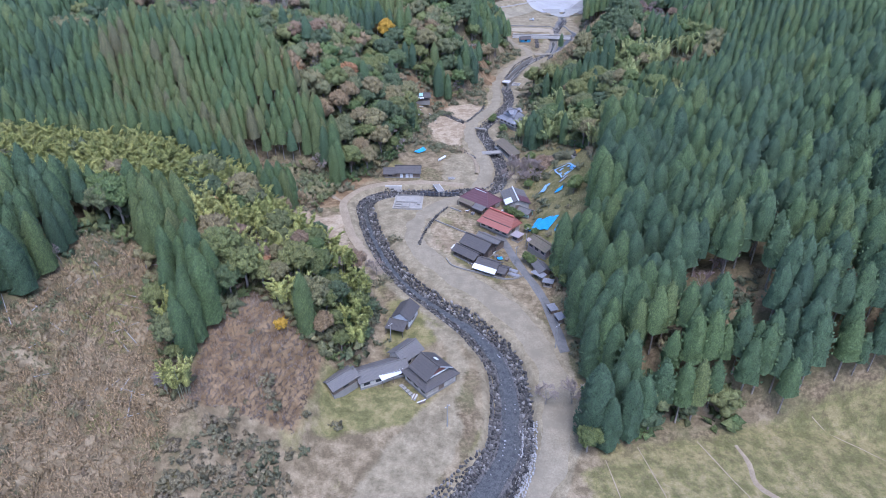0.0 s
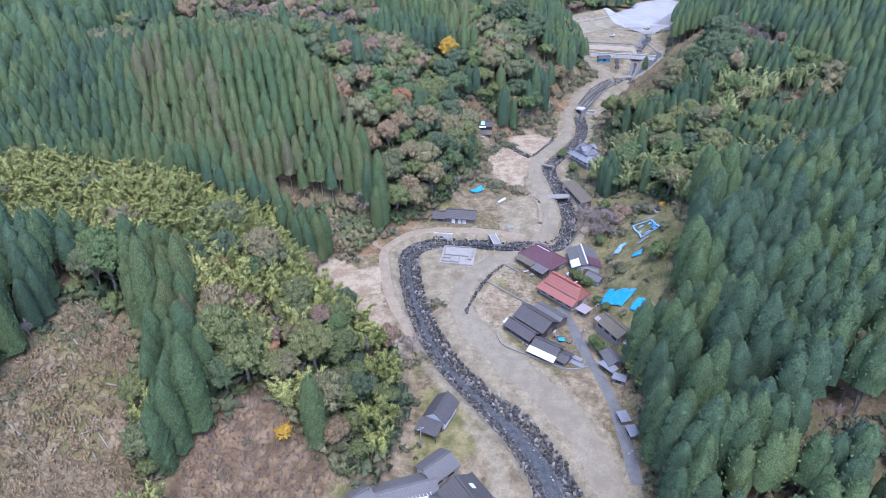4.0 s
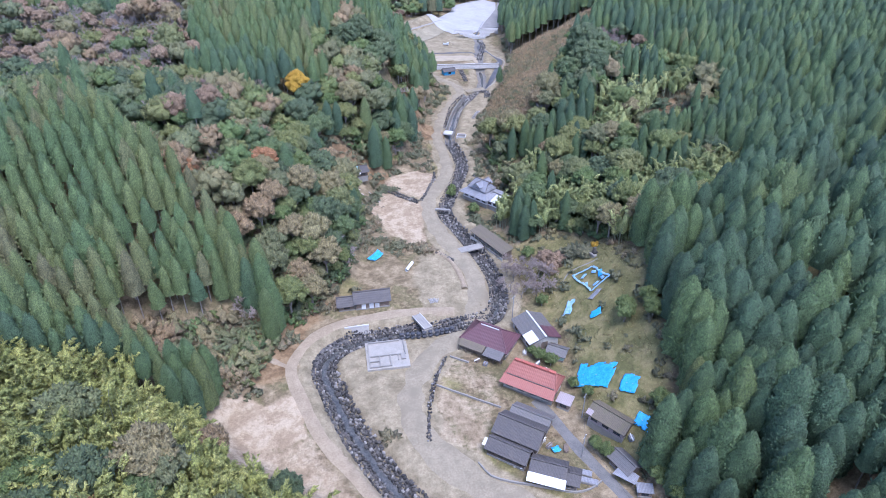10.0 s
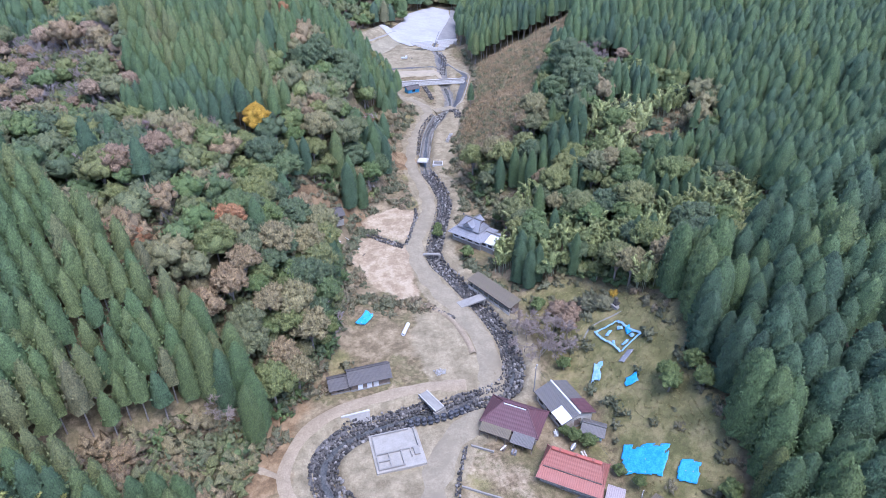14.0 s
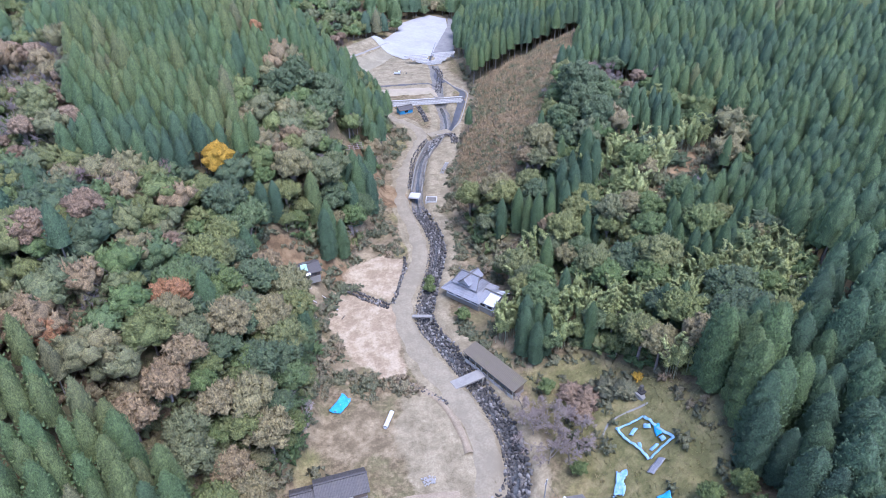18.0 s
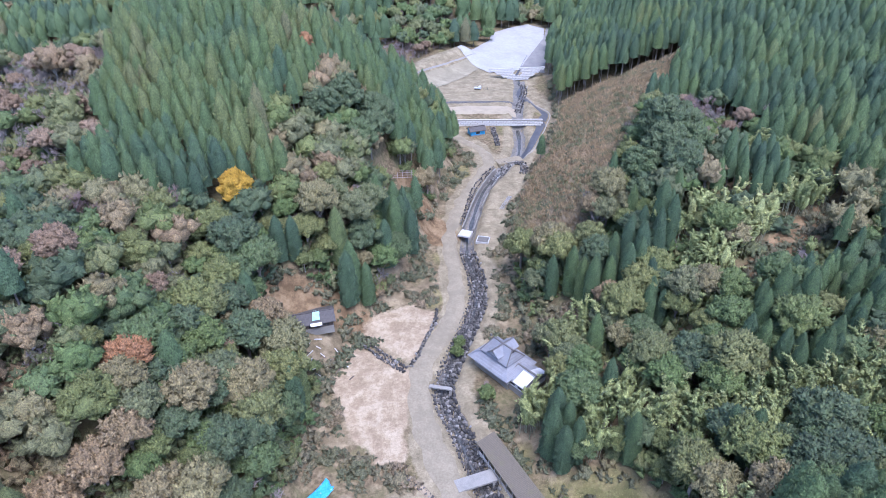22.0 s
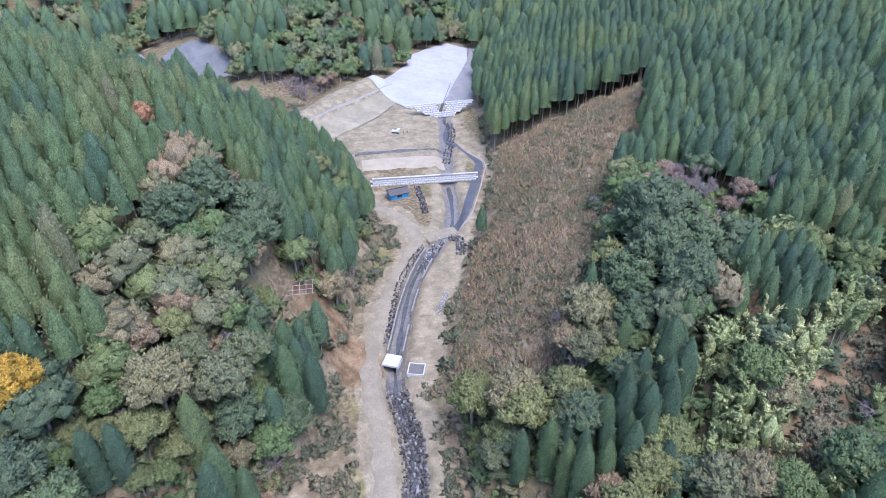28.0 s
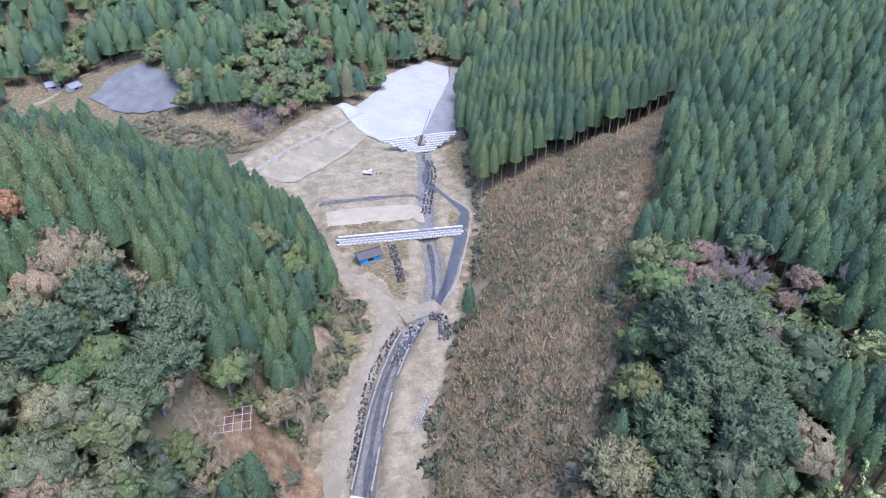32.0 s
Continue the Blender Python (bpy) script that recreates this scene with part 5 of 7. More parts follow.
def hipped(top, L, W, z0, z1, ridge, material, cx=0.0, cy=0.0, over=0.6, thick=0.16, cap=None, name="roof_slope", fascia=None):
    """A roof with its ridge along x: gabled when the ridge is as long as the roof, hipped when shorter."""
    a, b, r = L / 2 + over, W / 2 + over, min(ridge, L + 2 * over) / 2
    ze = z0 - over * (z1 - z0) / (W / 2)
    P = lambda x, y, z: (cx + x, cy + y, z)
    part(name, slab([P(-a, -b, ze), P(a, -b, ze), P(r, 0, z1), P(-r, 0, z1)], thick), material, top)
    part(name, slab([P(a, b, ze), P(-a, b, ze), P(-r, 0, z1), P(r, 0, z1)], thick), material, top)
    if r < a - 0.05:
        part(name, slab([P(a, -b, ze), P(a, b, ze), P(r, 0, z1)], thick), material, top)
        part(name, slab([P(-a, b, ze), P(-a, -b, ze), P(-r, 0, z1)], thick), material, top)
    c = cap or material
    part("ridge_cap", block(cx - r - 0.05, cx + r + 0.05, cy - 0.2, cy + 0.2, z1 - 0.12, z1 + 0.2, 0.06), c, top)
    if r < a - 0.05:
        for sx in (-1, 1):
            for sy in (-1, 1):
                part("hip_cap", rod(P(sx * r, 0, z1 + 0.03), P(sx * a, sy * b, ze + 0.05), 0.14, 6), c, top)
    if fascia:
        for sy in (-1, 1):
            part("fascia_board", block(cx - a, cx + a, cy + sy * b - 0.07, cy + sy * b + 0.07, ze - 0.28, ze - 0.02), fascia, top, "white-painted board")
        for sx in (-1, 1):
            for sy in (-1, 1):
                part("bargeboard", rod(P(sx * (a + 0.02), 0, z1 - 0.05), P(sx * (a + 0.02), sy * b, ze - 0.05), 0.13, 4), fascia, top, "white-painted board")


def skirt(top, L, W, z0, run, drop, material, cx=0.0, cy=0.0, thick=0.14, sides="nesw"):
    """A lean-to roof round a body L by W."""
    a, b, A, B, z1 = L / 2, W / 2, L / 2 + run, W / 2 + run, z0 - drop
    quads = {"s": [(-A, -B), (A, -B), (a, -b), (-a, -b)], "n": [(A, B), (-A, B), (-a, b), (a, b)], "e": [(A, -B), (A, B), (a, b), (a, -b)], "w": [(-A, B), (-A, -B), (-a, -b), (-a, b)]}
    for s in sides:
        q = quads[s]
        part("lower_roof", slab([(cx + x, cy + y, z) for (x, y), z in zip(q, (z1, z1, z0, z0))], thick), material, top)
        part("eave_trim", rod((cx + q[0][0], cy + q[0][1], z1), (cx + q[1][0], cy + q[1][1], z1), 0.08, 5), material, top)


def body(top, L, W, h, material, z0=-1.2, ridge=None, cx=0.0, cy=0.0, windows=2, door=True, frame=None):
    """Walls (with gables up to the ridge where given), a footing, windows and a door set proud of them."""
    bm = bmesh.new()
    a, b = L / 2, W / 2
    ring = [(-a, -b), (a, -b), (a, b), (-a, b)]
    lo = [bm.verts.new((cx + x, cy + y, z0)) for x, y in ring]
    hi = [bm.verts.new((cx + x, cy + y, h)) for x, y in ring]
    for i in range(4):
        bm.faces.new((lo[i], lo[(i + 1) % 4], hi[(i + 1) % 4], hi[i]))
    bm.faces.new(hi)
    bm.faces.new(lo[::-1])
    if ridge:
        for s in (-1, 1):
            x = cx + s * (a - 0.02)
            v = [bm.verts.new(p) for p in ((x, cy - b, h), (x, cy + b, h), (x, cy, ridge - 0.12))]
            bm.faces.new(v if s > 0 else v[::-1])
    part("wall", bm, material, top)
    part("footing", block(cx - a - 0.08, cx + a + 0.08, cy - b - 0.08, cy + b + 0.08, z0 - 0.6, 0.35), M_CONC, top)
    fr = frame or M_DARKWOOD
    for s in (-1, 1):
        for i in range(windows):
            x = cx - a + L * (i + 0.5) / windows
            w = min(1.7, L / windows * 0.6)
            win = part("window", block(x - w / 2, x + w / 2, cy + s * b - 0.05, cy + s * b + 0.05, h * 0.32, h * 0.8), fr, top)
            part("pane", block(x - w / 2 + 0.1, x - 0.04, cy + s * b - 0.07, cy + s * b + 0.07, h * 0.36, h * 0.76), M_GLASS, win)
            part("pane", block(x + 0.04, x + w / 2 - 0.1, cy + s * b - 0.07, cy + s * b + 0.07, h * 0.36, h * 0.76), M_GLASS, win)
    if door:
        part("door", block(cx + a - 0.05, cx + a + 0.06, cy - 0.9, cy + 0.9, 0.3, min(2.3, h * 0.85)), M_WOOD, top)


def gable_house(name, x, y, ang, L, W, h, rise, roof, wall, label, category="house", over=0.6, windows=2, fascia=None, cap=None, hip=0.0, group=""):
    top = place(name, x, y, ang, label, category, group)
    body(top, L, W, h, wall, ridge=None if hip else h + rise, windows=windows)
    hipped(top, L, W, h, h + rise, L - hip if hip else L + 2 * over, roof, over=over, fascia=fascia, cap=cap)
    return top


# ---- the farm by the lower bend ----
farm = place("farmhouse", -3.4, 118.2, -50, "two-storey dark-tiled farmhouse with a red-boarded gable", "house")
body(farm, 8.6, 9.4, 2.7, M_WALL, windows=3)
skirt(farm, 5.6, 6.4, 4.1, 2.3, 1.35, M_TILEDARK)
body(farm, 5.6, 6.6, 5.0, M_REDWOOD, ridge=7.0, z0=3.4, windows=2, door=False)
hipped(farm, 5.6, 6.6, 5.0, 7.0, 7.4, M_TILEDARK, over=0.9)
part("white_beam", block(2.85, 3.05, -3.6, 3.9, 4.15, 4.5), M_WHITE, farm, "white-painted beam")
part("white_beam", block(0.6, 3.05, -3.6, -3.4, 4.15, 4.5), M_WHITE, farm, "white-painted beam")
part("bargeboard", rod((3.72, 0, 7.0), (3.72, 4.2, 4.5), 0.1, 4), M_WHITE, farm, "white-painted board")
part("skylight", slab([(-0.9, 1.5, 6.35), (0.5, 1.5, 6.35), (0.5, 2.5, 5.75), (-0.9, 2.5, 5.75)], 0.06), M_WHITE, farm, "pale skylight sheet")
for i in range(5):
    part("step_slab", block(-3.6 + i * 1.2, -2.7 + i * 1.2, -7.3, -6.3, -0.3, 0.12), M_CONC, farm)
gable_house("farm_wing", -10.0, 126.0, 48, 6.6, 5.4, 3.0, 1.5, M_TILE, M_WALL, "grey-tiled single-storey wing of the farm", windows=2)
gable_house("farm_storehouse", -16.0, 119.8, 24, 12.5, 5.2, 2.6, 1.0, M_TILE, M_WALL, "long low grey-tiled storehouse beside the farmhouse", windows=4)
t = place("veranda_roof", -13.4, 118.3, 30, "white sheet-metal lean-to roof on posts", "roof")
part("sheet", slab([(-3.2, -1.5, 2.3), (3.2, -1.5, 2.3), (3.2, 1.3, 2.75), (-3.2, 1.3, 2.75)], 0.08), M_WHITE, t)
for i in range(9):
    part("rib", block(-3.1 + i * 0.77, -3.02 + i * 0.77, -1.45, 1.2, 2.62, 2.66), M_WHITE, t)
for px in (-3, 0, 3):
    part("post", rod((px, -1.3, -0.4), (px, -1.3, 2.3), 0.07), M_WOOD, t)
gable_house("shed", -25.6, 114.8, 45, 7.2, 4.2, 2.4, 1.0, M_TILE, M_WOOD, "small grey-tiled shed at the slope's foot", "shed", windows=1)
gable_house("storehouse", -10.9, 141.6, 71, 6.6, 4.8, 3.3, 1.7, M_TILEDARK, M_WHITE, "black-tiled storehouse with white plaster gable and walls", "shed", windows=1)
t = place("lean_to", -13.0, 137.0, 71, "dark tiled lean-to shelter on the storehouse", "shed")
part("roof_slope", slab([(-2.4, -2.8, 2.0), (1.4, -2.8, 2.9), (1.4, 2.8, 2.9), (-2.4, 2.8, 2.0)], 0.14), M_TILEDARK, t)
for px, py in ((-2.2, -2.5), (-2.2, 2.5), (1.2, -2.5), (1.2, 2.5)):
    part("post", rod((px, py, -0.6), (px, py, 2.05 + 0.23 * (px + 2.2)), 0.08), M_DARKWOOD, t)
part("back_wall", block(1.2, 1.35, -2.6, 2.6, -0.5, 2.7), M_WOOD, t)

# ---- the row of houses on the east bank ----
maroon = place("farmhouse", 14.0, 207.2, -43, "maroon-roofed farmhouse on stilts at the river bend", "house")
body(maroon, 12.0, 7.4, 3.1, M_WALL, windows=4)
hipped(maroon, 12.0, 7.4, 3.1, 6.0, 5.5, M_MAROON, over=0.8, cap=M_MAROON)
part("ridge_box", block(-2.7, 2.7, -0.3, 0.3, 5.8, 6.3, 0.08), M_MAROON, maroon)
part("ridge_trim", block(-2.6, 2.6, -0.5, -0.34, 5.75, 5.95), M_WHITE, maroon, "pale ridge trim")
part("lower_roof", slab([(-6.2, -6.6, 2.0), (0.8, -6.6, 2.0), (0.8, -4.4, 2.6), (-6.2, -4.4, 2.6)], 0.12), M_MOSSROOF, maroon)
part("lower_roof", slab([(1.2, -7.2, 2.0), (6.2, -7.2, 2.0), (6.2, -4.4, 2.7), (1.2, -4.4, 2.7)], 0.12), M_TILE, maroon)
for i in range(7):
    part("stilt", rod((-6 + i * 2.0, -6.4, -2.6), (-6 + i * 2.0, -6.4, 2.1), 0.1), M_WOOD, maroon)
part("lower_wall", block(-6.1, 6.1, -5.4, -5.2, -2.0, 2.2), M_WOOD, maroon)
t = gable_house("house", 26.6, 207.2, -84, 10.5, 8.0, 3.0, 1.5, M_TILE, M_WALL, "grey-tiled house with a white ridge line", windows=3, cap=M_WHITE)
part("roof_patch", slab([(1.6, -4.7, 2.98), (5.8, -4.7, 2.98), (5.8, -2.0, 4.0), (1.6, -2.0, 4.0)], 0.05), M_WHITE, t, "bare white roof patch")
part("roof_patch", slab([(1.0, 4.7, 2.98), (5.8, 4.7, 2.98), (5.8, 0.6, 4.52), (1.0, 0.6, 4.52)], 0.05), M_MAROON, t, "maroon sheet roof patch")
gable_house("shed", 29.6, 199.0, -40, 4.2, 3.4, 2.2, 0.8, M_TILE, M_TEAL, "small grey-roofed shed with faded green walls", "shed", windows=1)
red = place("farmhouse", 19.6, 190.2, -42.5, "old farmhouse under a faded red metal roof", "house")
body(red, 12.2, 6.6, 2.6, M_WALL, windows=4)
hipped(red, 12.4, 5.4, 3.5, 6.0, 10.6, M_RED, cy=0.9, over=0.5, cap=M_RED)
part("upper_band", block(-6.1, 6.1, -2.0, -1.7, 2.6, 3.5), M_DARKWOOD, red)
part("lower_roof", slab([(-6.9, -4.5, 2.35), (6.9, -4.5, 2.35), (6.6, -2.15, 3.25), (-6.6, -2.15, 3.25)], 0.12), M_RED, red)
part("eave_trim", rod((-6.9, -4.5, 2.3), (6.9, -4.5, 2.3), 0.08, 5), M_DARKWOOD, red)
part("ridge_box", block(-5.2, 5.2, 0.5, 1.3, 5.9, 6.35, 0.08), M_RIDGERED, red, "bright red ridge capping")
for px in (-3.4, 0.0, 3.4):
    part("ridge_saddle", block(px - 0.25, px + 0.25, 0.5, 1.3, 6.3, 6.5, 0.05), M_RED, red)
t = place("shed", 25.0, 182.8, -42, "small shed with a pale pinkish flat roof", "shed")
body(t, 2.8, 2.6, 2.0, M_WOOD, windows=1)
part("roof_slope", slab([(-1.8, -1.7, 2.05), (1.8, -1.7, 2.05), (1.8, 1.7, 2.35), (-1.8, 1.7, 2.35)], 0.1), M_PINKROOF, t)
grey = place("farmhouse", 11.6, 176.0, -42.5, "large grey-tiled farmhouse with stepped roofs", "house")
body(grey, 9.6, 6.2, 3.5, M_DARKWOOD, ridge=5.3, windows=3)
hipped(grey, 9.6, 6.2, 3.5, 5.3, 11, M_TILEDARK, over=0.7)
body(grey, 8.6, 4.0, 2.4, M_DARKWOOD, cx=-0.3, cy=-5.3, windows=4)
hipped(grey, 8.6, 4.0, 2.4, 3.5, 10, M_TILEDARK, cx=-0.3, cy=-5.3, over=0.6)
body(grey, 8.4, 4.6, 2.8, M_WOOD, cx=0.4, cy=5.2, windows=3)
hipped(grey, 8.4, 4.6, 2.8, 3.9, 10, M_TILE, cx=0.4, cy=5.2, over=0.6)
part("roof_patch", slab([(-6.0, -7.2, 2.25), (-4.4, -7.2, 2.25), (-4.4, -5.6, 2.95), (-6.0, -5.6, 2.95)], 0.1), M_WHITE, grey, "white sheet over the porch")
t = gable_house("storehouse", 14.4, 166.0, -31, 6.6, 4.6, 2.6, 1.2, M_TILEDARK, M_WALL, "dark-tiled storehouse with a white metal eave", "shed", windows=2)
part("eave_sheet", slab([(-4.0, -4.2, 1.75), (4.0, -4.2, 1.75), (4.0, -2.4, 2.55), (-4.0, -2.4, 2.55)], 0.07), M_WHITE, t, "white corrugated eave sheet")
gable_house("shed", 18.4, 163.3, -31, 2.8, 3.8, 2.2, 0.7, M_TILEDARK, M_WOOD, "small dark lean shed beside the storehouse", "shed", windows=1)
t = gable_house("house", 32.2, 174.0, -57, 8.6, 4.6, 2.7, 1.3, M_MOSSROOF, M_PINKROOF, "weathered house with a worn brown roof", windows=3)
part("roof_patch", slab([(-4.9, -2.9, 2.58), (-3.4, -2.9, 2.58), (-3.4, -1.7, 3.22), (-4.9, -1.7, 3.22)], 0.05), M_PINKROOF, t, "faded pinkish roof patch")
gable_house("shed", 30.8, 164.0, -72, 5.0, 3.4, 2.4, 1.0, M_TILE, M_WOOD, "grey-roofed shed beside the lane", "shed", windows=1)
t = place("carport", 29.6, 160.8, -60, "pale slanting tin carport roof on posts", "shed")
part("roof_slope", slab([(-2.4, -1.6, 2.0), (2.4, -0.6, 2.0), (2.0, 1.6, 2.4), (-2.4, 1.6, 2.4)], 0.08), M_TILEPALE, t)
for px, py in ((-2, -1.2), (2, -0.5), (1.8, 1.4), (-2, 1.4)):
    part("post", rod((px, py, -0.5), (px, py, 2.05), 0.06), M_WOOD, t)
for px, py, a in ((32.0, 157.4, -20), (31.5, 145.0, -75), (33.0, 141.0, -75)):
    t = place("shed", px, py, a, "tiny flat-roofed tin shed beside the lane", "shed", "tin sheds by the lane")
    body(t, 2.6, 1.8, 1.7, M_WOOD, windows=1, door=False)
    part("roof_slope", slab([(-1.7, -1.2, 1.75), (1.7, -1.2, 1.75), (1.7, 1.2, 1.95), (-1.7, 1.2, 1.95)], 0.08), M_TILEPALE, t)
for px, py, a in ((21.6, 164.6, -30), (22.0, 162.4, -30)):
    t = place("cold_frame", px, py, a, "low pale garden frame with clear cover", "garden frame", "garden frames")
    part("frame", block(-2.0, 2.0, -0.7, 0.7, 0, 0.5), M_CONC, t)
    part("cover", slab([(-1.9, -0.6, 0.55), (1.9, -0.6, 0.55), (1.9, 0.6, 0.7), (-1.9, 0.6, 0.7)], 0.05), M_TILEPALE, t)

# ---- west bank and upper valley ----
barn = gable_house("barn", -14.2, 230.4, -1.5, 9.4, 5.0, 2.6, 1.7, M_TILEDARK, M_WOOD, "dark-tiled barn with white doors", "barn", windows=0)
for i, px in enumerate((-2.4, -0.2, 1.4)):
    part("door_panel", block(px - 0.7, px + 0.5, -2.62, -2.52, 0.1, 2.1 - 0.4 * (i == 2)), M_WHITE, barn, "white door panel")
gable_house("shed", -21.4, 230.4, -1.5, 4.4, 4.2, 2.1, 1.3, M_TILEDARK, M_WOOD, "small dark-tiled shed against the barn", "shed", windows=1)
ruin = place("sawmill_shed", 27.4, 251.0, -71, "long open-fronted shed with a mossy tin roof", "shed")
body(ruin, 17.0, 2.6, 2.4, M_WOOD, windows=6, cy=0.6)
part("roof_slope", slab([(-9.2, -2.1, 2.2), (9.2, -2.1, 2.2), (9.2, 2.2, 3.3), (-9.2, 2.2, 3.3)], 0.14), M_MOSSROOF, ruin)
for i in range(9):
    part("post", rod((-8.8 + i * 2.2, -1.9, -1.6), (-8.8 + i * 2.2, -1.9, 2.2), 0.09), M_WALL, ruin)
    if i < 8:
        part("lower_panel", block(-8.6 + i * 2.2, -6.9 + i * 2.2, -1.86, -1.8, -0.8, 0.4), M_WALL, ruin)
house2 = place("farmhouse", 32.9, 280.8, -57, "large two-tiered silver-tiled house beside the stream", "house", z=5.0)
body(house2, 11.0, 7.4, 2.7, M_WHITE, windows=4, z0=-2.2)
skirt(house2, 7.0, 4.4, 4.3, 3.0, 1.75, M_TILEPALE)
body(house2, 6.8, 4.4, 5.3, M_DARKWOOD, z0=3.0, ridge=7.3, windows=3, door=False)
hipped(house2, 6.8, 4.4, 5.3, 7.3, 6.0, M_TILEPALE, over=0.9, cap=M_TILE)
for s in (-1, 1):
    part("gable_roof", slab([(s * 0.1, -3.6, 7.1), (s * 0.1, 3.6, 7.1), (s * 2.0, 3.6, 5.7), (s * 2.0, -3.6, 5.7)], 0.15), M_TILEPALE, house2)
    part("gable_wall", slab([(-1.6, s * 3.1, 5.4), (1.6, s * 3.1, 5.4), (0.1, s * 3.1, 6.8), (-0.1, s * 3.1, 6.8)], 0.1), M_WHITE, house2, "white plaster gable")
part("ridge_cap", block(-0.2, 0.2, -3.7, 3.7, 7.05, 7.32, 0.05), M_TILE, house2)
for s in (-1, 1):
    part("ridge_end", block(s * 3.9 - 0.25, s * 3.9 + 0.25, -0.2, 0.2, 7.2, 7.8, 0.08), M_TILE, house2)
body(house2, 4.6, 7.0, 2.4, M_WHITE, cx=7.6, cy=0.4, windows=2, z0=-2.2)
hipped(house2, 4.6, 7.0, 2.4, 3.9, 5.6, M_TILEPALE, cx=7.6, cy=0.4, over=0.6, cap=M_TILE)
part("roof_patch", slab([(7.0, -3.7, 2.36), (10.3, -3.7, 2.36), (10.3, -0.2, 3.72), (7.0, -0.2, 3.72)], 0.06), M_WHITE, house2, "white covering over broken tiles")
part("roof_patch", slab([(8.0, 1.0, 3.72), (10.3, 1.0, 3.72), (10.3, 4.5, 2.36), (8.0, 4.5, 2.36)], 0.06), M_WHITE, house2, "white covering over broken tiles")
part("side_sheet", block(10.05, 10.25, -3.4, 4.0, 0.2, 1.9), M_WHITE, house2, "white sheet hung along the end wall")
wreck = place("ruined_house", -12.2, 296.2, 8, "collapsed dark-roofed house with a pale sheet on it", "house", sink=0.4)
body(wreck, 10.4, 5.4, 2.2, M_DARKWOOD, windows=3)
hipped(wreck, 10.4, 5.4, 2.2, 3.3, 11.6, M_TILEDARK, over=0.6)
part("sheet", slab([(0.2, -2.6, 2.62), (2.0, -2.6, 2.62), (2.3, 0.2, 3.5), (0.6, 0.2, 3.5)], 0.05), M_TEAL, wreck, "pale green sheet")
part("sheet", slab([(-0.4, -4.0, 1.9), (2.4, -4.0, 1.9), (2.4, -3.2, 2.25), (-0.4, -3.2, 2.25)], 0.06), M_WHITE, wreck, "white broken sheet")
rng = np.random.RandomState(5)
for i in range(42):
    px, py = -13 + rng.normal(0, 3.6), 286.5 + rng.normal(0, 2.6)
    t = place("broken_plank", px, py, rng.uniform(0, 180), "weathered broken plank lying in rubble", "plank", "debris below the ruined house", sink=-0.1)
    part("plank", block(-rng.uniform(0.5, 1.9), rng.uniform(0.5, 1.9), -0.12, 0.12, 0, 0.1), (M_WHITE, M_WALL, M_WOOD, M_DARKWOOD)[i % 4], t)
shed3 = gable_house("workshop", 53.3, 417.2, 12, 6.4, 3.6, 2.5, 1.0, M_TILEDARK, M_BLUE, "small workshop with blue sheeting walls", "shed", windows=1)

# ---- tarpaulins ----
def tarp(x, y, ang, L, W, label, material=M_BLUE, seed=0):
    rng = np.random.RandomState(seed)
    nx, ny = max(4, int(L * 4)), max(4, int(W * 4))
    u, v = np.meshgrid(np.linspace(-L / 2, L / 2, nx), np.linspace(-W / 2, W / 2, ny))
    u = u + 0.10 * np.sin(v * 1.3 + seed) + 0.05 * np.sin(v * 4.1 + seed)
    v = v + 0.12 * np.sin(u * 0.9 + seed) + 0.05 * np.sin(u * 3.7 + seed)
    c, s = np.cos(radians(ang)), np.sin(radians(ang))
    X, Y = x + u * c - v * s, y + u * s + v * c
    Z = land(X.ravel(), Y.ravel()) + 0.55 + 0.12 * np.abs(rolling(X.ravel(), Y.ravel(), 1.9, seed)) + 0.07 * np.abs(rolling(X.ravel(), Y.ravel(), 0.8, seed + 1)) + rng.uniform(0, 0.04, X.size)
    z0 = H(x, y)
    quads = grid_faces(nx, ny)
    mu, mv = np.abs(u.ravel()[quads].mean(1)) / (L / 2), np.abs(v.ravel()[quads].mean(1)) / (W / 2)
    tear = rolling(u.ravel()[quads].mean(1), v.ravel()[quads].mean(1), 2.6, seed + 60)
    quads = quads[~((np.maximum(mu, mv) > 0.86 - 0.2 * (tear > 0.9)) & (tear > 0.3))] if W > 1.5 else quads
    top = tagged(new("tarpaulin", mesh_from("tarpaulin", np.stack((X.ravel() - x, Y.ravel() - y, Z - z0), 1), quads, material)), label, "tarpaulin", "blue tarpaulins")
    top.location = (x, y, z0)
    mod = top.modifiers.new("thickness", "SOLIDIFY")
    mod.thickness = 0.05
    for i in range(int(L) if W > 1 else 0):
        px, py = rng.uniform(-0.45, 0.45) * L, rng.choice((-0.42, 0.0, 0.42)) * W
        b = new("weight_bag", BAG_MESHES[i % 3])
        b.parent = top
        b.location = (px * c - py * s, px * s + py * c, H(x + px * c - py * s, y + px * s + py * c) - z0 + 0.66)
        b.scale = (0.3, 0.25, 0.14)
        b.data = WHITE_BAGS[i % 3]


def lump_mesh(name, seed, material, wobble=0.22):
    """An irregular stone or sack about one metre across."""
    rng = np.random.RandomState(seed)
    bm = bmesh.new()
    bmesh.ops.create_icosphere(bm, subdivisions=1, radius=0.5)
    for v in bm.verts:
        v.co *= 1 + rng.uniform(-wobble, wobble)
        v.co.z *= 0.8
    me = bpy.data.meshes.new(name)
    bm.to_mesh(me)
    bm.free()
    me.materials.append(material)
    return me


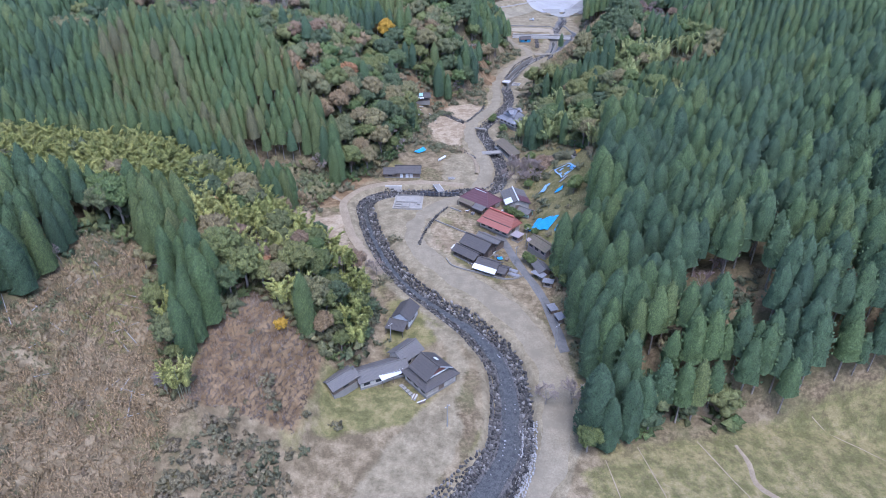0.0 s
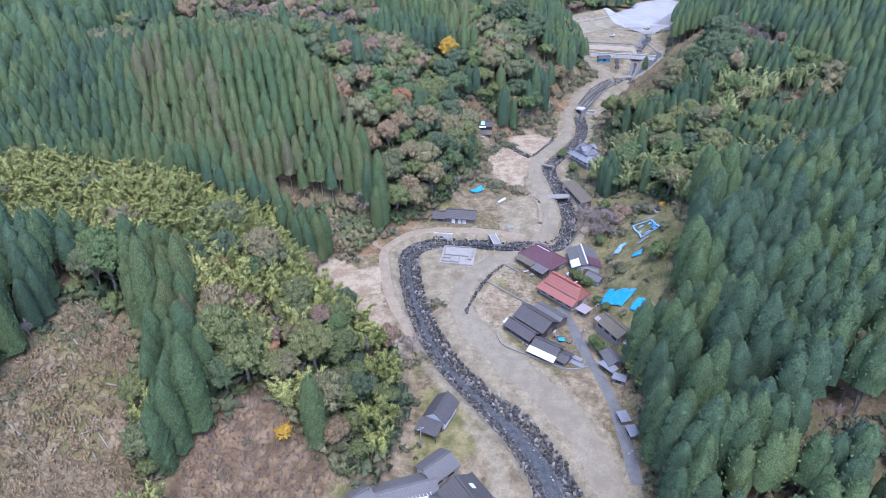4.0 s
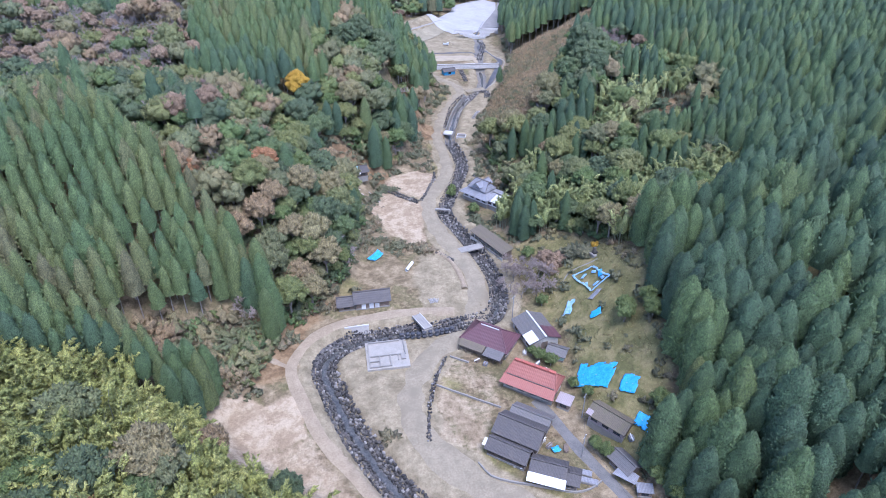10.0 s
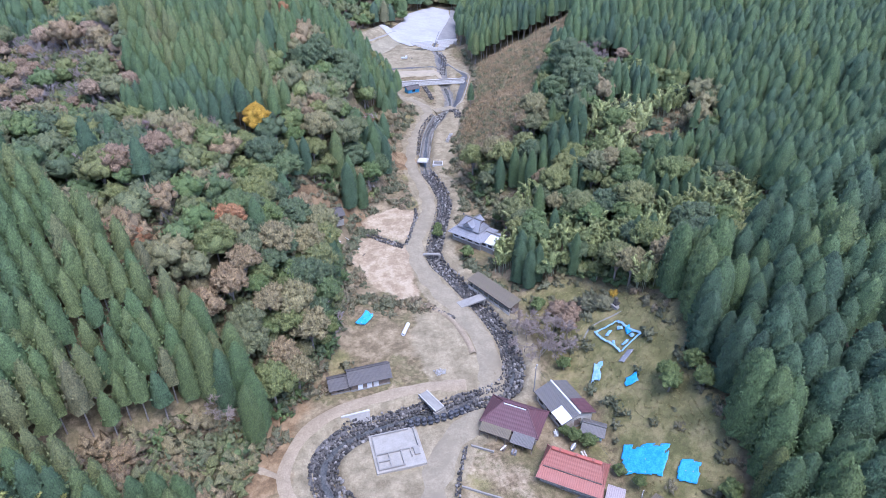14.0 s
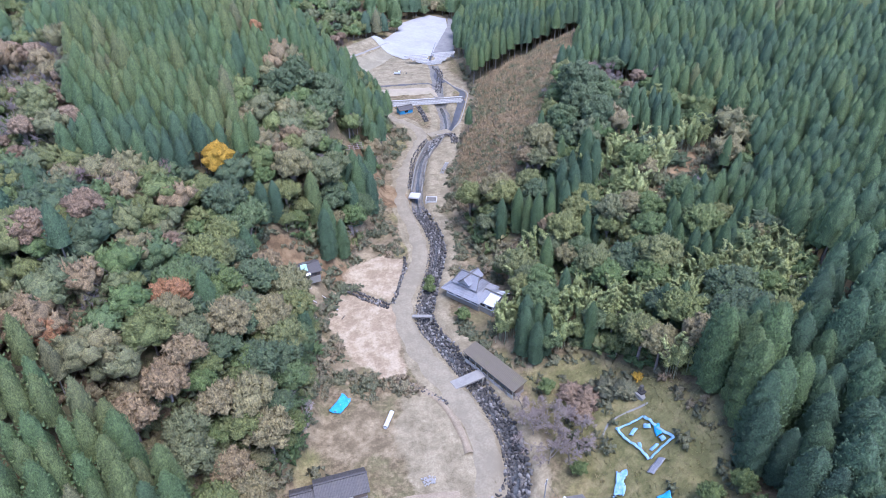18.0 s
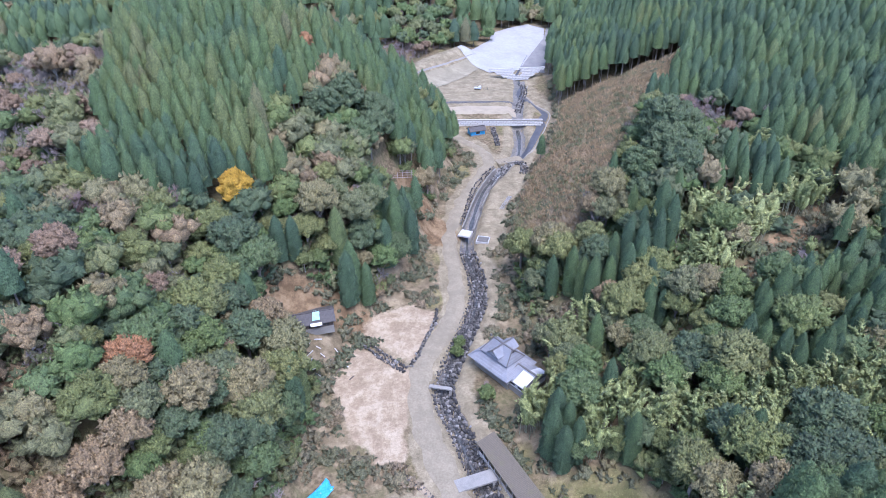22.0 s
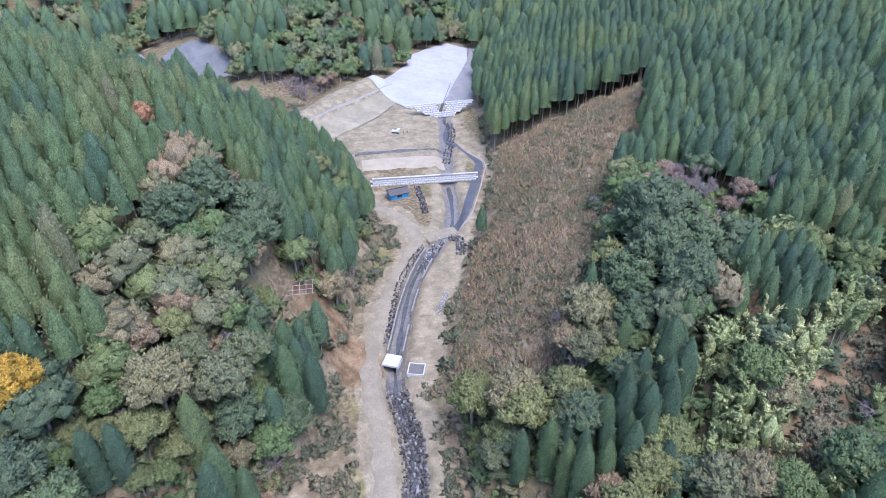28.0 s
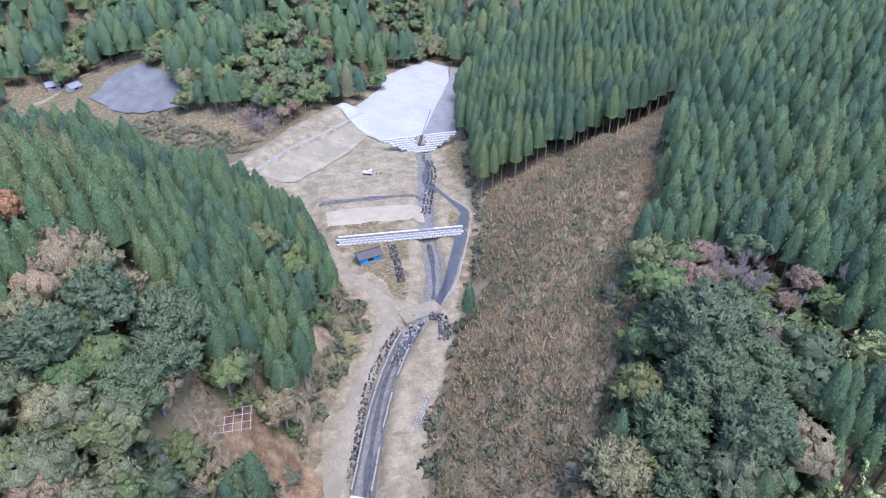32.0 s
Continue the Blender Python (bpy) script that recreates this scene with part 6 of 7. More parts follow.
BAG_MESHES = [lump_mesh("bag", s, M_BAG, 0.12) for s in range(3)]
WHITE_BAGS = [lump_mesh("weight_bag", s + 5, M_WALL, 0.12) for s in range(3)]
STONES = [lump_mesh("stone", s + 10, M_STONE) for s in range(6)]
PALE_STONES = [lump_mesh("stone", s + 20, M_PALESTONE) for s in range(6)]
tarp(34.2, 187.3, -46, 8.8, 6.0, "large bright blue tarpaulin weighted with bags on the slope", seed=1)
tarp(38.9, 179.8, -46, 4.0, 3.8, "crumpled blue tarpaulin on the terraced slope", seed=2)
tarp(38.2, 170.4, -60, 4.2, 3.0, "blue tarpaulin behind the weathered house", seed=3)
tarp(38.2, 212.4, 55, 5.0, 2.0, "folded pale blue tarpaulin in the garden", M_PALEBLUE, seed=4)
tarp(42.0, 204.6, -20, 2.6, 2.2, "small blue tarpaulin sheet in the garden", seed=5)
for a, b in (((43.2, 222.6), (48.2, 221.0)), ((48.2, 221.0), (49.2, 213.0)), ((49.2, 213.0), (44.4, 212.8)), ((44.4, 212.8), (43.2, 222.6))):
    tarp((a[0] + b[0]) / 2, (a[1] + b[1]) / 2, math.degrees(math.atan2(b[1] - a[1], b[0] - a[0])), math.dist(a, b), 0.45, "narrow strip of torn blue tarpaulin edging a plot", M_PALEBLUE, seed=int(a[0]))
tarp(48.4, 216.5, 70, 2.4, 1.0, "scrap of blue tarpaulin on bare soil", seed=8)
tarp(44.4, 210.8, 20, 3.0, 1.4, "pale heap of sheeting", M_TILEPALE, seed=9)
tarp(-9.8, 252.6, 48, 5.6, 2.8, "blue tarpaulin over a mound", seed=10)
tarp(18.4, 171.4, 10, 1.8, 1.5, "blue sheet over stacked goods in the yard", seed=11)
for k, (px, py, a, l, w) in enumerate(((45.2, 219.6, 30, 1.6, 0.8), (47.6, 218.8, -40, 1.3, 0.9), (46.2, 214.2, 10, 1.5, 0.7), (47.9, 214.6, 80, 1.2, 0.8), (44.6, 216.4, 60, 1.1, 0.6))):
    tarp(px, py, a, l, w, "torn scrap of bleached blue sheeting in the plot", M_PALEBLUE, seed=40 + k)
rng = np.random.RandomState(21)
for k, (px, py) in enumerate(((8.4, 169.6), (9.8, 168.4), (17.2, 172.6), (16.4, 174.4), (20.6, 171.2), (23.4, 196.8), (24.8, 194.6), (8.8, 201.4), (10.6, 199.8), (21.6, 201.4), (29.2, 176.8), (34.6, 168.8), (-7.2, 112.4), (-5.4, 110.8), (-8.6, 124.2), (38.0, 284.6), (28.2, 276.4), (-8.2, 299.0))):
    t = place("crate", px, py, rng.uniform(0, 90), "weathered box and boards stacked beside the house", "crate", "clutter round the houses", sink=-0.02)
    w, d, h = rng.uniform(0.4, 0.9), rng.uniform(0.35, 0.6), rng.uniform(0.4, 0.9)
    part("box", block(-w, w, -d, d, -0.1, h, 0.03), (M_WALL, M_WOOD, M_TILEPALE)[k % 3], t)
    part("board", block(-w - 0.5, w + 0.3, -0.15, 0.12, h + 0.004, h + 0.06), (M_WOOD, M_WHITE)[k % 2], t)
t = place("tank", -0.6, 245.0, 57, "long white water tank lying on its side", "tank")
part("shell", rod((-2.4, 0, 0.5), (2.4, 0, 0.5), 0.5, 12), M_WHITE, t)
for px in (-1.6, 1.6):
    part("cradle", block(px - 0.2, px + 0.2, -0.5, 0.5, -0.3, 0.2), M_CONC, t)


# ---- stones, walls and the river ----
def stones_along(name, line, size, gap, offsets, meshes, label, category, limit=300, seed=0, stuff_name="stones", lift=0.0, span=None, kind=""):
    """A wall or bank of single stones along a line; past the limit they join into one part."""
    rng = np.random.RandomState(seed)
    line = np.asarray(line, float)
    seg = np.hypot(*np.diff(line, axis=0).T)
    s = np.concatenate(([0], np.cumsum(seg)))
    tan = np.gradient(line, axis=0)
    tan /= np.linalg.norm(tan, axis=1)[:, None] + 1e-9
    spots = []
    for off in offsets:
        for d in np.arange(0, s[-1], gap):
            d += rng.uniform(-0.3, 0.3) * gap
            x, y = np.interp(d, s, line[:, 0]), np.interp(d, s, line[:, 1])
            tx, ty = np.interp(d, s, tan[:, 0]), np.interp(d, s, tan[:, 1])
            o = off + rng.uniform(-0.3, 0.3) * size
            spots.append((x - ty * o, y + tx * o))
    spots = np.array(spots)
    z = land(spots[:, 0], spots[:, 1])
    first = (spots[:, 1] > span[0]) & (spots[:, 1] < span[1]) if span else np.ones(len(spots), bool)
    order = np.argsort(~first, kind="stable")
    n1 = min(limit, int(first.sum()))
    x0, y0 = spots[order[0]]
    top = tagged(new(name), label, category, kind=kind)
    top.location = (x0, y0, z[order[0]])
    vs, fs, n = [], [], 0
    for i, k in enumerate(order):
        sc = size * rng.uniform(0.65, 1.35, 3) * (1, 1, 0.85)
        m = Matrix.Translation((spots[k, 0] - x0, spots[k, 1] - y0, z[k] - z[order[0]] + lift + 0.12 * size)) @ Euler(rng.uniform(0, 6, 3)).to_matrix().to_4x4() @ Matrix.Diagonal((*sc, 1))
        me = meshes[rng.randint(len(meshes))]
        if i < n1:
            ob = new("stone", me)
            ob.parent = top
            ob.matrix_basis = m
        else:
            A = np.array(m)
            co = np.empty(len(me.vertices) * 3)
            me.vertices.foreach_get("co", co)
            vs.append(co.reshape(-1, 3) @ A[:3, :3].T + A[:3, 3])
            ix = np.empty(len(me.polygons) * 3, int)
            me.loops.foreach_get("vertex_index", ix)
            fs.append(ix.reshape(-1, 3) + n)
            n += len(me.vertices)
    if vs:
        ob = new(stuff_name, mesh_from(stuff_name, np.concatenate(vs), np.concatenate(fs), meshes[0].materials[0]))
        ob.parent = top
        tagged(ob, kind="stuff")
    return top


bank_reach = np.interp(RIVER[:, 1], [60, 110, 135, 150, 216, 232, 300, 420], [7.2, 5.6, 4.9, 3.5, 3.3, 2.3, 2.2, 2.9])
bed = np.interp(RIVER[:, 1], [60, 110, 140, 230, 300, 420, 470], [2.6, 3.0, 3.0, 2.6, 2.4, 2.2, 0.6])
width = np.interp(RIVER[:, 1], [60, 110, 135, 150, 216, 232, 300, 420], [4.5, 3.2, 2.4, 1.6, 1.5, 1.1, 1.1, 1.4])
M_SILT = surface("silty_channel_bed", (0.085, 0.078, 0.066), (0.205, 0.188, 0.158), 0.8, 3.5, 0.85, 0.6)
lower, upper = RIVER[:, 1] < 338, RIVER[:, 1] > 335
strip("river_bed", RIVER[lower], bank_reach[lower], 0.08, M_BED, "stony grey river bed", "river bed", 0, 13, 0.4, 7)
strip("river_bed", RIVER[upper], bank_reach[upper], 0.075, M_SILT, "silty grey bed of the upper channel", "river bed", 0, 13, 0.4, 7)
strip("water", RIVER, width * np.interp(RIVER[:, 1], [330, 345], [0.62, 0.42]), 0, M_WATER, "shallow grey stream water over stones", "water", 0, 5, 0.5, 8, level=floor_z(RIVER[:, 1]) - bed + 0.3)
edge = np.interp(RIVER[:, 1], [60, 110, 135, 150, 216, 232, 300, 420], [6.3, 4.4, 3.8, 2.5, 2.4, 1.7, 1.6, 2.2])
tanr = np.gradient(RIVER, axis=0)
tanr /= np.linalg.norm(tanr, axis=1)[:, None]
norr = np.stack((-tanr[:, 1], tanr[:, 0]), 1)
use = (RIVER[:, 1] > 78) & (RIVER[:, 1] < 334)
for side, nm in ((1, "west"), (-1, "east")):
    ln = (RIVER + norr * (side * edge)[:, None])[use]
    stones_along("river_bank", ln, 1.1 if side < 0 else 0.85, 0.75, (-1.2 * side, -0.5 * side, 0.1 * side, 0.7 * side) if side < 0 else (-1.6, -0.7, 0.3), STONES, "rough bank of piled dark boulders along the river", "stone bank", 300, 3 + side, "boulder_fill", lift=0.25, span=(100, 165))
stones_along("river_stones", RIVER[(RIVER[:, 1] > 78) & (RIVER[:, 1] < 318)], 0.6, 1.1, (-2.3, -1.1, 1.3, 2.5), STONES + PALE_STONES[:2], "scattered stones in the stream bed", "stones", 100, 9, "pebble_fill", lift=0.1, span=(95, 140))
lined = RIVER + norr * np.interp(RIVER[:, 1], [340, 380], [2.7, 3.1])[:, None]
stones_along("stone_lining", lined[(RIVER[:, 1] > 345) & (RIVER[:, 1] < 386)], 0.8, 0.75, (-0.35, 0.4), STONES, "dark stone lining between the haul road and the channel", "stone bank", 300, 21, lift=0.3)
stones_along("river_stones", RIVER[(RIVER[:, 1] > 376) & (RIVER[:, 1] < 389)], 0.7, 0.8, (-1.6, -0.7, 0.4, 1.3), STONES + PALE_STONES[:2], "rubble filling the channel below the crossing", "stones", 120, 22, lift=0.25)
stones_along("riprap", [(14.5, 84), (18, 92), (19.5, 99), (20.3, 106)], 0.6, 0.5, (-1.2, -0.6, 0.0, 0.6, 1.2, -1.8), PALE_STONES, "slope of pale grey quarried riprap stones", "stone bank", 300, 12, "stones", lift=0.2)
stones_along("stone_bank", [(-3, 84), (3, 90), (9, 97)], 0.8, 0.7, (-1.6, -0.8, 0, 0.8), STONES, "dark rubble heap at the water's edge", "stone bank", 300, 13, "stones", lift=0.2)
for ln, lab in (([(-8.0, 179.5), (-7.2, 184), (-5.9, 189), (-4.2, 194), (-2.0, 198.5), (1.5, 204.2)], "low wall of black stones edging the yard"),
                ([(0.1, 296), (4.5, 290), (10, 284.2)], "dry stone terrace wall across the pale field"),
                ([(-0.9, 294.6), (3.6, 288.8), (9.2, 282.9)], "lower dry stone terrace wall"),
                ([(11.5, 284.5), (15, 291), (19.5, 300), (20.8, 305)], "stone edging along the haul road"),
                ([(6.8, 253.6), (10, 250), (13.4, 245.4)], "short wall of dark stones by the road"),
                ([(61.8, 422), (61.2, 414), (60.2, 404)], "strip of dark rubble stones below the weir"),
                ([(60.6, 422), (60.0, 414), (59.2, 404)], "second strip of dark rubble stones below the weir"),
                ([(-22.5, 219.3), (-16, 219.6), (-9, 219.2), (-5, 219)], "stone facing below the lane")):
    stones_along("stone_wall", spline(ln), 0.8, 0.7, (0.0, 0.45), STONES, lab, "stone wall", 300, int(ln[0][1]), lift=0.25)
bags = spline([(-8.4, 213.9), (-5.5, 213.2), (-2.5, 213.0), (1, 213.2), (5.4, 214.4)], 1.3)
for i in range(0, len(bags)):
    for lift in (0.0, 0.9):
        t = tagged(new("bulk_bag", BAG_MESHES[i % 3]), "bulging black bulk sandbag stacked by the river", "sandbag", "black sandbags")
        t.matrix_world = pose(bags[i][0], bags[i][1] + 0.2 * (lift > 0), H(*bags[i]) + 0.6 + lift, 0, 0, i * 37) @ Matrix.Diagonal((1.5, 1.45, 1.3, 1))

# ---- concrete work ----
t = place("bridge", -1.9, 219.2, -72, "narrow white concrete slab bridge over the stream", "bridge", z=floor_z(218.6) + 0.1)
part("deck", block(-3.4, 3.4, -1.3, 1.3, -0.2, 0.3, 0.04), M_CONC, t)
for s in (-1, 1):
    part("kerb", block(-3.4, 3.4, s * 1.2 - 0.1, s * 1.2 + 0.1, 0.3, 0.5), M_BLOCK, t)
    part("abutment", block(s * 3.2 - 0.4, s * 3.2 + 0.4, -1.6, 1.6, -2.6, -0.2), M_CONC, t)
t = place("retaining_wall", -19.6, 220.8, 0, "pale concrete retaining wall below the lane", "wall")
part("panel", slab([(-3.2, -1.2, -1.2), (3.2, -1.2, -1.2), (3.2, 0.2, 0.5), (-3.2, 0.2, 0.5)], 0.3), M_CONC, t)
part("coping", block(-3.3, 3.3, 0.1, 0.5, 0.3, 0.65), M_BLOCK, t)
t = place("bridge", 20.8, 251.2, 12, "old grey concrete slab bridge to the long shed", "bridge", z=floor_z(251) + 0.1)
part("deck", block(-4.2, 4.2, -1.5, 1.5, -0.25, 0.25, 0.04), M_CONC, t)
part("abutment", block(-3.9, -3.2, -1.5, 1.5, -2.6, -0.25), M_CONC, t)
part("abutment", block(3.2, 3.9, -1.5, 1.5, -2.6, -0.25), M_CONC, t)
t = place("bridge", 17.4, 277.0, -20, "thin concrete footbridge beside the road", "bridge", z=floor_z(277))
part("deck", block(-2.6, 2.6, -0.5, 0.5, -0.1, 0.2), M_CONC, t)
part("abutment", block(-2.8, -2.2, -0.5, 0.5, -2.4, -0.1), M_CONC, t)
part("abutment", block(2.2, 2.8, -0.5, 0.5, -2.4, -0.1), M_CONC, t)
t = place("bridge", 34.9, 341.0, -30, "short white concrete culvert bridge", "bridge", z=floor_z(341) + 0.1)
part("deck", block(-1.9, 1.9, -2.0, 2.0, -0.2, 0.35, 0.04), M_BLOCK, t)
part("abutment", block(-2.2, -1.6, -2.0, 2.0, -2.4, -0.2), M_CONC, t)
part("abutment", block(1.6, 2.2, -2.0, 2.0, -2.4, -0.2), M_CONC, t)
t = place("crossing", 61.4, 391.2, 14, "earth and gravel crossing over the upper channel", "crossing", z=floor_z(391) + 0.1)
part("fill", block(-5.6, 5.6, -2.4, 2.4, -2.6, 0.1, 0.25), M_ROAD, t)
part("pipe_head", block(-2.0, 2.0, -2.75, -2.42, -2.2, 0.25, 0.03), M_CONC, t)
t = place("catch_basin", 39.8, 336.8, -22, "open square concrete basin set in gravel", "basin")
for q in ((-2, 2, -2, -1.75), (-2, 2, 1.75, 2), (-2, -1.75, -1.75, 1.75), (1.75, 2, -1.75, 1.75)):
    part("rim", block(q[0], q[1], q[2], q[3], -0.6, 0.35), M_BLOCK, t)
part("floor", block(-1.75, 1.75, -1.75, 1.75, -0.5, 0.12), M_STONE, t, "dark gravelly basin floor")
for sd, lab in ((1.9, "left"), (-1.9, "right")):
    ln = spline([(36.3, 344), (38.5, 349.5), (42.5, 359.5), (47.5, 370), (52.5, 378.5), (57, 385)])
    tn = np.gradient(ln, axis=0)
    tn /= np.linalg.norm(tn, axis=1)[:, None]
    cl = ln + np.stack((-tn[:, 1], tn[:, 0]), 1) * sd
    top = tagged(new("channel_wall"), "pale concrete channel wall along the stream", "wall", "channel walls")
    top.location = (cl[0][0], cl[0][1], 0)
    for i in range(0, len(cl) - 3, 3):
        if sd < 0 and i % 9 == 6:
            continue
        a, b = cl[i], cl[i + 3]
        ob = part("wall_segment", block(-math.dist(a, b) / 2, math.dist(a, b) / 2 - 0.03, -0.18, 0.18, -2.0, 0.25), M_CONC, top)
        ob.matrix_basis = pose((a[0] + b[0]) / 2 - cl[0][0], (a[1] + b[1]) / 2 - cl[0][1], floor_z((a[1] + b[1]) / 2), 0, 0, math.degrees(math.atan2(b[1] - a[1], b[0] - a[0])))
M_SLAB = surface("dusty_slab", (0.235, 0.215, 0.178), (0.33, 0.305, 0.26), 0.5, 5, 0.9, 0.2)
t = place("foundation", -13.2, 208.6, -3, "bare concrete house foundation with low footing walls", "foundation")
part("slab", block(-5.4, 5.4, -5.3, 5.3, -0.8, 0.3, 0.05), M_SLAB, t)
for q in ((-4.8, 3.6, 4.6, 4.85), (-4.8, -4.55, -4.6, 4.6), (-4.8, 0.8, -4.85, -4.6), (0.55, 0.8, -4.6, -0.6), (-4.55, 4.8, -0.85, -0.6), (4.55, 4.8, -0.6, 4.6), (-2.2, -1.95, -4.6, -0.85), (2.6, 2.8, -3.0, -0.85), (-4.55, -2.2, -2.8, -2.55), (3.4, 4.6, -2.8, -0.85)):
    part("footing_wall", block(*q, 0.304, 0.75), M_CONC, t)
for ln in ([(0.8, 172.0), (2.5, 168.3), (6, 166), (10.2, 164.1), (14.5, 162.3), (18.4, 160.7), (22, 160.8), (24.7, 161.9)], [(-3.1, 195.5), (3.5, 190.5), (10.1, 185.4)], [(2.5, 204.5), (6.5, 201.2)]):
    sp = spline(ln, 2.0)
    top = tagged(new("garden_wall"), "low worn concrete wall round the farm plots", "wall", "garden walls")
    top.location = (sp[0][0], sp[0][1], 0)
    for a, b in zip(sp[:-1], sp[1:]):
        ob = part("wall_segment", block(-math.dist(a, b) / 2, math.dist(a, b) / 2 - 0.02, -0.15, 0.15, -0.8, 0.5), M_CONC, top)
        ob.matrix_basis = pose((a[0] + b[0]) / 2 - sp[0][0], (a[1] + b[1]) / 2 - sp[0][1], H((a[0] + b[0]) / 2, (a[1] + b[1]) / 2), 0, 0, math.degrees(math.atan2(b[1] - a[1], b[0] - a[0])))

# weir of stacked concrete blocks across the valley
weir = tagged(new("weir"), "long stepped weir of white concrete blocks", "weir")
weir.location = (46.5, 428, 0)
blk = bpy.data.meshes.new("block")
bmw = block(-0.70, 0.70, -0.4, 0.4, -0.32, 0.32, 0.1)
bmw.to_mesh(blk)
bmw.free()
blk.materials.append(M_BLOCK)
for row in range(4):
    for i in range(25):
        u = i * 1.5 + 0.75 * (row % 2)
        if 24.5 < u < 29 and row > 2:
            continue
        ob = new("block", blk)
        ob.parent = weir
        ob.matrix_basis = pose(u, 0.3 * row - 0.13 * u - 1.4, floor_z(426) + 0.35 + 0.68 * row, 0, 0, -7.5)
core = part("core", block(0, 37.6, 0.2, 1.4, -0.6, 2.6), M_CONC, weir)
core.matrix_basis = pose(0, -1.2, floor_z(426), 0, 0, -7.5)
for (px, py, a, n, rows) in ((88, 481, 8, 10, 8),):
    w2 = tagged(new("weir"), "upper stepped weir of white concrete blocks", "weir")
    w2.location = (px, py, floor_z(py))
    for row in range(rows):
        for i in range(n * 2):
            u = (i - n) * 1.5 + 0.75 * (row % 2)
            if abs(u) < 2.2 and row > 2:
                continue
            if abs(u) > 4.5 + 1.5 * row:
                continue
            ob = new("block", blk)
            ob.parent = w2
            ob.matrix_basis = pose(u, 0.6 * row, 0.2 + 0.66 * row, 0, 0, 0)


def sheet_on(name, poly, lift, material, label, category, step=1.5, rise=None):
    """A paved or sprayed surface draped over the land inside a plan shape."""
    p = np.array(poly, float)
    xs, ys = np.arange(p[:, 0].min(), p[:, 0].max() + step, step), np.arange(p[:, 1].min(), p[:, 1].max() + step, step)
    X, Y = np.meshgrid(xs, ys)
    x, y = X.ravel(), Y.ravel()
    z = land(x, y) + lift + (rise(x, y) if rise else 0)
    q = grid_faces(len(xs), len(ys))
    cxy = np.stack((x[q].mean(1), y[q].mean(1)), 1)
    q = q[inside(cxy[:, 0], cxy[:, 1], poly)]
    used = np.unique(q)
    remap = np.zeros(len(x), int)
    remap[used] = np.arange(len(used))
    return tagged(new(name, mesh_from(name, np.stack((x, y, z), 1)[used], remap[q], material, True)), label, category, kind="structure")


M_SPRAY = surface("sprayed_white_mortar", (0.30, 0.29, 0.272), (0.365, 0.355, 0.338), 0.08, 0.6, 0.9, 0.4, stain=(0.28, 0.268, 0.245))
M_CHIP = surface("dark_wet_gravel", (0.156, 0.150, 0.139), (0.242, 0.225, 0.204), 0.3, 2.0, 0.85, 0.4)
sheet_on("sprayed_slope", CONCRETE, 0.4, M_SPRAY, "smooth white mortar-sprayed landslide slope", "slope", 0.5)
sheet_on("gravel_slope", [(92, 495), (104, 489), (113, 515), (122, 540), (134, 566), (130, 574), (122, 552), (106, 522)], 0.3, M_CHIP, "dark gravel drainage strip beside the sprayed slope", "slope", 0.6)
truck = place("truck", 63.6, 466.4, -28, "small white flatbed truck on the gravel works", "truck")
part("cab", block(0.5, 1.7, -0.75, 0.75, 0.45, 1.85, 0.12), M_WHITE, truck)
part("windscreen", block(1.66, 1.74, -0.6, 0.6, 1.15, 1.7), M_GLASS, truck)
part("bed", block(-1.8, 0.45, -0.75, 0.75, 0.55, 0.75, 0.03), M_WHITE, truck)
for s in (-1, 1):
    part("side_board", block(-1.8, 0.45, s * 0.72 - 0.03, s * 0.72 + 0.03, 0.75, 1.05), M_WHITE, truck)
    for px in (-1.1, 1.1):
        part("wheel", rod((px, s * 0.55, 0.3), (px, s * 0.78, 0.3), 0.3, 12), M_BAG, truck)
for k, (px, py) in enumerate(((66.4, 464.8), (67.4, 464.6), (68.2, 464.9))):
    t = place("marker_post", px, py, 0, "dark survey post standing in gravel", "post", "survey posts")
    part("post", rod((0, 0, -0.2), (0, 0, 1.1), 0.1), M_BAG, t)

van = place("van", -12.6, 284.2, -62, "small white van parked by the ruined house", "van")
part("body", block(-1.7, 1.7, -0.75, 0.75, 0.35, 1.15, 0.1), M_WHITE, van)
part("cabin", block(-1.65, 0.9, -0.68, 0.68, 1.15, 1.85, 0.15), M_WHITE, van)
part("windscreen", slab([(0.9, -0.62, 1.78), (0.9, 0.62, 1.78), (1.25, 0.62, 1.16), (1.25, -0.62, 1.16)], 0.03), M_GLASS, van)
for s in (-1, 1):
    part("side_window", block(-1.4, 0.8, s * 0.69 - 0.02, s * 0.69 + 0.02, 1.25, 1.7), M_GLASS, van)
    for px in (-1.1, 1.1):
        part("wheel", rod((px, s * 0.58, 0.28), (px, s * 0.78, 0.28), 0.28, 12), M_BAG, van)

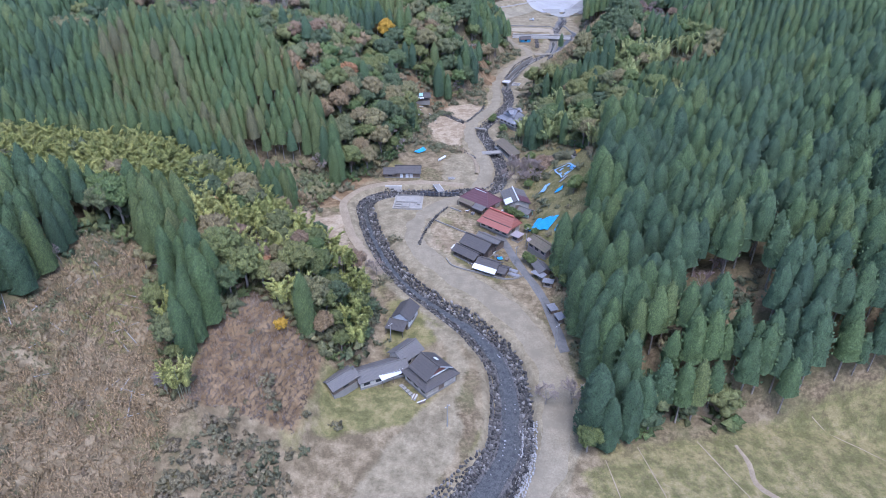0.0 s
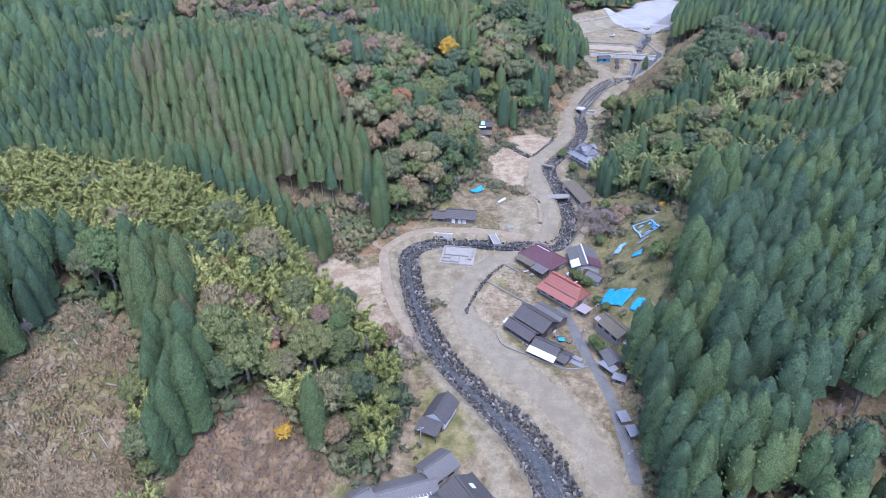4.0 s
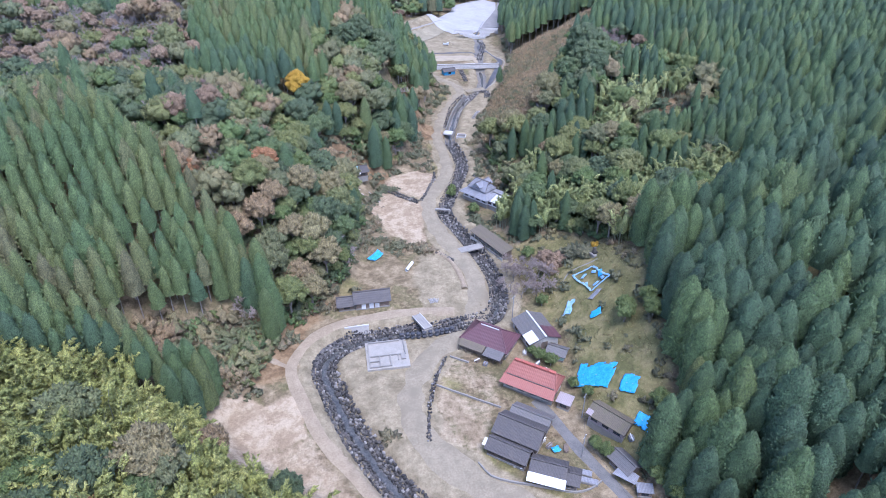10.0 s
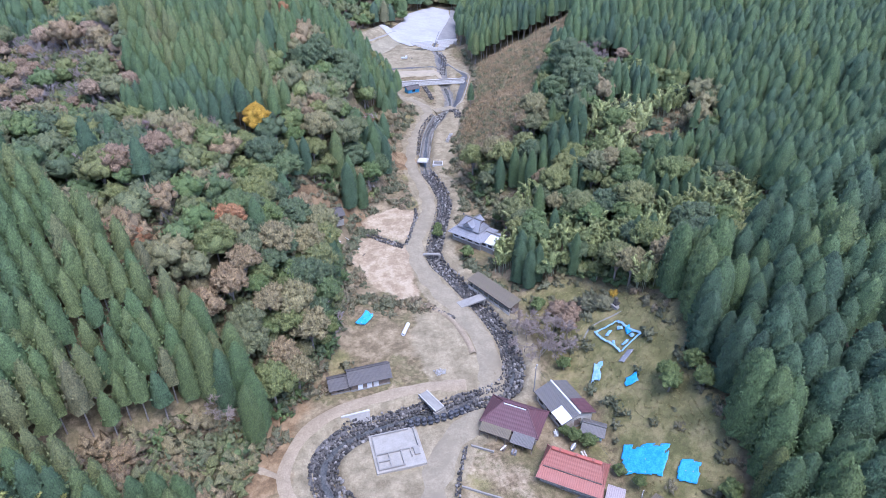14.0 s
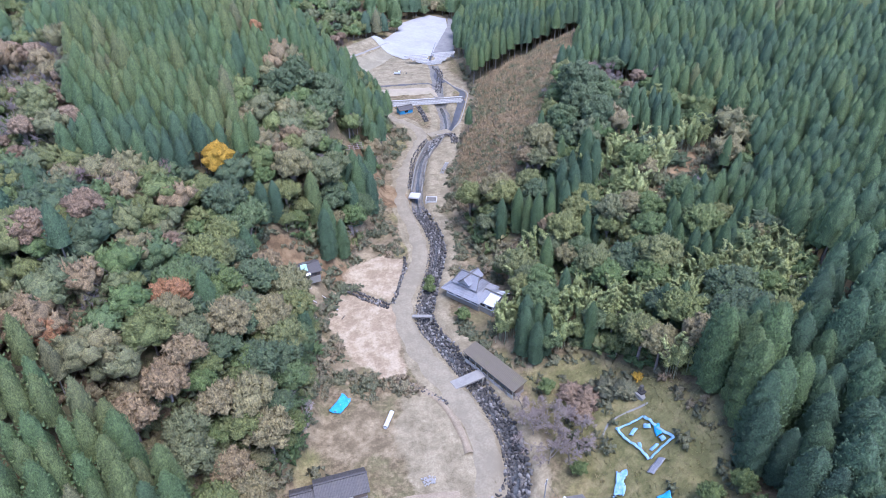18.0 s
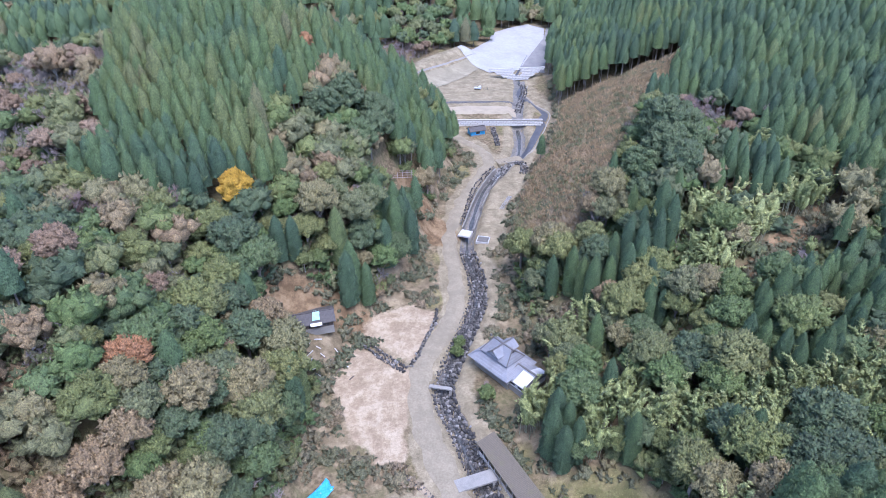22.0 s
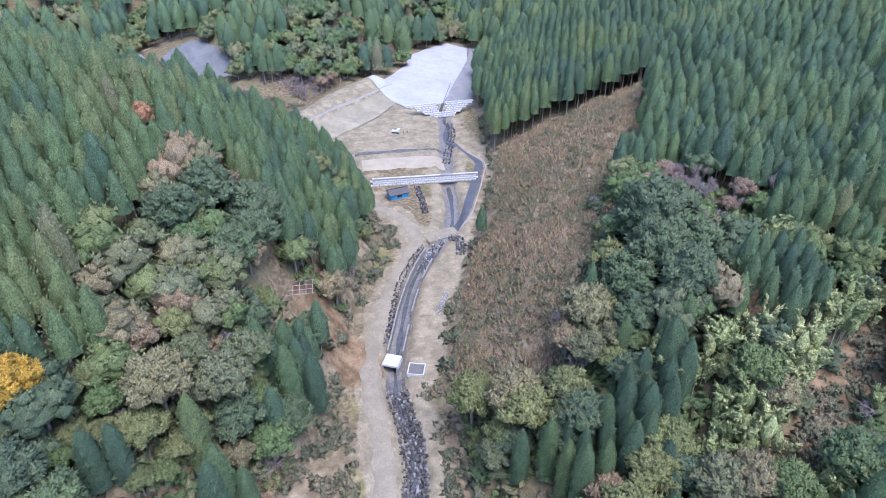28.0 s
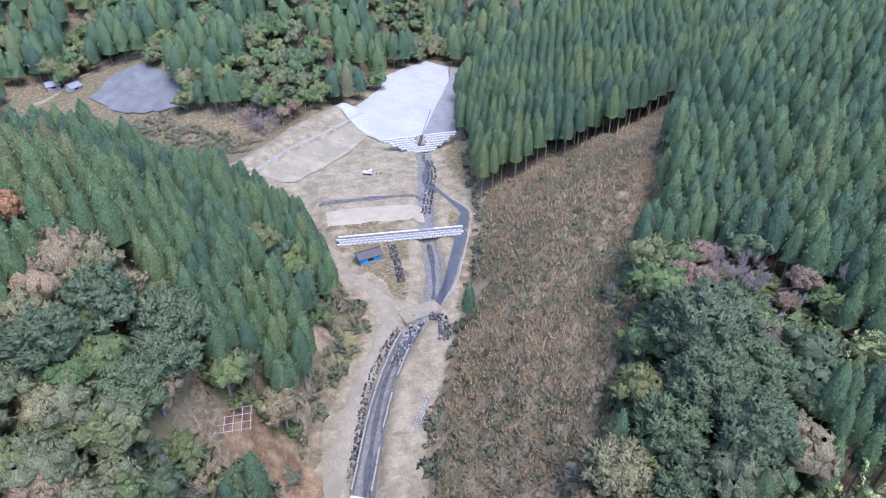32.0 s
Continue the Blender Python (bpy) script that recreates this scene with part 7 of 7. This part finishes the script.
# ---- poles and wires ----
M_POLE = surface("concrete_pole", (0.20, 0.195, 0.185), (0.30, 0.29, 0.275), 1.0, 10, 0.8, 0.1)
POLES = [(22.6, 214.6, 8.5), (27.6, 178.6, 7.5), (23.2, 168.6, 7.0), (0.8, 103.5, 7.0), (30.2, 130.0, 8.0), (63.0, 270.2, 8.0), (-14.5, 133.0, 6.0)]
for px, py, ph in POLES:
    t = place("utility_pole", px, py, 40, "slender grey utility pole with crossarm", "pole", "utility poles")
    part("shaft", rod((0, 0, -0.6), (0, 0, ph), 0.15, 8, 0.1), M_POLE, t)
    part("crossarm", block(-0.8, 0.8, -0.06, 0.06, ph - 0.7, ph - 0.58), M_POLE, t)
    for s in (-0.6, 0.6):
        part("insulator", rod((s, 0, ph - 0.58), (s, 0, ph - 0.4), 0.06, 6), M_WHITE, t)
for (a, b) in ((0, 1), (1, 2), (2, 4)):
    (ax, ay, ah), (bx_, by_, bh) = POLES[a], POLES[b]
    pa, pb = Vector((ax, ay, H(ax, ay) + ah - 0.5)), Vector((bx_, by_, H(bx_, by_) + bh - 0.5))
    pts = [tuple(pa.lerp(pb, i / 10) - Vector((0, 0, 1.2 * (1 - (2 * i / 10 - 1) ** 2)))) for i in range(11)]
    v, f = pipe([tuple(Vector(p) - pa) for p in pts], [0.025] * 11, 4)
    t = tagged(new("power_cable", mesh_from("power_cable", v, f, M_BAG)), "thin dark sagging power cable between poles", "cable", "power cables")
    t.location = pa

# ---- grave plot, timber frame, felled trunks ----
t = place("gravestone", 51.4, 226.4, 10, "dark grey gravestone on a pale stone plinth", "gravestone")
part("plinth", block(-1.3, 1.3, -1.6, 1.6, -0.6, 0.35, 0.04), M_CONC, t)
part("step", block(-0.8, 0.8, -0.6, 1.2, 0.35, 0.75, 0.04), M_STONE, t)
part("stone", block(-0.4, 0.4, 0.0, 0.7, 0.75, 2.1, 0.06), M_STONE, t)
single("yellow_shrub", (bush_shape(300, 1.5, 60, 4),), 53.6, 231.0, 1.0, (M_YELLOW,), "round bright yellow shrub by the grave", ("leaves",))
for k, (px, py) in enumerate(((41, 236.5), (43.5, 233.0), (40.6, 231.4), (47.5, 232.0), (49.8, 229.0))):
    single("hedge_bush", (bush_shape(310 + k, 3.2, 150, 3),), px, py, 1.0, (M_RUSSET if k < 3 else M_BUSH,), "clipped russet-brown garden bush", ("leaves",), tall=0.8)
single("yellow_bush", (bush_shape(320, 2.2, 80, 3),), -39.7, 119, 1.0, (M_YELLOW,), "bright yellow-green bush on reddish scrub", ("leaves",), tall=0.8)
strip("path", spline([(50.8, 223.4), (47, 224.6), (43, 225.0), (40.4, 223.0)]), 0.45, 0.14, M_CONC, "narrow pale path to the grave", "path", 0, 3)
t = place("timber_frame", 14.6, 352.6, -5, "weathered open timber lattice collapsed on the slope", "frame", sink=-0.6)
for i in range(7):
    part("rail", block(-4.5 + i * 1.5, -4.35 + i * 1.5, -3.0, 3.0, 0.0, 0.14), M_TWIG, t)
for j in range(4):
    part("batten", block(-4.7, 4.9, -2.75 + j * 1.8, -2.63 + j * 1.8, 0.14, 0.24), M_TWIG, t)
rng = np.random.RandomState(9)
for i in range(46):
    px, py = rng.uniform(-104, -62), rng.uniform(88, 134)
    if not inside(np.array([px]), np.array([py]), CLEARING)[0]:
        continue
    L = rng.uniform(3, 9)
    a = rng.uniform(0, 3.14)
    qx, qy = px + L * np.cos(a), py + L * np.sin(a)
    v, f = pipe([(0, 0, 0.15), (qx - px, qy - py, H(qx, qy) - H(px, py) + 0.15)], [0.12, 0.06], 5)
    t = tagged(new("felled_trunk", mesh_from("felled_trunk", v, f, M_PALESTONE if i % 3 else M_TWIG)), "bleached felled trunk lying on the cleared slope", "log", "felled trunks")
    t.location = (px, py, H(px, py))
# far side valley: ponded fields and sheds behind the western ridge
M_MUD = surface("fallow_mud", (0.10, 0.10, 0.092), (0.165, 0.163, 0.15), 0.2, 2.0, 0.9, 0.3)
sheet_on("far_field", [(-36, 556), (-28, 566), (-17, 571), (-6, 560), (2, 547), (9, 535), (0, 531), (-12, 533), (-22, 540)], 0.5, M_MUD, "dull grey fallow field in the side valley", "field", 1.0)
strip("road", spline([(-60, 560), (-44, 575), (-24, 580), (-8, 574), (6, 560), (14, 545)]), 1.3, 0.3, M_ROAD, "pale track along the far side valley", "road", 0, 3)
for px, py, a in ((-52.4, 572.4, 20), (-43.7, 567.8, 50)):
    gable_house("far_house", px, py, a, 5, 3.6, 2.2, 1.2, M_TILEPALE, M_WALL, "distant pale-roofed hut in the side valley", windows=1, group="distant huts")

# the dry field at the valley mouth: drains and a washed-out gully
for a, b in (((44, 97.5), (50, 70)), ((58, 99), (70, 72)), ((86, 104), (110, 84)), ((36, 94), (38, 78))):
    strip("field_drain", spline([a, b]), 0.3, 0.08, M_DIRT, "straight pale drain line across the dry field", "drain", 0, 3, 0.15)
strip("wash_out", spline([(66.5, 98), (67.5, 93), (67, 88), (70, 84.5), (74, 82)]), 1.1, 0.12, M_DIRT, "bare sandy wash-out in the field", "bare soil", 0, 5, 0.6)

M_SAND = surface("beige_sand_fill", (0.258, 0.211, 0.142), (0.353, 0.297, 0.203), 0.3, 2.5, 0.95, 0.4)
M_SPOIL = surface("grey_spoil", (0.187, 0.159, 0.102), (0.266, 0.229, 0.149), 0.25, 2.0, 0.95, 0.6, stain=(0.315, 0.272, 0.179))
sheet_on("spoil_slope", [(26, 470), (38, 469), (50, 476), (60, 486), (73, 503), (69, 512), (50, 494), (36, 481)], 0.25, M_SPOIL, "raw grey face of the spoil heap", "slope", 1.0)
strip("wash", spline([(44, 449), (58, 448), (72, 446.5), (80, 444)]), 1.4, 0.2, M_BED, "dark wet wash below the spoil terrace", "wash", 0, 5, 0.6)
strip("silt_fence", spline([(21.9, 467.2), (36, 483), (51.2, 497.3), (72.8, 517.6)]), 0.35, 0.7, M_CONC, "pale silt fence along the top of the spoil heap", "fence", 0, 3, 0.15)
# drainage and edging on the works
strip("drain", spline([(86, 482), (94, 500), (103, 520)]), 0.8, 0.5, M_BAG, "dark stepped drain down the gravel slope", "drain", 0, 3)
tn = np.gradient(ROAD2, axis=0)
tn /= np.linalg.norm(tn, axis=1)[:, None]
outer = (ROAD2 + np.stack((tn[:, 1], -tn[:, 0]), 1) * 2.3)
strip("kerb", outer, 0.35, 0.3, M_CONC, "pale concrete kerb along the tarred road", "kerb", 0, 3)
strip("terrace", spline([(45, 439), (60, 437.6), (75, 435.6)]), 5.2, 0.18, M_SAND, "levelled brown earth terrace behind the weir", "terrace", 0.1, 7, 0.4)
stones_along("stone_bank", spline([(76, 436), (80, 446), (86, 462), (88, 474)]), 0.9, 0.9, (-1.2, 0, 1.2), STONES, "rubble bank along the upper stream", "stone bank", 200, 77, lift=0.2)
stones_along("stone_bank", spline([(64, 379), (66, 386), (63, 389)]), 1.1, 0.8, (-1, 0, 1), STONES, "heap of dark boulders at the crossing", "stone bank", 200, 78, lift=0.2)
stones_along("riprap", spline([(50, 355), (52.5, 359), (55, 363)]), 0.5, 0.5, (-0.5, 0, 0.5), PALE_STONES, "scattered pale stones on the gravel strip", "stones", 200, 79, lift=0.15)

strip("path", spline([(-38.2, 209.6), (-42, 212.5), (-47, 212.8), (-52, 206.5), (-58, 200)]), 0.9, 0.16, M_DIRT, "narrow dirt path skirting the brown mound", "path", 0, 5, 0.2)
strip("gravel_ridge", spline([(7.6, 253.6), (11.2, 249), (13.2, 243), (13.8, 236), (13.4, 231)]), 1.0, 0.14, M_DIRT, "low ridge of dumped gravel beside the road", "gravel ridge", 0.5, 7, 0.3)
stones_along("rubble_pile", [(2.0, 227.4), (3.6, 227.6), (4.6, 227.2)], 0.55, 0.35, (-0.8, -0.3, 0.2, 0.7), PALE_STONES, "small pile of pale rubble on the gravel flat", "rubble", 200, 81, lift=0.15)
